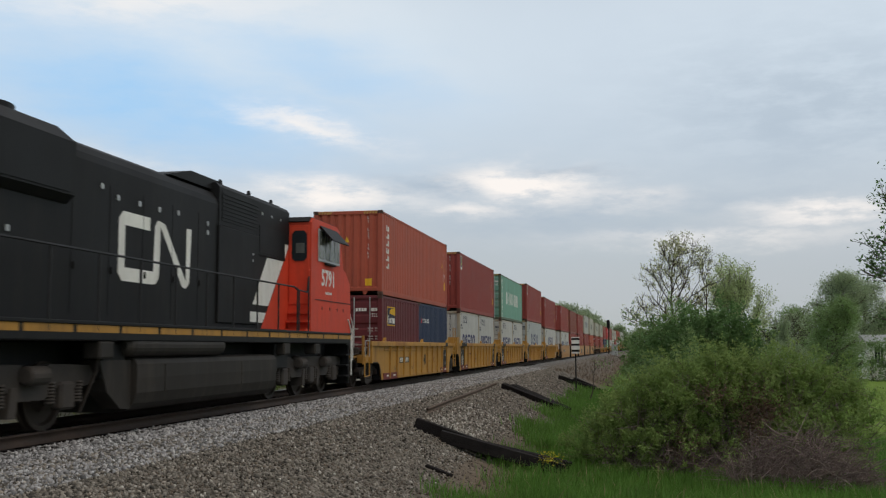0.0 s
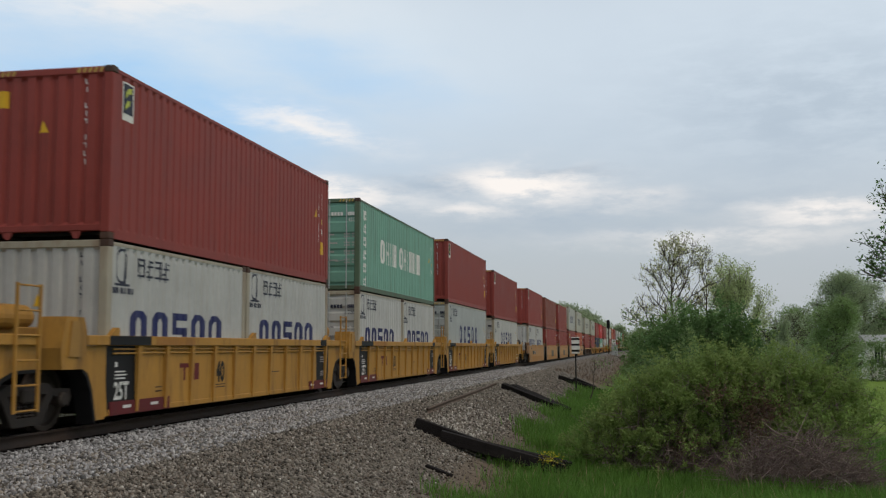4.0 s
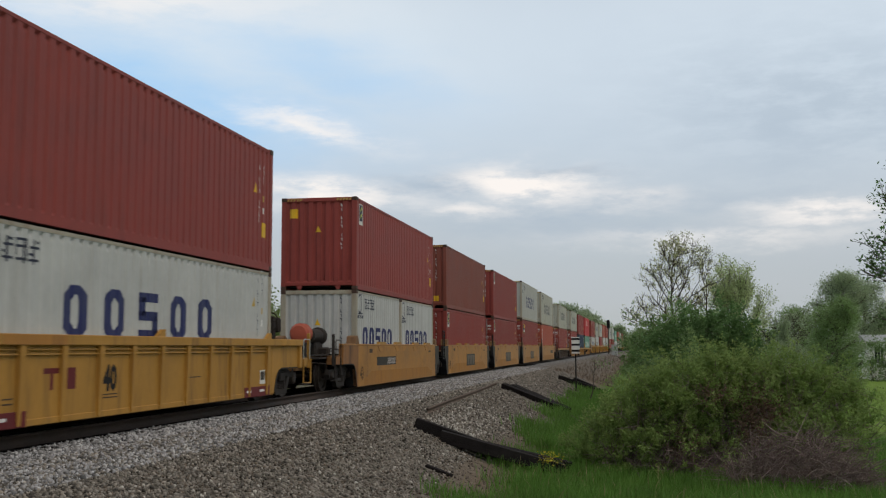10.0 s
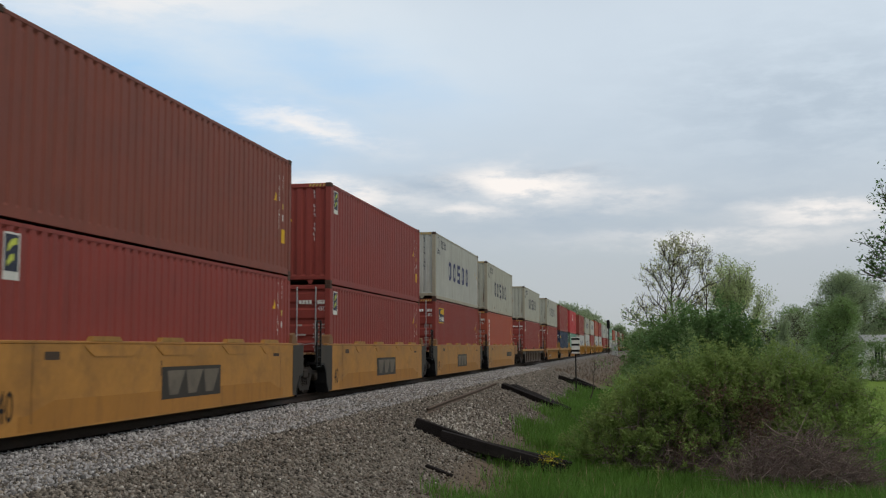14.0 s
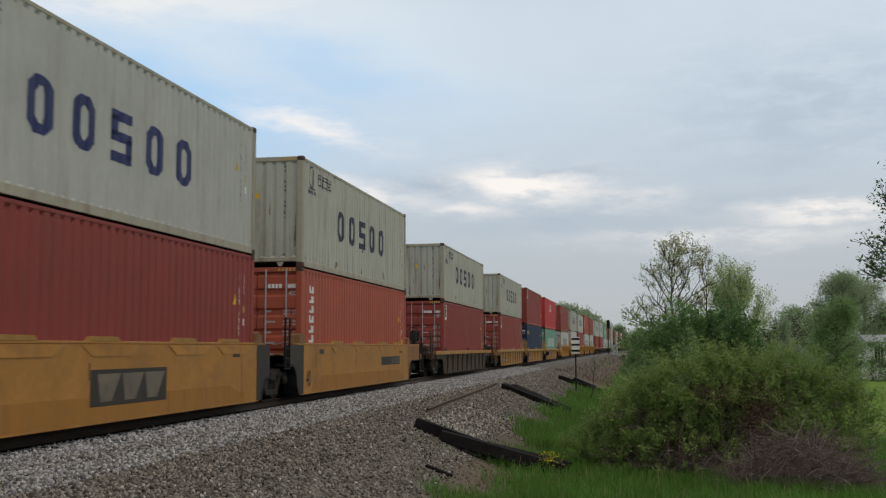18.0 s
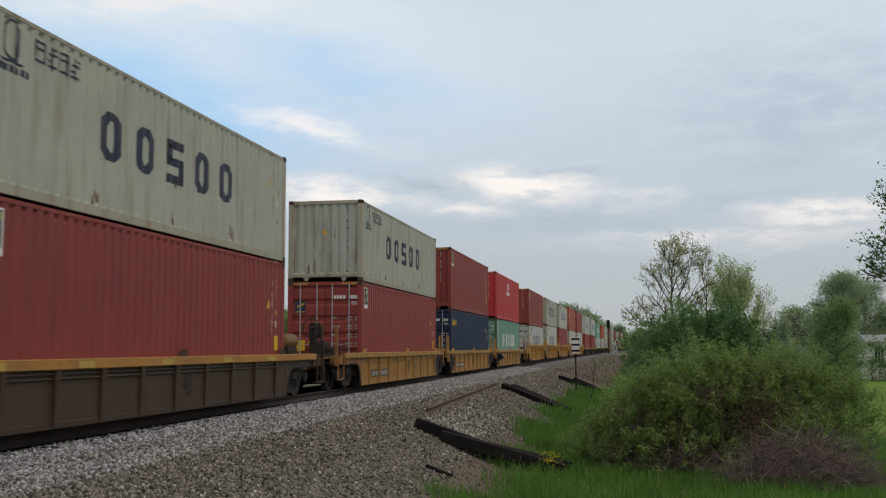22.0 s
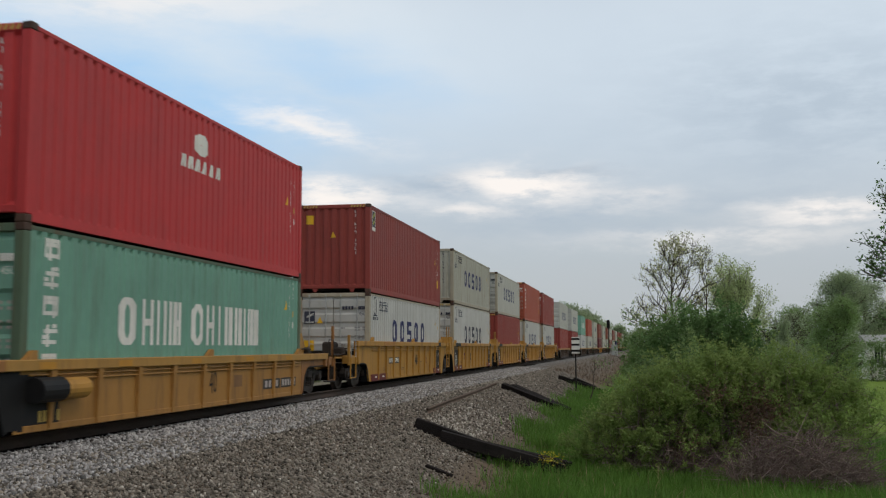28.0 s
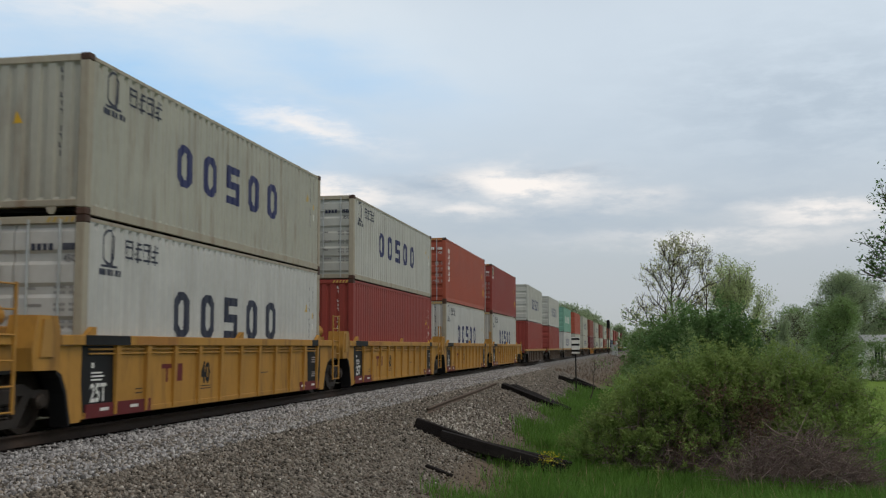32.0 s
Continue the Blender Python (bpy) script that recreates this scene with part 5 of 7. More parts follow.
        P = [[(x, height - 0.11), (x + 0.05, height - 0.11), (x + 0.09, height - 0.03), (x + 0.04, height - 0.03)] for x in [-1.04 + 0.1 * k for k in range(5)] + [0.56 + 0.1 * k for k in range(5)]]
        lay("hazard_marking", ob, P, M_HAZARD, lambda a, b: (a, ny, b), None, (round(length, 1), height), "faded yellow hazard stripes")


M_RUSTMARK = material("rust_stain", (0.17, 0.105, 0.065), 0.85, 0, 0.45, 9, (0.33, 0.30, 0.25), 0.9)
M_CASTING = material("rusty_casting_steel", (0.075, 0.04, 0.028), 0.7, 0.3, 0.3, 6, GRIME, 0.5)

# ---- wagons ----


def wheel_pair(radius):
    half = [(0.0, 0.082), (0.60, 0.082), (0.61, radius * 0.32), (0.66, radius * 0.34), (0.68, radius * 0.80), (0.66, radius * 0.86), (0.66, radius + 0.025), (0.69, radius + 0.025), (0.71, radius), (0.80, radius - 0.004), (0.80, radius * 0.84), (0.745, radius * 0.78), (0.73, radius * 0.45), (0.79, radius * 0.30), (0.79, 0.09), (0.97, 0.085), (0.985, 0.05)]
    prof = [(-w, r) for w, r in half[:0:-1]] + half
    return lathe(bmesh.new(), prof, "x", 30)


def truck(parent, y, radius=0.457, base=0.89, tone=None, spin=True):
    """A two-axle truck: cast side frames, springs, bolster, bearing caps and two wheelsets."""
    ob = new("truck")
    ob.parent = parent
    ob.location = (0, y, 0)
    tone = tone or M_STEEL
    r = radius

    def arch(s):
        x0, x1 = sorted((s * 0.93, s * 1.07))
        top = [(-base - 0.26, r + 0.02), (-base - 0.22, r + 0.16), (-base + 0.2, r + 0.17), (-0.5, r + 0.26), (0.5, r + 0.26), (base - 0.2, r + 0.17), (base + 0.22, r + 0.16), (base + 0.26, r + 0.02)]
        low = [(base + 0.18, r - 0.12), (base + 0.1, r + 0.05), (base - 0.18, r + 0.05), (0.62, r + 0.1), (-0.62, r + 0.1), (-base + 0.18, r + 0.05), (-base - 0.1, r + 0.05), (-base - 0.18, r - 0.12)]
        return prism(bmesh.new(), top + low, "x", x0, x1)

    def tension(s):
        x0, x1 = sorted((s * 0.935, s * 1.065))
        return prism(bmesh.new(), [(-0.70, r + 0.13), (-0.50, r + 0.13), (-0.24, r - 0.22), (0.24, r - 0.22), (0.50, r + 0.13), (0.70, r + 0.13), (0.36, r - 0.34), (-0.36, r - 0.34)], "x", x0, x1)

    for s in (-1, 1):
        put("side_frame", cached(("side_frame", r, base, s), lambda: arch(s), tone), ob)
        put("tension_member", cached(("tension_member", r, s), lambda: tension(s), tone), ob)
        if spin:
            for q in (-0.3, 0.3):
                put("column", cached(("column", r, s), lambda: boxes((*sorted((s * 0.94, s * 1.06)), -0.05, 0.05, r - 0.22, r + 0.2), bevel=0.012), tone), ob, at=Matrix.Translation((0, q, 0)))
            for q in (-0.16, 0.0, 0.16):
                put("spring", cached(("spring", r, s), lambda: lathe(bmesh.new(), [(r - 0.22 + k * 0.022, 0.064 if k % 2 else 0.046) for k in range(13)], "z", 10, (s * 1.0, 0, 0)), tone), ob, at=Matrix.Translation((0, q, 0)))
            for q in (-base, base):
                put("bearing_cap", cached(("bearing_cap", r, s, q), lambda: lathe(bmesh.new(), [(s * 0.98, 0.12), (s * 1.09, 0.115), (s * 1.12, 0.085)], "x", 14, (0, q, r)), M_WHEEL), ob)
    put("bolster", cached(("bolster", r), lambda: boxes((-1.12, 1.12, -0.2, 0.2, r - 0.02, r + 0.2), bevel=0.03), tone), ob)
    for q in (-base, base):
        w = put("wheelset", cached(("wheelset", r), lambda: wheel_pair(r), M_WHEEL), ob, at=Matrix.Translation((0, q, r)))
        if spin:
            WHEELS.append((w, q, r))
    return ob


SILL = {"ribbed": (1.45, 0.16), "smooth": (1.36, 0.06), "low": (1.09, 0.07)}


def rib_mesh(s, side_x, top, low):
    bm = bmesh.new()
    a1, b1 = span(s * (side_x - 0.065), s * (side_x + 0.02))
    a0, b0 = span(s * (side_x - 0.065), s * (side_x - 0.02))
    vs = [(a1, -0.07, top - 0.15), (b1, -0.07, top - 0.15), (b1, 0.07, top - 0.15), (a1, 0.07, top - 0.15), (a0, -0.035, low + 0.02), (b0, -0.035, low + 0.02), (b0, 0.035, low + 0.02), (a0, 0.035, low + 0.02)]
    vs = [bm.verts.new(v) for v in vs]
    for f in ((0, 1, 2, 3), (7, 6, 5, 4), (0, 4, 5, 1), (1, 5, 6, 2), (2, 6, 7, 3), (3, 7, 4, 0)):
        bm.faces.new([vs[i] for i in f])
    return bm


def car_marks(ob, kind_name, side_x, first, last, number, hl):
    """Paint on the near side of a well car; u runs from the near end of its load."""
    flat = side_x - 0.06 + 0.004 if kind_name != "smooth" else side_x + 0.004

    def on(u, v):
        return (flat, u - hl, v)

    def mark(name, polys, mat, label="", key=None):
        lay(name, ob, polys, mat, on, None, (kind_name, first, key), label)

    if kind_name == "ribbed":
        if not first:
            mark("black_panel", [[(0.06, 0.2), (1.0, 0.2), (1.03, 1.3), (-0.10, 1.3)]], M_BLACK, "black end panel")
        if not last:
            mark("rear_black_panel", [[(11.15, 0.2), (12.12, 0.2), (12.32, 1.3), (11.1, 1.3)]], M_BLACK, "black end panel")
            flat += 0.003
            mark("rear_data_marking", [rect(11.45, 0.86 + 0.06 * k, 11.85 - 0.08 * (k % 2), 0.885 + 0.06 * k) for k in range(3)] + [rect(11.45, 0.5 + 0.05 * k, 11.75, 0.52 + 0.05 * k) for k in range(3)] + ring(11.72, 1.07, 11.88, 1.2, 0.03, 0.03), M_DOORINK, "small white data")
            flat -= 0.003
            put("chord_band", cached("rear_chord_band", lambda: boxes((side_x + 0.031, side_x + 0.035, -0.26, 0.26, 1.295, 1.448)), M_BLACK), ob, "black band on the chord", at=Matrix.Translation((0, 11.5 - hl, 0)))
        if not first:
            put("chord_band", cached("chord_band", lambda: boxes((side_x + 0.031, side_x + 0.035, -0.72, 0.72, 1.295, 1.448)), M_BLACK), ob, "black band on the chord", at=Matrix.Translation((0, 0.66 - hl, 0)))
            flat += 0.003
            mark("load_code", lettering("25T", 0.26, 0.40, 0.30, 0.78, 0.025), M_WHITE, "white stencilled 25T")
            mark("data_marking", [rect(0.28, 0.74 + 0.055 * k, 0.62 + 0.06 * (k % 2), 0.765 + 0.055 * k) for k in range(3)] + [rect(0.28, 0.94, 0.36, 1.02)], M_WHITE)
            flat -= 0.003
        else:
            mark("number_panel", [rect(2.55, 0.69, 4.14, 0.90)], M_PANEL, "dark reporting-mark panel")
            flat += 0.003
            mark("number_marking", [rect(2.62 + 0.17 * k, 0.73, 2.73 + 0.17 * k, 0.87) for k in range(3)] + [rect(3.55 + 0.17 * k, 0.73, 3.66 + 0.17 * k, 0.87) for k in range(3)], M_WHITE)
            flat -= 0.003
        for u0, u1 in ((0.12, 2.3), (10.5, 12.05)):
            put("reflective_tape", cached(("reflective_tape", u0), lambda: boxes((side_x - 0.0595, side_x - 0.040, u0 - hl, u1 - hl, 0.162, 0.38)), M_REFLECT), ob, "dark red reflective strip")
        flat += 0.0195
        mark("tape_marking", [rect(u0, 0.26, u0 + 0.28, 0.31) for u0 in (0.55, 1.55, 10.6, 11.4)], M_WHITE)
        flat -= 0.0195
        if last:
            mark("placard", [rect(11.45, 0.43, 11.86, 0.74)], M_WHITE, "white-framed dark placard")
            flat += 0.003
            mark("placard_face", [rect(11.48, 0.52, 11.70, 0.71), rect(11.73, 0.58, 11.83, 0.71)], M_PANEL)
            flat -= 0.003
            mark("stencil_box", [rect(10.5, 0.52, 10.78, 0.55), rect(10.5, 0.80, 10.78, 0.83), rect(10.5, 0.55, 10.52, 0.80), rect(10.76, 0.55, 10.78, 0.80)], M_DIRTYEL)
        mark("faded_word_shapes", [rect(2.72, 0.88, 3.3, 0.96), rect(2.9, 0.64, 2.98, 0.88), rect(3.36, 0.64, 3.6, 0.96)] if not first else [[(8.75, 0.62), (8.85, 0.62), (9.1, 0.84), (9.0, 0.84)], [(8.75, 0.84), (8.85, 0.84), (9.1, 0.62), (9.0, 0.62)]], M_REFLECT, "faded red shapes")
        mark("well_length", lettering("40", 4.42 if not first else 6.85, 0.55, 0.44, 0.78, 0.045), M_BLACK, "dark stencilled 40")
        put("repaint_patch", cached("repaint_patch", lambda: boxes((side_x + 0.031, side_x + 0.034, 0.3, 1.9, 1.30, 1.44)), M_PATCH), ob, "darker orange repaint", at=Matrix.Translation((0, 1.3 - hl, 0)))
        mark("stencil_marking", [rect(4.42, 0.5 - 0.05 * k, 4.9, 0.52 - 0.05 * k) for k in range(2)] + [rect(7.6, 0.68, 8.2, 0.7), rect(1.75, 0.55, 2.0, 0.57), rect(1.75, 0.48, 2.0, 0.5)], M_BROWNCAR)
    elif kind_name == "smooth":
        mark("well_length", lettering("40", 0.2, 0.24, 0.44, 0.62), M_BLACK, "dark stencilled 40")
        if number == "word":
            mark("word_panel", [rect(5.05, 0.33, 7.70, 0.91)], M_PANEL, "dark panel with light shapes", number)
            flat += 0.003
            for k in range(3):
                mark("word_shape", [[(5.36 + 0.80 * k, 0.40), (5.72 + 0.80 * k, 0.40), (6.02 + 0.80 * k, 0.84), (5.26 + 0.80 * k, 0.84)]], M_WORDGREY, "", k)
            flat -= 0.003
        else:
            o = 0.0 if first else 5.9
            mark("number_panel", [rect(2.25 + o, 0.66, 4.95 + o, 0.94)], M_PANEL, "dark reporting-mark panel", number)
            flat += 0.003
            mark("number_marking", [q for k in range(6) for q in ring(3.72 + o + 0.2 * k, 0.69, 3.87 + o + 0.2 * k, 0.91, 0.055, 0.05)], M_DOORINK if first else M_WORDGREY, "", number)
            flat -= 0.003
        mark("repaint_patch", [rect(1.3, 1.08, 1.7, 1.2), rect(10.8, 1.05, 11.2, 1.18)], M_BROWNCAR)
        mark("seam_bars", [rect(5.0, 0.75, 5.03, 1.02), rect(1.0, 0.2, 1.015, 1.3), rect(11.3, 0.2, 11.315, 1.3)], M_BROWNCAR)
        flat -= 0.0025
        mark("lower_repaint", [rect(0.7, 0.09, 11.5, 0.31), [(0.9, 0.31), (11.2, 0.31), (10.6, 0.47), (1.6, 0.50)]], M_PATCH, "darker orange repaint")
    else:
        if not first:
            # black patch painted on the sheet in place of a shaded recess
            mark("black_panel", [[(-0.05, 0.10), (0.98, 0.10), (0.98, 0.88), (-0.2, 0.88)]], M_BLACK, "end panel painted black for a shaded recess")
            flat += 0.003
            mark("stencil_marking", [rect(0.45 + 0.12 * k, 0.2, 0.53 + 0.12 * k, 0.36) for k in (0, 1, 2, 4)], M_HAZARD)
            flat -= 0.003
        if not last:
            mark("rear_black_panel", [[(11.85, 0.10), (12.25, 0.10), (12.35, 0.88), (11.85, 0.88)]], M_PANEL, "grimy dark end panel")
        if number != "none":
            o = 8.4 if last and not first else 0.0
            mark("number_panel", [rect(1.08 + o, 0.30, 2.22 + o, 0.53)], M_PANEL, "dark reporting-mark panel", (1, o))
            mark("number_panel", [rect(2.28 + o, 0.30, 3.38 + o, 0.53)], M_PANEL, "dark reporting-mark panel", (2, o))
            mark("data_panel", [rect(7.75, 0.42, 8.2, 0.67)], M_RUSTYEL, "", 3)
            flat += 0.003
            mark("number_marking", [rect(1.2 + o + 0.24 * k, 0.34, 1.36 + o + 0.24 * k, 0.49) for k in range(4)] + [rect(2.36 + o + 0.2 * k, 0.34, 2.5 + o + 0.2 * k, 0.49) for k in range(5)], M_DOORINK, "", o)
            flat -= 0.003
        mark("well_length", lettering("40", 6.45, 0.34, 0.44, 0.62), M_BLACK, "dark stencilled 40")
        flat = side_x + 0.034
        for u0 in (0.3, 2.6, 5.4, 8.2, 10.8):
            mark("reflector", [rect(u0, 0.95, u0 + 0.45, 1.05)], M_FAINT if number != "none" else M_HAZARD, "faded reflector strip", u0)


def shared_end(ob, kind_name, e, h, side_x, top, low, z1, body, grubby, far):
    """The end of a unit that shares its truck with the next one: plates cut out round the wheels, ladder, platform."""
    smooth, ribbed, lowside = kind_name == "smooth", kind_name == "ribbed", kind_name == "low"
    put("centre_sill", cached(("centre_sill", kind_name, e), lambda: boxes((-0.45, 0.45, *span(e * (h - 0.1), e * (h + 1.35)), z1 - 0.24, z1 - 0.005), bevel=0.02), grubby), ob)
    put("end_platform", cached(("end_platform", kind_name, e), lambda: boxes((-side_x + 0.12, side_x - 0.12, *span(e * (h + 0.03), e * (h + 1.2)), z1, z1 + 0.05), bevel=0.01), M_ENDRUST if lowside else grubby), ob)
    arch = {("ribbed", 1): ((1.32, 0.95), (0.80, 0.94), (0.48, 0.84), (0.26, 0.58), (0.10, 0.12)),
            ("ribbed", -1): ((0.52, 0.93), (0.36, 0.86), (0.22, 0.62), (0.08, 0.12)),
            ("smooth", 1): ((0.62, 0.62), (0.34, 0.55), (0.16, 0.34), (0.05, 0.08)),
            ("smooth", -1): ((1.0, 0.86), (0.56, 0.83), (0.36, 0.62), (0.30, 0.34), (0.12, 0.08)),
            ("low", 1): ((0.34, 0.70), (0.20, 0.56), (0.08, 0.12)),
            ("low", -1): ((0.40, 0.70), (0.24, 0.56), (0.08, 0.12))}[kind_name, e]
    edge = [(e * (h + a), b) for a, b in arch]
    reach = arch[0][0]
    crown = top - (0.05 if smooth else 0.162)
    skin = M_PANEL if smooth else (M_BLACK if lowside else body)
    for s in (-1, 1):
        face = span(s * (side_x - 0.12), s * (side_x + 0.004 if smooth else side_x - 0.054))
        put("end_plate", cached(("end_plate", kind_name, e, s), lambda: prism(bmesh.new(), [(e * (h - 0.20), crown), (e * (h + reach), crown)] + edge + [(e * (h - 0.20), arch[-1][1])], "x", *face), skin), ob, "worn dark end plate" if smooth else "")
        put("arch_lip", cached(("shared_arch_lip", kind_name, e, s), lambda: prism(bmesh.new(), edge + [(y + e * 0.05, z - 0.05) for y, z in edge[:0:-1]] + [(edge[0][0], edge[0][1] - 0.05)], "x", *span(s * (side_x - 0.34), s * (side_x + 0.012 if smooth else side_x - 0.046))), M_BLACK), ob, "black lip over the wheels")
        if not smooth:
            put("chord_tip", cached(("chord_tip", kind_name, e, s), lambda: boxes((*span(s * (side_x - 0.12), s * (side_x + 0.028)), *span(e * (h + 0.252), e * (h + (reach if ribbed else 0.80))), top - 0.16, top - 0.004), bevel=0.012), body if ribbed else M_ENDRUST), ob)
    if far:
        return
    iron = M_BLACK if smooth else (body if ribbed else M_DIRTYEL)
    if ribbed and e < 0:
        put("articulation_casting", cached("articulation_casting", lambda: prism(bmesh.new(), [(e * (h + 0.53), 0.93), (e * (h + 1.22), 0.93), (e * (h + 1.25), 1.25), (e * (h + 1.12), 1.72), (e * (h + 0.62), 1.72), (e * (h + 0.53), 1.5)], "x", 0.86, side_x + 0.02), body), ob, "yellow cast bracket")
        put("casting_cheek", cached("casting_cheek", lambda: prism(bmesh.new(), [(e * (h + 0.72), 1.12), (e * (h + 1.08), 1.12), (e * (h + 1.0), 1.66), (e * (h + 0.80), 1.66)], "x", side_x + 0.0205, side_x + 0.05), M_DIRTYEL), ob)
        put("air_reservoir", cached("air_reservoir", lambda: lathe(bmesh.new(), [(-0.62, 0.06), (-0.58, 0.15), (-0.48, 0.19), (0.48, 0.19), (0.58, 0.15), (0.62, 0.06)], "y", 18), body), ob, at=Matrix.Translation((0.42, e * (h + 1.35), 1.72)))
        put("tank_saddle", cached("shared_tank_saddle", lambda: boxes((-0.16, 0.16, -0.3, 0.3, -0.56, -0.15), bevel=0.02), M_DIRTYEL), ob, at=Matrix.Translation((0.42, e * (h + 0.95), 1.72)))
    if lowside:
        yb = h + 0.92
        put("side_bracket", cached(("side_bracket", e), lambda: prism(bmesh.new(), [(e * (yb - 0.07), 0.60), (e * (yb + 0.05), 0.60), (e * (yb + 0.07), 1.04), (e * (yb - 0.01), 1.15), (e * (yb - 0.09), 1.12)], "x", side_x - 0.06, side_x + 0.03), M_DIRTYEL), ob, "pale worn bracket")
        put("step_iron", cached(("low_step_iron", e), lambda: rod(bmesh.new(), [(side_x, e * (h + 0.45), 0.93), (side_x, e * (h + 0.50), 0.42), (side_x, e * (h + 0.80), 0.42), (side_x, e * (h + 0.84), 0.93)], 0.02), M_DUSTY), ob)
        put("step_tread", cached(("low_step_tread", e), lambda: boxes((side_x - 0.14, side_x + 0.01, *span(e * (h + 0.49), e * (h + 0.81)), 0.66, 0.69)), M_DUSTY), ob)
        for q in (0.52, 0.98):
            put("grab_iron", cached(("low_grab_iron", e), lambda: rod(bmesh.new(), [(side_x - 0.08, -0.07, 0.8), (side_x - 0.08, -0.07, 1.68), (side_x - 0.08, 0.0, 1.74), (side_x - 0.08, 0.07, 1.68), (side_x - 0.08, 0.07, 0.8)], 0.02), iron), ob, at=Matrix.Translation((0, e * (h + q), 0)))
        put("lever_casting", cached(("lever_casting", e), lambda: boxes((0.5, 1.1, *span(e * (h + 0.3), e * (h + 0.75)), z1 + 0.054, top + 0.10), bevel=0.06), M_ENDRUST), ob)
    elif ribbed == (e > 0):
        # ladder at the near corner
        y0, y1, z0, z9 = (h + 0.66, h + 1.22, 0.36, 2.15) if ribbed else (h + 1.03, h + 1.36, 0.72, 1.98)
        xl = side_x + 0.045
        for y in (y0, y1):
            put("ladder_stile", cached(("ladder_stile", kind_name), lambda: boxes((xl - 0.02, xl + 0.02, -0.025, 0.025, z0, z9), bevel=0.006), iron), ob, at=Matrix.Translation((0, e * y, 0)))
        for k in range(6):
            put("ladder_rung", cached(("ladder_rung", kind_name), lambda: rod(bmesh.new(), [(xl, -(y1 - y0) / 2, 0), (xl, (y1 - y0) / 2, 0)], 0.015), iron), ob, at=Matrix.Translation((0, e * (y0 + y1) / 2, z0 + 0.03 + (z9 - z0 - 0.06) * k / 5)))
    if smooth:
        stack_guides(ob, e, h, top, grubby)


def stack_guides(ob, e, h, top, grubby):
    for q in (-1.15, 1.15):
        put("stack_guide", cached("stack_guide", lambda: prism(bmesh.new(), [(-0.2, 0), (0.2, 0), (0.16, 0.17), (0.02, 0.27), (-0.14, 0.22)], "x", -0.15, 0.15), grubby), ob, at=Matrix.Translation((q, e * (h - 0.08), top - 0.02)))


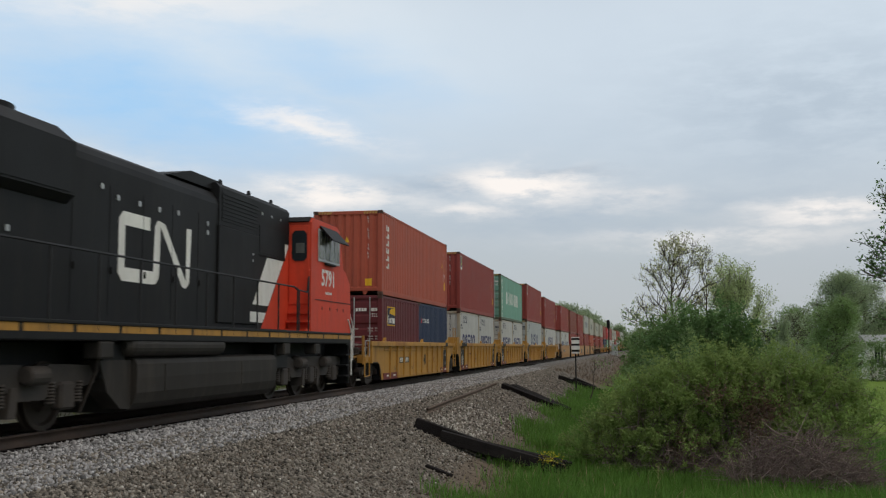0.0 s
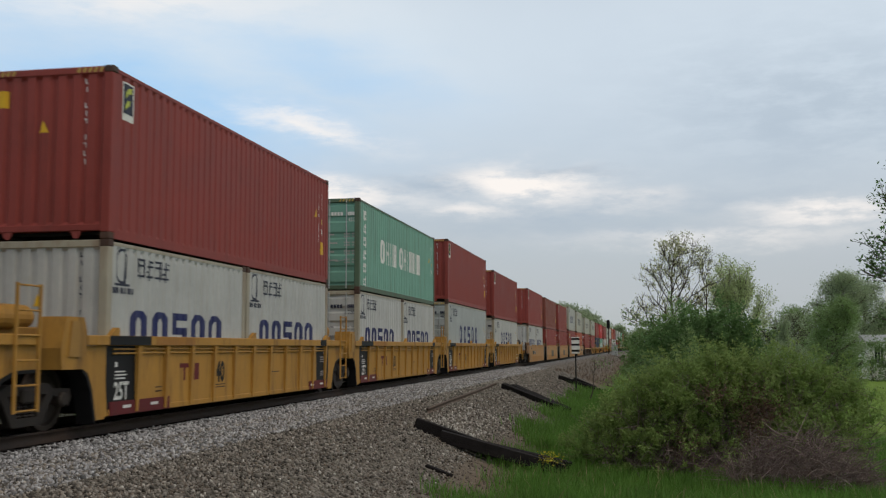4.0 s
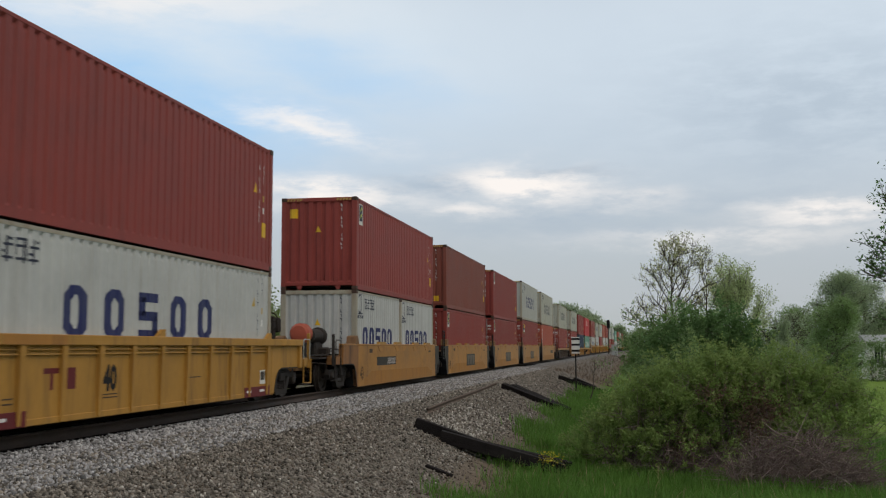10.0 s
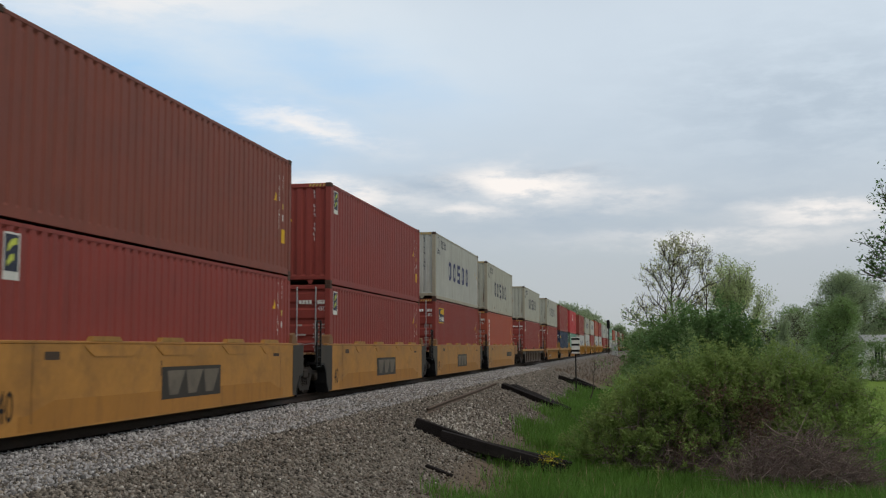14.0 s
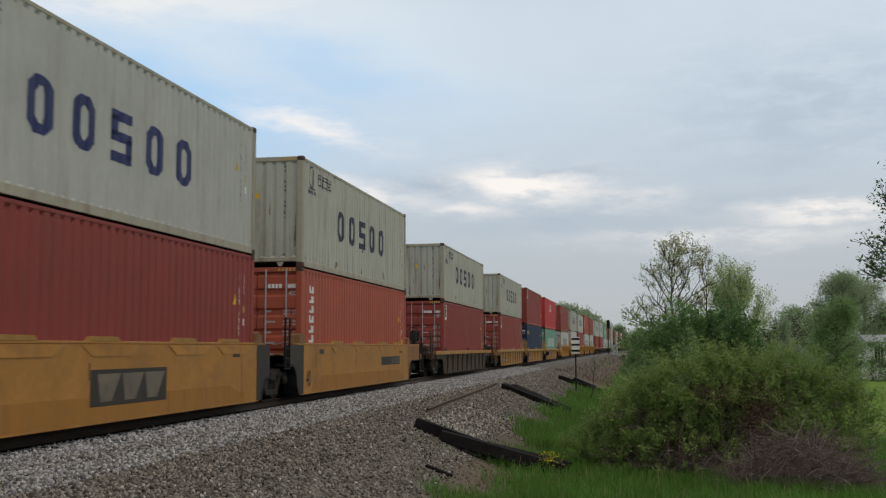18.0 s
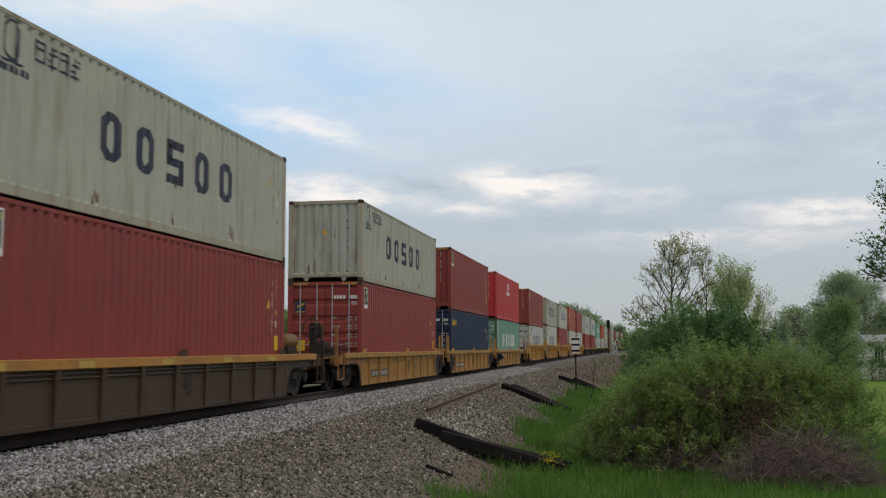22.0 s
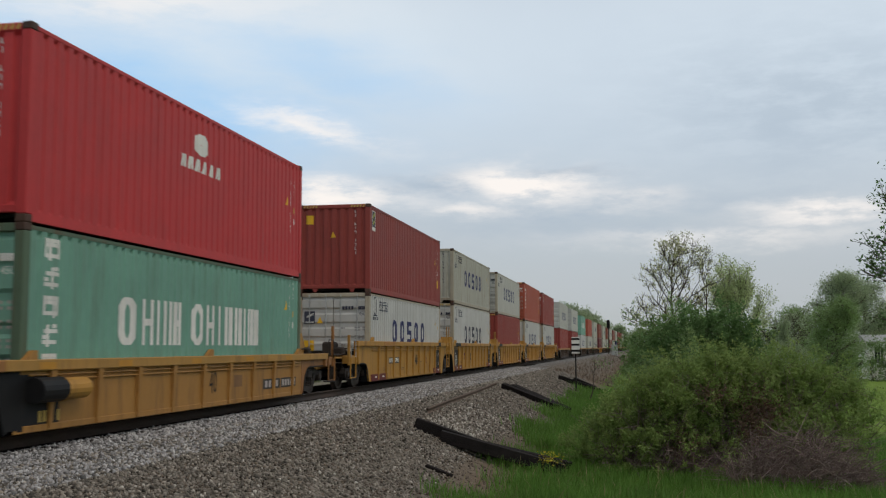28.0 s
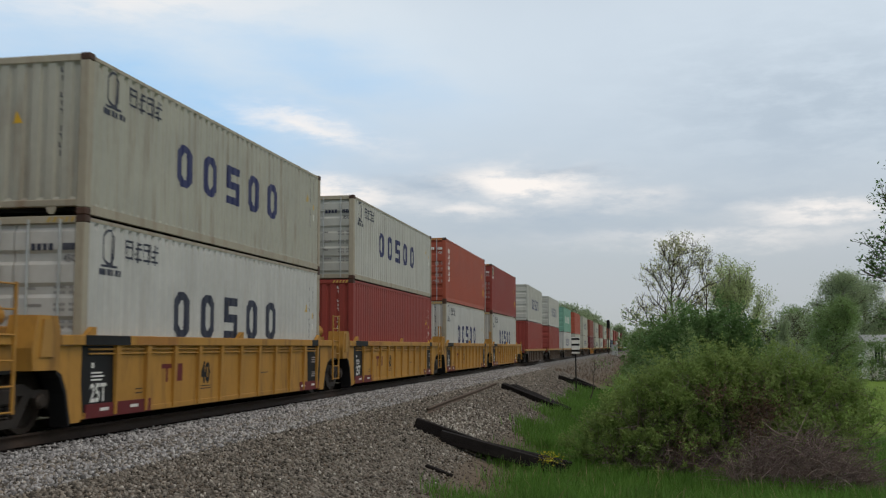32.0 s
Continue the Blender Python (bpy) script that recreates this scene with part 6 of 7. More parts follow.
def coupled_end(ob, kind_name, e, h, side_x, top, low, body, chord, grubby, meet, far):
    """The outer end of a car: sides cut away over the truck, deck, steps, posts, brake gear and coupler."""
    smooth = kind_name == "smooth"
    ext = 2.0 if body is M_BROWNCAR else (1.80 if e > 0 or kind_name == "low" else 1.45)
    za, zd = 0.77, 0.96
    skin = M_ENDRUST if grubby is M_RUSTYEL else body
    out = side_x + (0.0 if smooth else 0.03)
    thick = 0.05 if smooth else 0.16

    def at_y(a, b):
        return span(e * a, e * b)

    put("centre_sill", cached(("outer_centre_sill", kind_name, e, round(meet, 2)), lambda: boxes((-0.36, 0.36, *at_y(h - 0.1, h + meet - 0.66), zd - 0.36, zd - 0.003), bevel=0.02), grubby), ob)
    put("end_platform", cached(("outer_platform", kind_name, ext, e), lambda: boxes((-side_x + 0.10, side_x - 0.10, *at_y(h + 0.03, h + ext - 0.02), zd, zd + 0.05), bevel=0.01), grubby), ob)
    put("end_deck", cached(("end_deck", kind_name, ext, e), lambda: boxes((-0.98, 0.98, *at_y(h + ext, h + 2.72), zd - 0.04, zd + 0.012), bevel=0.01), M_STEEL if smooth else grubby), ob)
    for s in (-1, 1):
        face = span(s * (side_x - 0.10), s * (side_x + 0.004 if smooth else side_x - 0.054))
        arch = [(e * (h + a), b) for a, b in ((ext, za), (0.50, za), (0.28, za - 0.05), (0.13, za - 0.17), (0.05, za - 0.34), (-0.03, low + 0.02), (-0.20, low + 0.02))]
        put("end_panel", cached(("end_panel", kind_name, ext, e, s), lambda: prism(bmesh.new(), [(e * (h - 0.20), top - thick - 0.002), (e * (h + ext), top - thick - 0.002)] + arch, "x", *face), skin), ob)
        put("arch_lip", cached(("arch_lip", kind_name, ext, e, s), lambda: prism(bmesh.new(), arch[:-1] + [(y - e * 0.03, z - 0.03) for y, z in arch[-2:0:-1]] + [(arch[0][0], za - 0.03)], "x", *span(s * (side_x - 0.32), s * (side_x - 0.045 if not smooth else side_x + 0.01))), M_BLACK), ob, "black lip over the wheels")
        put("chord_extension", cached(("chord_extension", kind_name, ext, e, s), lambda: boxes((*span(s * (side_x - 0.12), s * out), *at_y(h + 0.252, h + ext + 0.06), top - thick, top), bevel=0.012), chord), ob)
        put("end_post", cached(("end_post", kind_name, ext, e, s), lambda: boxes((*span(s * (side_x - 0.14), s * (out - 0.006)), *at_y(h + ext - 0.14, h + ext + 0.004), za - 0.03, top - thick - 0.004), bevel=0.012), skin), ob)
        if far:
            continue
        put("end_beam", cached(("end_beam", kind_name, ext, e, s), lambda: boxes((*span(s * 0.98, s * (side_x - 0.03)), *at_y(h + ext + 0.008, h + ext + 0.62), za - 0.01, zd + 0.03), bevel=0.015), skin), ob)
        iron = M_STEEL if smooth else skin
        xs = s * (side_x - 0.01)
        y0, y1 = h + ext + 0.22, h + ext + 0.80
        put("hanging_step", cached(("hanging_step", kind_name, ext, e, s), lambda: rod(bmesh.new(), [(xs, e * y0, zd), (xs, e * y0, 0.36), (xs, e * y1, 0.34), (xs, e * y1, zd)], 0.024), iron), ob)
        put("step_tread", cached(("step_tread", ext, e, s), lambda: boxes((*span(s * (side_x - 0.16), s * side_x), *at_y(y0, y1), 0.30, 0.33)), M_STEEL), ob)
        put("corner_stanchion", cached(("corner_stanchion", kind_name, ext, e, s), lambda: boxes((*span(s * (side_x - 0.10), s * (side_x - 0.03)), *at_y(y1 - 0.05, y1 + 0.04), za - 0.05, 1.62 if kind_name != "low" else 1.85), bevel=0.008), iron), ob)
        put("grab_iron", cached(("corner_grab_iron", kind_name, ext, e, s), lambda: rod(bmesh.new(), [(xs, e * y0, zd), (xs, e * y0, 1.40), (xs, e * (y0 + 0.04), 1.46), (xs, e * (y1 - 0.12), 1.46), (xs, e * (y1 - 0.08), 1.40), (xs, e * (y1 - 0.08), zd)], 0.014), M_GALV if kind_name == "ribbed" else M_STEEL), ob)
    yc = e * (h + meet - 0.70)
    put("coupler", cached(("coupler", e), lambda: prism(bmesh.new(), [(-0.10, 0.0), (0.10, 0.0), (0.10, e * 0.42), (0.18, e * 0.5), (0.18, e * 0.72), (-0.02, e * 0.76), (-0.18, e * 0.6), (-0.10, e * 0.42)], "z", 0.74, 0.96), M_STEEL), ob, at=Matrix.Translation((0, yc, 0)))
    if far:
        return
    if smooth:
        stack_guides(ob, e, h, top, grubby)
    put("brake_hose", cached(("brake_hose", e), lambda: rod(bmesh.new(), [(0.25, 0, 0.7), (0.27, e * 0.15, 0.45), (0.25, e * 0.4, 0.3), (0.2, e * 0.6, 0.35)], 0.028, 8), M_RUBBER), ob, at=Matrix.Translation((0, yc, 0)))
    put("uncoupling_lever", cached(("uncoupling_lever", e), lambda: rod(bmesh.new(), [(0.1, e * (h + 2.85), 0.92), (0.5, e * (h + 2.8), 0.85), (1.15, e * (h + 2.70), 0.8), (1.2, e * (h + 2.70), 0.55)], 0.014, 5), M_STEEL), ob)
    put("air_pipe", cached(("air_pipe", kind_name, ext, e), lambda: rod(bmesh.new(), [(1.08, e * (h + ext - 0.5), top - 0.2), (1.1, e * (h + ext - 0.02), top - 0.2), (1.12, e * (h + ext + 0.2), top - 0.26), (1.12, e * (h + ext + 0.42), zd + 0.06)], 0.026), M_GALV), ob)
    bx, yb, zb = (0.30, h + 1.35, zd + 0.80) if e > 0 else ((0.30, h + 1.85, zd + 0.86) if kind_name == "low" else (-0.55, h + 2.45, zd + 1.02))
    put("brake_wheel", cached(("brake_wheel", e), lambda: rod(rod(rod(rod(bmesh.new(), [(0.27 * math.cos(k * 0.3307), 0, 0.27 * math.sin(k * 0.3307)) for k in range(20)], 0.02), [(-0.26, 0, 0), (0.26, 0, 0)], 0.014), [(0, 0, -0.26), (0, 0, 0.26)], 0.014), [(0, -0.08, 0), (0, 0.08, 0)], 0.05, 8), M_RUSTYEL if e > 0 and not smooth else M_STEEL), ob, "rusty spoked brake wheel", at=Matrix.Translation((bx, e * (yb + 0.16), zb)))
    put("brake_stand", cached(("brake_stand", e, yb), lambda: boxes((-0.10, 0.10, *at_y(yb - 0.14, yb + 0.10), zd + 0.014, zb + 0.16), bevel=0.03), M_STEEL), ob, at=Matrix.Translation((bx, 0, 0)))
    put("brake_gearbox", cached(("brake_gearbox", e, yb), lambda: boxes((-0.2, 0.2, *at_y(yb - 0.32, yb - 0.15), zb - 0.3, zb + 0.12), bevel=0.04), M_STEEL), ob, at=Matrix.Translation((bx, 0, 0)))
    put("valve_block", cached(("valve_block", e), lambda: boxes((0.30, 0.62, *at_y(h + 1.25, h + 1.95), zd + 0.054, zd + 0.46), (0.36, 0.9, *at_y(h + 1.4, h + 1.7), zd + 0.054, zd + 0.3), bevel=0.05), M_STEEL), ob, "grimy brake valve casting")
    for k in range(3):
        put("brake_line", cached(("brake_line", e, k), lambda: rod(bmesh.new(), [(0.45 + 0.2 * k, e * (h + 0.2), zd + 0.12 + 0.05 * k), (0.5 + 0.18 * k, e * (h + 1.3), zd + 0.14 + 0.06 * k), (0.62 + 0.15 * k, e * (h + 1.7), zd + 0.1), (0.62 + 0.15 * k, e * (h + 2.5), zd + 0.05)], 0.022, 5), M_STEEL), ob)
    if smooth and e < 0:
        put("brake_drum", cached("brake_drum", lambda: lathe(bmesh.new(), [(-0.24, 0.08), (-0.22, 0.22), (-0.13, 0.29), (0.17, 0.29), (0.23, 0.22), (0.25, 0.08)], "y", 20), M_BRICK), ob, "red rounded brake drum", at=Matrix.Translation((0.38, e * (h + 2.55), 1.64)))
        put("drum_cradle", cached("drum_cradle", lambda: boxes((-0.2, 0.2, -0.16, 0.16, -0.66, -0.25), bevel=0.02), M_STEEL), ob, at=Matrix.Translation((0.38, e * (h + 2.55), 1.64)))
        put("brake_motor", cached("brake_motor", lambda: lathe(bmesh.new(), [(-0.55, 0.1), (-0.5, 0.2), (0.3, 0.2), (0.34, 0.26), (0.5, 0.26), (0.55, 0.12)], "y", 14, (0.5, e * (h + 1.75), 1.58)), M_STEEL), ob, "grimy brake cylinder")
    if smooth and e > 0:
        put("brake_housing", cached("rear_brake_housing", lambda: prism(bmesh.new(), [(e * (h + 0.35), zd + 0.054), (e * (h + 1.2), zd + 0.054), (e * (h + 1.2), 1.72), (e * (h + 0.95), 1.92), (e * (h + 0.45), 1.86), (e * (h + 0.35), 1.6)], "x", -0.45, 0.25), M_BROWNCAR), ob, "rusty brake housing")
        put("brake_drum", cached("rear_brake_drum", lambda: lathe(bmesh.new(), [(-0.24, 0.08), (-0.22, 0.2), (-0.13, 0.25), (0.17, 0.25), (0.23, 0.2), (0.25, 0.08)], "y", 20), M_ENDRUST), ob, "rusty rounded brake drum", at=Matrix.Translation((0.62, e * (h + 0.55), 1.5)))
        put("drum_cradle", cached("rear_drum_cradle", lambda: boxes((-0.2, 0.2, -0.16, 0.16, -0.49, -0.2), bevel=0.02), M_STEEL), ob, at=Matrix.Translation((0.62, e * (h + 0.55), 1.5)))
    if kind_name == "low" and e > 0:
        if body is M_BROWNCAR:
            put("air_reservoir", cached("end_air_reservoir", lambda: lathe(bmesh.new(), [(-0.5, 0.08), (-0.46, 0.16), (-0.4, 0.19), (0.4, 0.19), (0.46, 0.16), (0.5, 0.08)], "y", 18), M_RUSTYEL), ob, "dull rounded air tank", at=Matrix.Translation((0.78, e * (h + 1.2), zd + 0.46)))
            put("tank_saddle", cached("tank_saddle", lambda: boxes((-0.18, 0.18, -0.35, 0.35, 0.0, 0.26), bevel=0.02), M_STEEL), ob, at=Matrix.Translation((0.78, e * (h + 1.2), zd + 0.054)))
        else:
            put("brake_housing", cached("brake_housing", lambda: prism(bmesh.new(), [(-0.4, 0), (0.45, 0), (0.45, 0.2), (0.12, 0.62), (-0.08, 0.62), (-0.35, 0.3)], "x", -0.16, 0.16), M_DIRTYEL), ob, "ochre brake housing", at=Matrix.Translation((0.62, e * (h + 1.1), zd + 0.054)))


def well_car(kind_name, body, u, first, last, label, length=12.19, spin=True, trim=None, far=False, number="word", meet=(3.38, 3.38)):
    """One unit of a double-stack well car; first and last: its ends carry couplers, or share a truck with the next unit."""
    ob = tagged(new("well_car"), label, "railcar", "well cars of the train")
    top, low = SILL[kind_name]
    h = length / 2 + 0.22
    tr = trim or body
    side_x = 1.30
    grubby = M_DIRTYEL if body is M_YELLOW else (M_RUSTYEL if body in (M_OCHRE, M_LOWYEL) else body)
    smooth = kind_name == "smooth"
    for s in (-1, 1):
        if smooth:
            def sheet():
                return prism(bmesh.new(), [(-h + 0.1, top - 0.05), (h - 0.1, top - 0.05), (h + 0.05, top - 0.3), (h - 0.05, low), (-h + 0.05, low), (-h - 0.05, top - 0.3)], "x", *span(s * (side_x - 0.03), s * side_x))
        else:
            def sheet():
                return prism(bmesh.new(), [(-h - 0.03, top - 0.1), (h + 0.03, top - 0.1), (h - 0.1, low), (-h + 0.1, low)], "x", *span(s * (side_x - 0.075), s * (side_x - 0.06)))
        put("side_sheet", cached(("side_sheet", kind_name, length, s), sheet, body), ob)
        out = side_x + (0.0 if smooth else 0.03)
        put("top_chord", cached(("top_chord", kind_name, length, s), lambda: boxes((*span(s * (side_x - 0.12), s * out), -h - 0.25, h + 0.25, top - (0.05 if smooth else 0.16), top), bevel=0.012), tr if trim or kind_name != "low" else M_DIRTYEL), ob)
        put("bottom_chord", cached(("bottom_chord", kind_name, length, s), lambda: boxes((*span(s * (side_x - 0.2), s * (side_x - 0.045)), -h + 0.3, h - 0.3, low, low + 0.10), bevel=0.01), body), ob)
        if not smooth:
            n = 11 if kind_name == "ribbed" else 9
            if not (far and s < 0):
                for q in range(n):
                    yy = (-h + 1.25 + 1.08 * q) if kind_name == "ribbed" else -h + 0.95 + (2 * h - 1.9) * q / (n - 1)
                    put("rib", cached(("rib", kind_name, s), lambda: rib_mesh(s, side_x, top, low), body), ob, at=Matrix.Translation((0, yy, 0)))
        if far:
            continue
        if not smooth:
            for drop in (0.22, 0.29):
                put("brake_pipe", cached(("brake_pipe", kind_name, s, drop), lambda: rod(bmesh.new(), [(s * (side_x - 0.035), -h + 0.4, top - drop), (s * (side_x - 0.035), h - 0.4, top - drop)], 0.017), body), ob)
        if s > 0:
            for yy in ((-5.95, 0.25, 5.75) if not smooth else (-3.0, -0.6, 2.4, 4.6)):
                if smooth:
                    put("stacking_tab", cached("stacking_tab", lambda: prism(bmesh.new(), [(-0.5, 0), (0.5, 0), (0.40, 0.075), (-0.42, 0.075)], "x", side_x - 0.10, side_x), M_DIRTYEL), ob, at=Matrix.Translation((0, yy, top)))
                    put("pocket_plate", cached("pocket_plate", lambda: prism(bmesh.new(), [(-0.95, -0.012), (0.95, -0.012), (0.62, -0.19), (-0.62, -0.19)], "x", side_x + 0.0005, side_x + 0.012), body), ob, at=Matrix.Translation((0, yy + 0.2, top - 0.05)))
                else:
                    put("load_guide", cached(("load_guide", kind_name), lambda: prism(bmesh.new(), [(-0.15, 0), (0.15, 0), (0.15, 0.13), (0.05, 0.13)], "x", side_x - 0.07, side_x + 0.01), body), ob, at=Matrix.Translation((0, yy, top)))
    put("well_floor", cached(("well_floor", kind_name, length), lambda: boxes((-side_x + 0.13, side_x - 0.13, -h + 0.32, h - 0.32, low + 0.03, 0.36)), M_STEEL), ob)
    z1 = top - 0.30
    for e, end in ((-1, first), (1, last)):
        if end:
            coupled_end(ob, kind_name, e, h, side_x, top, low, body, tr if trim or kind_name != "low" else M_DIRTYEL, grubby, meet[e > 0], far)
        else:
            shared_end(ob, kind_name, e, h, side_x, top, low, z1, body, grubby, far)
        put("bulkhead", cached(("bulkhead", kind_name, length, e), lambda: prism(bmesh.new(), [(e * (h - 0.28), low + 0.05), (e * (h - 0.06), z1 - 0.02), (e * (h + 0.02), z1 - 0.01), (e * (h - 0.2), low + 0.05)], "x", -side_x + 0.11, side_x - 0.11), M_BLACK), ob)
    if first:
        truck(ob, -h - 0.95, spin=spin)
    truck(ob, (h + 0.95) if last else (h + 1.43), 0.457 if last else 0.48, spin=spin)
    if not far:
        car_marks(ob, kind_name, side_x, first, last, number, length / 2)
    couple(ob, u)
    return ob


# ---- the train ----
FLOOR = 0.43
HC, STD = 2.896, 2.591
L40, L20 = 12.192, 6.058


def load(u, stack):
    """Set containers on one another in the well at u: each row is a height and a list of boxes."""
    z = FLOOR
    for height, row in stack:
        for off, length, mat, label, kw in row:
            c = container(length, height, mat, label, **kw)
            couple(c, u + off, z)
        z += height
    return z


def one(mat, label, **kw):
    return [(0.0, L40, mat, label, kw)]


def two(m1, l1, m2, l2, **kw):
    return [(-3.065, L20, m1, l1, kw), (3.065, L20, m2, l2, kw)]


RED40 = "oxide red corrugated steel forty-foot container, stacked on another"
RED40B = "oxide red corrugated steel forty-foot container sitting in the well car"
GREY40 = "light grey corrugated container with dark blue lettering shapes, stacked on another"
GREY40B = "light grey corrugated container with blue lettering shapes in the well car"
GREY20 = "light grey twenty-foot container with blue lettering shapes in the well car"
GREEN40 = "sea green corrugated container with white lettering shapes"

RIBBED_CAR = "yellow ribbed double-stack well car with black and red end panels"
SMOOTH_CAR = "faded yellow smooth-sided double-stack well car"
BROWN_CAR = "grimy brown well car with a yellowed top chord"
LOW_CAR = "yellow ribbed low-sided well car"
def build_train():
    mid = 6.096
    g20 = dict(marks="letters_short", frame_mat=M_CREAM)
    gl = dict(marks="letters", frame_mat=M_CREAM)
    gk = dict(marks="letters_dark", frame_mat=M_CREAM)
    gkd = dict(marks="letters_dark", frame_mat=M_CREAM, doors_near=True)
    gd = dict(marks="letters", frame_mat=M_CREAM, doors_near=True)
    fl, fd = dict(marks="badge"), dict(marks="badge", doors_near=True)
    pl, pd = dict(marks="plain"), dict(marks="plain", doors_near=True)
    green = dict(marks="bars", doors_near=True, frame_mat=M_GREENRUST)
    rows = [
        (-101.82, "ribbed", M_YELLOW, 1, 0, [(STD, [(-3.065, L20, M_MAROON, "maroon twenty-foot container with a dark badge and yellow beams", dict(marks="beam_badge", doors_near=True)), (3.065, L20, M_NAVY, "dark blue twenty-foot container with a small white mark", dict(marks="small_white"))]), (HC, one(M_BRICK, "brick red corrugated container with upright white block shapes", marks="column"))]),
        (-86.1, "ribbed", M_YELLOW, 0, 0, [(STD, two(M_WHITEGREY, GREY20, M_WHITEGREY, GREY20, **g20)), (HC, one(M_RED, RED40, **fl))]),
        (-70.6, "ribbed", M_YELLOW, 0, 0, [(STD, two(M_WHITEGREY, GREY20, M_WHITEGREY, GREY20, doors_near=True, **g20)), (HC, one(M_GREEN, GREEN40, **green))]),
        (-55.18, "ribbed", M_YELLOW, 0, 0, [(HC, one(M_BLUEGREY, GREY40B, **gd)), (HC, one(M_RED, RED40, **fl))]),
        (-39.7, "ribbed", M_YELLOW, 0, 1, [(STD, one(M_WHITEGREY, GREY40B, **gd)), (HC, one(M_RED, RED40, **fl))]),
        (-19.99, "smooth", M_OCHRE, 1, 0, [(STD, two(M_WHITEGREY, GREY20, M_WHITEGREY, GREY20, **g20)), (HC, one(M_RED, RED40, **fl))]),
        (-4.62, "smooth", M_OCHRE, 0, 0, [(STD, one(M_RED, RED40B, **fl)), (HC, one(M_BROWNRED, "brownish red corrugated forty-foot container, stacked on another", **pl))]),
        (10.98, "smooth", M_OCHRE, 0, 0, [(STD, one(M_RED, RED40B, **fd)), (HC, one(M_RED, RED40, **fl))]),
        (26.5, "smooth", M_OCHRE, 0, 0, [(HC, one(M_RED, "oxide red container with a dark badge and yellow beams", marks="beam_badge", doors_near=True)), (HC, one(M_GREY, GREY40, **gl))]),
        (42.05, "smooth", M_OCHRE, 0, 1, [(HC, one(M_BRICK, "brick red container with upright white block shapes in the well", marks="column", doors_near=True)), (HC, one(M_OLDGREY, "weathered yellowish grey container with rust streaks and dark block shapes", **gk))]),
        (62.0, "low", M_BROWNCAR, 1, 1, [(HC, one(M_RED, RED40B, **fd)), (STD, one(M_OLDGREY, "weathered yellowish grey container with rust streaks and dark block shapes", **gk))]),
        (81.44, "low", M_LOWYEL, 1, 0, [(HC, one(M_RED, RED40B, **fd)), (STD, one(M_OLDGREY, "weathered yellowish grey container with rust streaks and dark block shapes", **gk))]),
        (97.34, "low", M_LOWYEL, 0, 0, [(STD, one(M_NAVY, "dark blue forty-foot container with yellow block shapes", marks="yellow_word", doors_near=True)), (HC, one(M_RED, RED40, **fl))]),
        (113.15, "low", M_LOWYEL, 0, 1, [(STD, one(M_GREEN, GREEN40, **green)), (HC, one(M_SCARLET, "bright red corrugated container with a white round emblem", marks="round_emblem"))]),
        (132.3, "ribbed", M_YELLOW, 1, 0, [(STD, one(M_WHITEGREY, GREY40B, **gd)), (HC, one(M_RED, RED40, **fl))]),
        (147.87, "ribbed", M_YELLOW, 0, 0, [(HC, one(M_WHITEGREY, GREY40B, **gkd)), (STD, one(M_OLDGREY, "weathered grey container with rusty corner posts and blue block shapes", **gl))]),
        (163.47, "ribbed", M_YELLOW, 0, 0, [(HC, one(M_RED, RED40B, **pl)), (STD, one(M_GREY, GREY40, **gd))]),
        (179.0, "ribbed", M_YELLOW, 0, 0, [(HC, one(M_WHITEGREY, GREY40B, **gl)), (HC, one(M_BRICK, "brick red container with its doors to the front", marks="column", doors_near=True))]),
        (194.2, "ribbed", M_YELLOW, 0, 1, [(HC, one(M_WHITEGREY, GREY40B, **gl)), (HC, one(M_RED, RED40, **fd))]),
    ]
    names = {"ribbed": RIBBED_CAR, "smooth": SMOOTH_CAR, "low": LOW_CAR}
    spots = [r[0] for r in rows] + [214.48]
    for k, (u, kind_name, body, first, last, stack) in enumerate(rows):
        meet = ((u - spots[k - 1]) / 2 - 6.316 if k else 3.5, (spots[k + 1] - u) / 2 - 6.316)
        u += mid
        brown = body is M_BROWNCAR
        car = well_car(kind_name, body, u, first, last, BROWN_CAR if brown else names[kind_name], trim=M_OCHRE if brown else None, number="none" if brown else ("number" if first or last else "word"), meet=meet)
        if k == 13:
            put("brake_cylinder", cached("brake_cylinder", lambda: lathe(bmesh.new(), [(-0.75, 0.10), (-0.72, 0.16), (0.55, 0.16), (0.6, 0.1)], "y", 16, (1.36, -5.2, 0.66)), M_YELLOW), car)
            put("cylinder_cap", cached("cylinder_cap", lambda: lathe(bmesh.new(), [(-0.76, 0.165), (-0.76, 0.18), (-0.1, 0.18), (-0.1, 0.165)], "y", 16, (1.36, -5.2, 0.66)), M_BLACK), car, "black cap")
        load(u, stack)
    # the rear of the train, which stays far off
    # duller paints and brown cars imitate the haze over this distance
    tops = [M_GREY, M_GREY, M_GREEN, M_BRICK, M_OLDGREY, M_BROWNRED, M_OLDGREY, M_BROWNRED, M_OLDGREY, M_BROWNRED, M_OLDGREY, M_RED, M_BROWNRED, M_OLDGREY, M_MAROON]
    lows = [M_RED, M_RED, M_WHITEGREY, M_OLDGREY, M_OLDGREY, M_MAROON, M_OLDGREY, M_OLDGREY, M_BROWNRED, M_OLDGREY, M_NAVY, M_BROWNRED, M_OLDGREY, M_MAROON, M_OLDGREY]
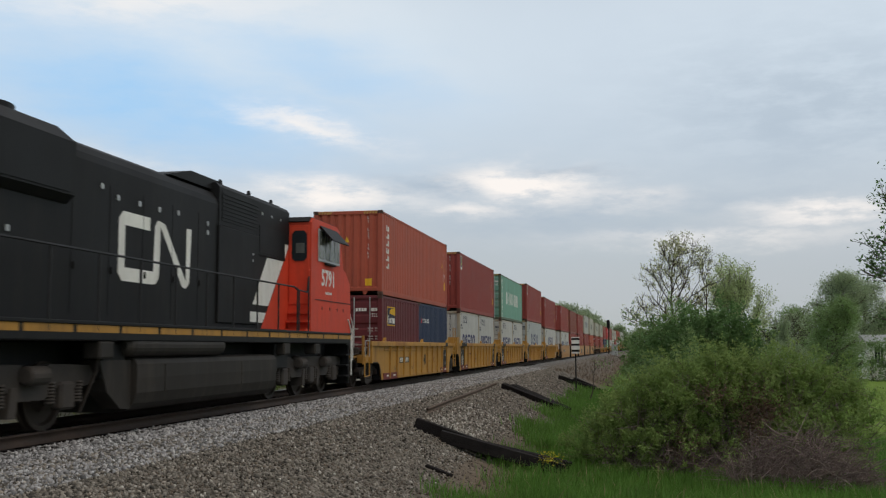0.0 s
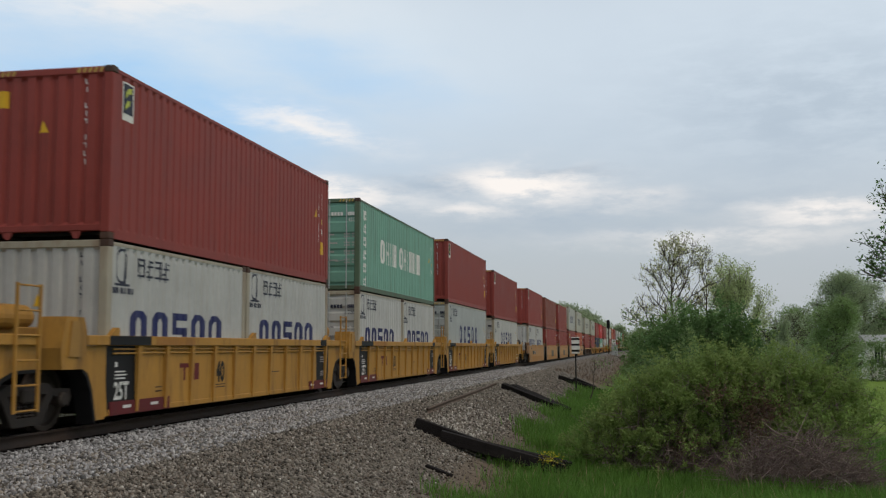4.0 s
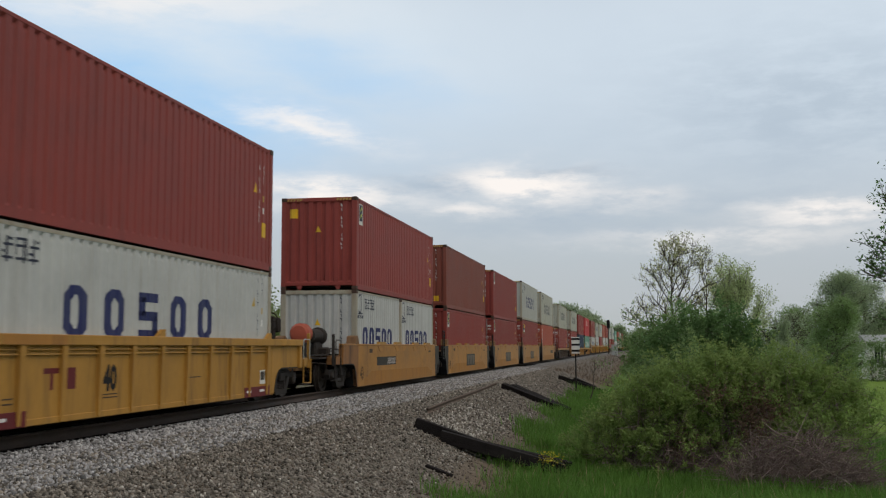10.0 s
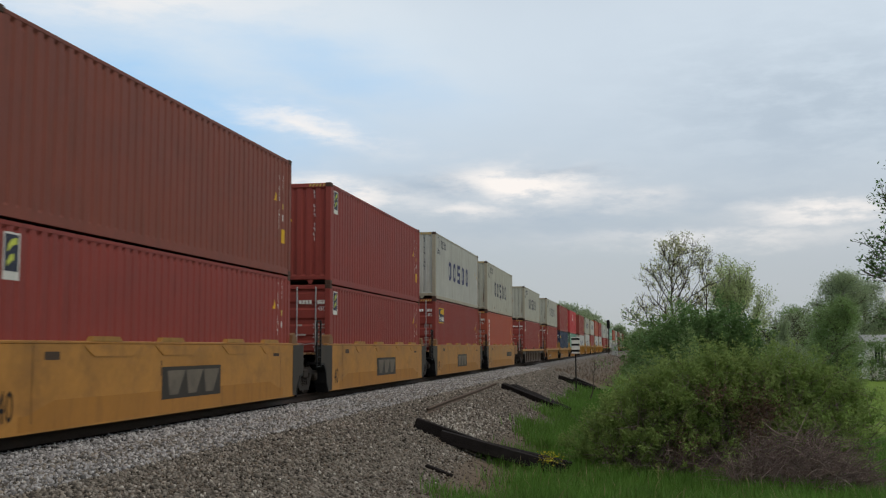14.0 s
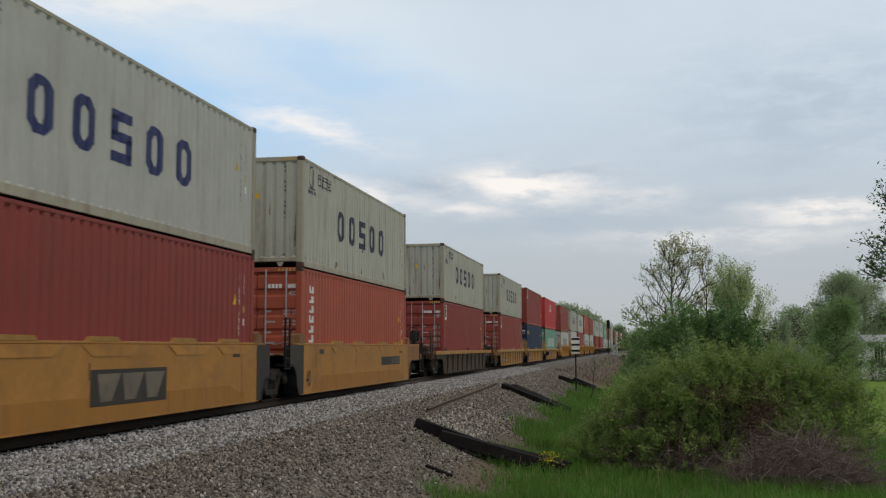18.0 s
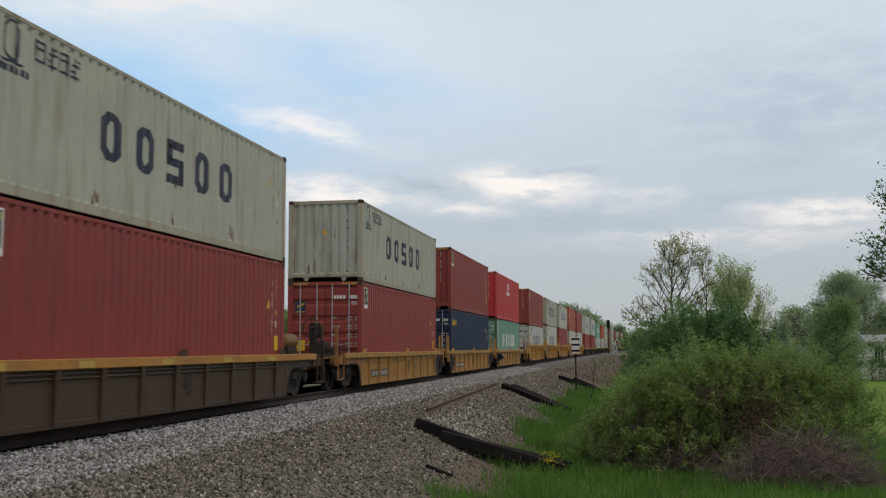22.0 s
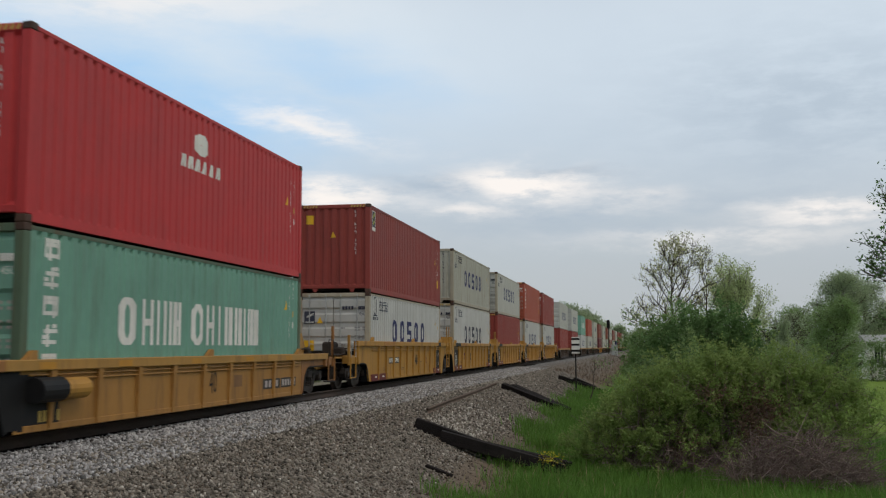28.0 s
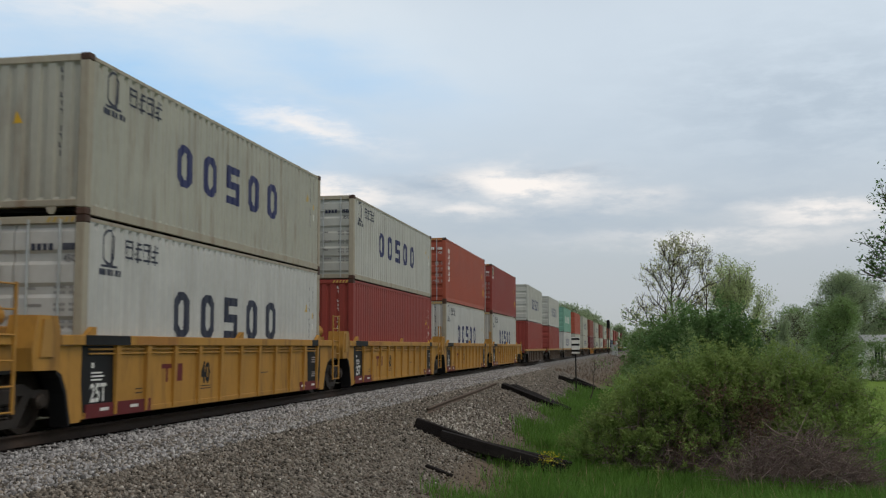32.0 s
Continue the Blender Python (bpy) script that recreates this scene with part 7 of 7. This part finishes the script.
    said = {M_GREY: GREY40, M_OLDGREY: GREY40, M_GREEN: GREEN40, M_RED: RED40, M_BRICK: RED40, M_BROWNRED: RED40, M_MAROON: "maroon corrugated container, stacked on another"}
    lowsaid = {M_WHITEGREY: GREY40B, M_OLDGREY: GREY40B, M_RED: RED40B, M_BROWNRED: RED40B, M_MAROON: "maroon corrugated container in the well car", M_NAVY: "dark blue corrugated container in the well car"}
    style = {M_GREY: "letters", M_WHITEGREY: "letters", M_OLDGREY: "letters", M_GREEN: "bars"}
    u = 214.48 + mid
    for k, (a, b) in enumerate(zip(tops, lows)):
        dark = k < 1
        well_car("low", M_BROWNCAR if dark or k % 5 else M_PATCH, u, 1, 1, BROWN_CAR if dark or k % 5 else "faded orange low-sided well car", spin=False, far=True)
        load(u, [(HC if k < 2 else STD, one(b, lowsaid[b], far=True, doors_near=bool(k % 2), marks=style.get(b))), (HC, one(a, said[a], far=True, doors_near=True, marks=style.get(a)))])
        u += 19.4


M_CREAM = paint("rust_stained_cream_paint", (0.36, 0.33, 0.26), 0.7, (0.16, 0.075, 0.03))
M_GREENRUST = paint("rust_stained_green_paint", (0.085, 0.13, 0.085), 0.8, (0.13, 0.06, 0.03))
M_OLDGREY = paint("weathered_grey_paint", (0.40, 0.40, 0.345), 0.55, (0.16, 0.10, 0.055))
M_BROWNRED = paint("brownish_red_paint", (0.205, 0.058, 0.040), 0.35, (0.08, 0.035, 0.02))
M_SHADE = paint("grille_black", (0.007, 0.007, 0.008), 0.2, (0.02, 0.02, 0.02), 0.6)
M_TANK = paint("grimy_tank_paint", (0.026, 0.023, 0.020), 0.7, (0.062, 0.052, 0.043), 0.65, 0.25)
M_RAILBLACK = paint("handrail_paint", (0.02, 0.02, 0.022), 0.2, (0.05, 0.045, 0.04))


def loco_truck(parent, ys):
    """A three-axle truck with a deep cast frame, journal boxes, springs and brake rigging."""
    ob = new("truck")
    ob.parent = parent
    mid = ys[1]
    ob.location = (0, mid, 0)
    r = 0.53
    for s in (-1, 1):
        x0, x1 = span(s * 1.0, s * 1.15)
        out = [(-3.0, 0.72), (-2.85, 0.98), (-1.6, 1.02), (-1.2, 0.9), (-0.8, 1.02), (0.8, 1.02), (1.2, 0.9), (1.6, 1.02), (2.85, 0.98), (3.0, 0.72), (2.5, 0.66), (1.7, 0.66), (1.45, 0.50), (0.75, 0.50), (0.5, 0.66), (-0.5, 0.66), (-0.75, 0.50), (-1.45, 0.50), (-1.7, 0.66), (-2.5, 0.66)]
        put("side_frame", cached(("loco_side_frame", s), lambda: prism(bmesh.new(), out, "x", x0, x1), M_DUSTY), ob)
        for q in ys:
            put("journal_box", cached(("journal_box", s), lambda: boxes((*span(s * 1.02, s * 1.22), -0.2, 0.2, r - 0.2, r + 0.22), bevel=0.04), M_DUSTY), ob, at=Matrix.Translation((0, q - mid, 0)))
            for d in (-0.38, 0.38):
                put("spring", cached(("loco_spring", s), lambda: lathe(bmesh.new(), [(0.42 + k * 0.024, 0.085 if k % 2 else 0.065) for k in range(15)], "z", 10, (s * 1.13, 0, 0)), M_DUSTY), ob, at=Matrix.Translation((0, q - mid + d, 0)))
        for q in (-1.05, 1.05):
            put("brake_cylinder", cached(("loco_brake_cylinder", s), lambda: lathe(bmesh.new(), [(-0.25, 0.1), (-0.22, 0.14), (0.22, 0.14), (0.25, 0.1)], "y", 14, (s * 1.24, 0, 0.86)), M_DUSTY), ob, at=Matrix.Translation((0, q, 0)))
            put("brake_shoe", cached(("brake_shoe", s), lambda: prism(bmesh.new(), [(-0.1, 0.28), (0.1, 0.28), (0.14, 0.7), (-0.04, 0.7)], "x", *span(s * 0.85, s * 1.18)), M_DUSTY), ob, at=Matrix.Translation((0, q * 0.62 / 1.05, 0)))
    put("bolster", cached("loco_bolster", lambda: boxes((-0.95, 0.95, -2.6, 2.6, 0.55, 0.95), bevel=0.05), M_DUSTY), ob)
    for q in ys:
        w = put("wheelset", cached(("wheelset", r), lambda: wheel_pair(r), M_WHEEL), ob, at=Matrix.Translation((0, q - mid, r)))
        WHEELS.append((w, q - mid, r))


def locomotive():
    """A six-axle diesel, its cab to the rear of the direction it travels; y = 0 is the nose."""
    ob = tagged(new("locomotive"), "black diesel locomotive with a red cab and a white stripe", "locomotive")
    hx = 0.88

    def P(name, bm, mat, label=""):
        return part(name, bm, mat, ob, label)

    P("underframe", boxes((-1.5, 1.5, -21.8, -0.1, 1.36, 1.60), bevel=0.02), M_BLACK)
    P("walkway", boxes((-1.53, 1.53, -21.8, -0.1, 1.604, 1.66), bevel=0.01), M_BLACK)
    P("hood", prism(bmesh.new(), [(-hx, 1.66), (hx, 1.66), (hx, 4.30), (0.85, 4.42), (0.76, 4.55), (0.6, 4.64), (0.35, 4.69), (-0.35, 4.69), (-0.6, 4.64), (-0.76, 4.55), (-0.85, 4.42), (-hx, 4.30)], "y", -21.0, -3.85), M_BLACK, "black engine hood")
    P("radiator_section", prism(bmesh.new(), [(-hx - 0.02, 3.50), (hx + 0.02, 3.50), (hx + 0.16, 3.62), (hx + 0.16, 4.46), (0.7, 4.74), (-0.7, 4.74), (-hx - 0.16, 4.46), (-hx - 0.16, 3.62)], "y", -20.6, -14.4), M_BLACK)
    P("radiator_grille", boxes((hx + 0.162, hx + 0.175, -20.4, -14.55, 3.66, 4.42)), M_SHADE, "dark radiator grille")
    for k in range(3):
        P("roof_fan", lathe(bmesh.new(), [(4.70, 0.62), (4.86, 0.62), (4.88, 0.5)], "z", 24, (0, -15.6 - 1.6 * k, 0)), M_BLACK)
    P("dynamic_brake_hatch", prism(bmesh.new(), [(-10.45, 4.64), (-9.45, 4.87), (-8.05, 4.87), (-7.9, 4.64)], "x", -0.72, 0.72), M_BLACK)
    P("brake_section", prism(bmesh.new(), [(-hx - 0.02, 3.88), (hx + 0.02, 3.88), (hx + 0.02, 4.70), (0.82, 4.79), (-0.82, 4.79), (-hx - 0.02, 4.70)], "y", -8.40, -3.86), M_BLACK)
    P("brake_grille", boxes((hx + 0.021, hx + 0.03, -8.25, -6.12, 3.98, 4.64)), M_SHADE, "dark louvred grille")
    for k in range(7):
        P("grille_slat", boxes((hx + 0.0305, hx + 0.045, -8.22, -6.15, 4.04 + 0.085 * k, 4.055 + 0.085 * k)), M_BLACK)
    P("air_intake", boxes((hx + 0.021, hx + 0.035, -5.98, -4.20, 3.50, 4.14)), M_SHADE, "dark air intake")
    P("intake_frame", boxes((hx + 0.002, hx + 0.028, -6.04, -4.14, 3.44, 3.496), (hx + 0.002, hx + 0.028, -6.04, -5.985, 3.50, 3.875)), M_BLACK)
    P("electrical_locker", boxes((hx + 0.002, hx + 0.05, -8.44, -6.06, 1.78, 3.87), bevel=0.015), M_BLACK)
    P("filter_hatch", boxes((-0.6, 0.7, -5.9, -3.95, 4.792, 4.86), bevel=0.02), M_BLACK)
    for y in (-6.2, -7.9, -4.7):
        P("lifting_eye", lathe(bmesh.new(), [(-0.02, 0.03), (-0.02, 0.08), (0.02, 0.08), (0.02, 0.03)], "x", 10, (0.7, y, 4.86)), M_BLACK)
    for y in (-20.2, -18.4, -16.6, -14.2, -13.0, -11.8, -10.6, -9.4):
        P("hood_door_seam", boxes((hx + 0.001, hx + 0.007, y - 0.007, y + 0.007, 1.8, 4.0)), M_SHADE)
        P("door_latch", boxes((hx + 0.001, hx + 0.03, y + 0.05, y + 0.10, 2.5, 2.62), bevel=0.006), M_BLACK)
    for y, z in ((-13.3, 3.95), (-12.75, 3.83), (-11.96, 3.83), (-11.18, 3.83), (-10.37, 3.87), (-8.96, 3.83), (-8.95, 3.64), (-15.9, 2.95)):
        P("vent_cap", boxes((hx + 0.002, hx + 0.02, y - 0.045, y + 0.045, z - 0.05, z + 0.05), bevel=0.008), M_GALV)
    for y, z in ((-6.46, 3.40), (-6.46, 3.26)):
        P("latch_plate", boxes((hx + 0.052, hx + 0.062, y - 0.03, y + 0.03, z - 0.03, z + 0.03), bevel=0.008), M_GALV)
    for y in (-5.82, -5.18, -4.53):
        P("vent_cap", boxes((hx + 0.022, hx + 0.035, y - 0.04, y + 0.04, 4.41, 4.47), bevel=0.008), M_GALV)

    def flat(name, polys, mat, label="", x=hx + 0.005):
        lay(name, ob, polys, mat, lambda a, b: (x, a, b), None, None, label)

    flat("white_stripe", [[(-6.04, 2.25), (-5.29, 2.25), (-4.22, 3.42), (-5.40, 3.42), (-6.04, 2.62)], rect(-6.04, 1.84, -5.66, 2.08), [(-5.66, 1.84), (-5.44, 2.08), (-5.66, 2.08)], [(-4.13, 3.50), (-3.87, 3.80), (-3.87, 3.87), (-4.13, 3.87)]], M_WHITE, "slanting white stripe")
    flat("white_stripe", [[(-6.45, 2.25), (-6.06, 2.25), (-6.06, 2.72)], rect(-6.6, 1.84, -6.06, 2.08)], M_WHITE, "slanting white stripe", hx + 0.054)
    flat("red_stripe", [[(-5.78, 1.70), (-3.86, 1.70), (-3.86, 3.80)]], M_ENGRED, "slanting red stripe", hx + 0.009)
    # the white emblem: one bent band of straight and slanting pieces
    band = [rect(-12.70, 2.62, -12.47, 3.38), [(-12.70, 3.38), (-12.47, 3.38), (-12.47, 3.63), (-12.56, 3.63), (-12.70, 3.49)], rect(-12.47, 3.39, -11.53, 3.63), [(-12.70, 2.62), (-12.70, 2.54), (-12.56, 2.41), (-12.47, 2.41), (-12.47, 2.62)], rect(-12.47, 2.41, -11.40, 2.65), [(-11.40, 2.41), (-11.27, 2.43), (-11.15, 2.54), (-11.13, 2.65), (-11.40, 2.65)], [(-11.38, 2.65), (-11.13, 2.65), (-11.10, 3.60), (-11.22, 3.62), (-11.34, 3.50)], [(-11.20, 3.62), (-10.92, 3.58), (-9.88, 2.46), (-9.98, 2.41), (-10.14, 2.44)], [(-9.97, 2.50), (-9.88, 2.46), (-9.80, 2.56), (-9.74, 3.61), (-9.97, 3.61)]]
    flat("emblem", band, M_WHITE, "white painted emblem of bands", hx + 0.006)
    for k in range(15):
        y = -20.5 + k * 1.37
        flat("sill_stripe", [rect(y, 1.485, y + 1.27, 1.60)], M_YELLOW, "dull yellow sill stripe", 1.505)
    # fuel tank and air reservoirs
    P("centre_sill", boxes((-0.75, 0.75, -21.5, -0.2, 0.98, 1.355), bevel=0.02), M_BLACK)
    for y0, y1 in ((-13.9, -13.1), (-5.9, -5.0), (-19.8, -19.0)):
        P("equipment_box", boxes((0.7, 1.3, y0, y1, 0.75, 1.35), bevel=0.03), M_BLACK)
    P("fuel_tank", prism(bmesh.new(), [(-1.42, 0.50), (-1.36, 0.32), (-1.24, 0.22), (-1.0, 0.17), (1.0, 0.17), (1.24, 0.22), (1.36, 0.32), (1.42, 0.50), (1.43, 0.75), (1.42, 0.98), (1.38, 1.06), (1.28, 1.10), (-1.28, 1.10), (-1.42, 0.98)], "y", -12.95, -6.15), M_TANK, "grimy black fuel tank")
    P("tank_skirt", prism(bmesh.new(), [(-14.0, 1.05), (-12.96, 1.05), (-12.96, 0.24), (-13.3, 0.26), (-13.75, 0.55)], "x", 1.0, 1.32), M_TANK)
    for y in (-11.9, -8.3):
        P("tank_seam", boxes((1.4285, 1.436, y - 0.012, y + 0.012, 0.50, 0.97)), M_TANK)
    P("air_reservoir", lathe(bmesh.new(), [(-13.3, 0.08), (-13.22, 0.15), (-13.1, 0.175), (-9.45, 0.175), (-9.33, 0.15), (-9.25, 0.08)], "y", 18, (1.33, 0, 1.28)), M_TANK, "long round air tank")
    P("sand_pipe", rod(bmesh.new(), [(1.3, -14.0, 1.4), (1.32, -14.1, 0.9), (1.1, -14.2, 0.25)], 0.03), M_STEEL)
    for y in (-14.1, -5.6, -3.2, -17.4):
        P("jacking_pad", boxes((1.2, 1.5, y - 0.22, y + 0.22, 1.08, 1.358), bevel=0.03), M_TANK)
    loco_truck(ob, (-4.9, -2.8, -0.7))
    loco_truck(ob, (-18.7, -16.7, -14.7))
    # cab
    cab = part("cab", prism(bmesh.new(), [(-3.85, 1.66), (-3.85, 4.46), (-3.70, 4.58), (-1.55, 4.58), (-1.28, 4.47), (-0.92, 3.45), (-0.62, 3.36), (-0.22, 3.05), (-0.14, 2.4), (-0.14, 1.66)], "x", -1.5, 1.5), M_ENGRED, ob, "red cab with a sloped nose")
    part("cab_roof", prism(bmesh.new(), [(-3.91, 4.48), (-3.73, 4.61), (-1.55, 4.615), (-1.30, 4.53), (-1.33, 4.50), (-1.56, 4.585), (-3.72, 4.583), (-3.87, 4.46)], "x", -1.44, 1.44), M_BLACK, cab)
    part("side_window_frame", boxes((1.502, 1.53, -3.32, -1.36, 3.50, 4.36), bevel=0.01), M_GALV, cab, "grey window frame")
    for y0, y1 in ((-3.26, -2.82), (-2.70, -1.95), (-1.86, -1.42)):
        part("window_pane", boxes((1.532, 1.538, y0, y1, 3.57, 4.30)), M_CABGLASS, cab)
    part("window_bar", boxes((1.539, 1.55, -2.34, -2.30, 3.57, 4.30)), M_GALV, cab)
    part("sun_visor", prism(bmesh.new(), [(1.50, 4.42), (1.86, 4.03), (1.88, 4.05), (1.52, 4.45)], "y", -3.16, -1.62), M_BLACK, cab, "black window awning")
    part("arm_rest", boxes((1.502, 1.60, -2.75, -1.9, 3.44, 3.50), bevel=0.02), M_BLACK, cab)
    part("rear_door", boxes((0.92, 1.45, -3.875, -3.852, 2.35, 4.38), bevel=0.01), M_ENGRED, cab)
    part("door_window", prism(bmesh.new(), [(0.99, 3.54), (1.07, 3.46), (1.31, 3.46), (1.39, 3.54), (1.39, 4.16), (1.31, 4.24), (1.07, 4.24), (0.99, 4.16)], "y", -3.892, -3.876), M_GLASS, cab, "dark rounded door window")
    # paler patch laid on the dark pane in the same lightened glass
    part("door_window_light", boxes((1.10, 1.33, -3.897, -3.893, 3.66, 3.92), bevel=0.001), M_CABGLASS, cab)
    for k in range(3):
        part("cab_step", boxes((0.92, 1.48, -4.20 + 0.12 * k, -3.86, 1.665 + 0.22 * k, 1.72 + 0.22 * k)), M_ENGRED, cab)
    part("grab_iron", rod(bmesh.new(), [(1.47, -3.90, 1.9), (1.47, -3.93, 1.95), (1.47, -3.93, 3.2), (1.47, -3.88, 3.25)], 0.016), M_ENGRED, cab)
    lay("road_number", cab, lettering("5791", -2.97, 2.86, 0.46, 1.05, 0.025), M_WHITE, lambda a, b: (1.506, a, b), None, None, "white painted number")
    lay("class_bars", cab, [rect(-2.60 + 0.10 * k, 2.66, -2.53 + 0.10 * k, 2.73) for k in range(6)], M_WHITE, lambda a, b: (1.506, a, b))
    part("cab_seam", boxes((1.501, 1.512, -3.5, -0.2, 2.48, 2.50)), M_SHADE, cab)
    for y in (-2.9, -2.2, -1.5, -0.9):
        part("bolt_hole", boxes((1.501, 1.508, y - 0.03, y + 0.03, 2.24, 2.32)), M_SHADE, cab)
    part("roof_box", boxes((0.2, 1.0, -3.3, -2.9, 4.51, 4.66), bevel=0.03), M_BLACK, cab)
    # handrails
    xr = 1.49
    P("handrail", rod(bmesh.new(), [(xr, -21.5, 2.72), (xr, -5.1, 2.72), (xr, -4.9, 2.66), (xr, -4.12, 2.64), (xr, -4.0, 3.05)], 0.022), M_RAILBLACK)
    for k in range(13):
        y = -21.2 + k * 1.36
        P("handrail_post", rod(bmesh.new(), [(xr, y, 1.5), (xr, y, 2.72)], 0.02), M_RAILBLACK)
    for y in (-4.75, -4.0):
        P("handrail_post", rod(bmesh.new(), [(xr, y, 1.5), (xr, y, 3.05 if y > -4.1 else 2.66)], 0.022), M_RAILBLACK)
    P("step_rail", rod(bmesh.new(), [(1.40, -0.16, 2.61), (1.42, -0.10, 2.43), (1.42, 0.36, 1.95), (1.42, 0.42, 1.85), (1.42, 0.42, 0.9), (1.42, 0.14, 0.86)], 0.02), M_WHITE, "pale grey stair handrail")
    P("step_rail", rod(bmesh.new(), [(1.502, -0.46, 2.02), (1.515, -0.42, 2.05), (1.515, -0.12, 1.75), (1.515, -0.08, 1.65), (1.515, -0.08, 0.45)], 0.02), M_WHITE, "pale grey stair handrail")
    for k in range(4):
        P("stair_tread", boxes((1.0, 1.46, -0.42, 0.02, 0.42 + 0.3 * k, 0.46 + 0.3 * k)), M_BLACK)
    P("pilot", boxes((-1.4, 1.4, 0.03, 0.12, 0.22, 1.36), bevel=0.02), M_BLACK)
    P("coupler", prism(bmesh.new(), [(-0.10, 0.12), (0.10, 0.12), (0.10, 0.72), (0.18, 0.80), (0.18, 1.02), (-0.02, 1.06), (-0.18, 0.90), (-0.10, 0.72)], "z", 0.74, 1.0), M_STEEL)
    P("rear_pilot", boxes((-1.4, 1.4, -21.95, -21.82, 0.22, 1.36), bevel=0.02), M_BLACK)
    couple(ob, -106.6)


locomotive()
build_train()


def motions():
    times = [2.0 * k for k in range(17)]
    for ob, u, z in TRAIN:
        walk(ob, [(t, on_track(u, z, t)) for t in times])
    steps = [k / 15 for k in range(481)]
    turns = [travel(t) for t in steps]
    for ob, y, r in WHEELS:
        at = Matrix.Translation((0, y, r))
        walk(ob, [(t, at @ Matrix.Rotation(q / r, 4, "X")) for t, q in zip(steps, turns)])


motions()
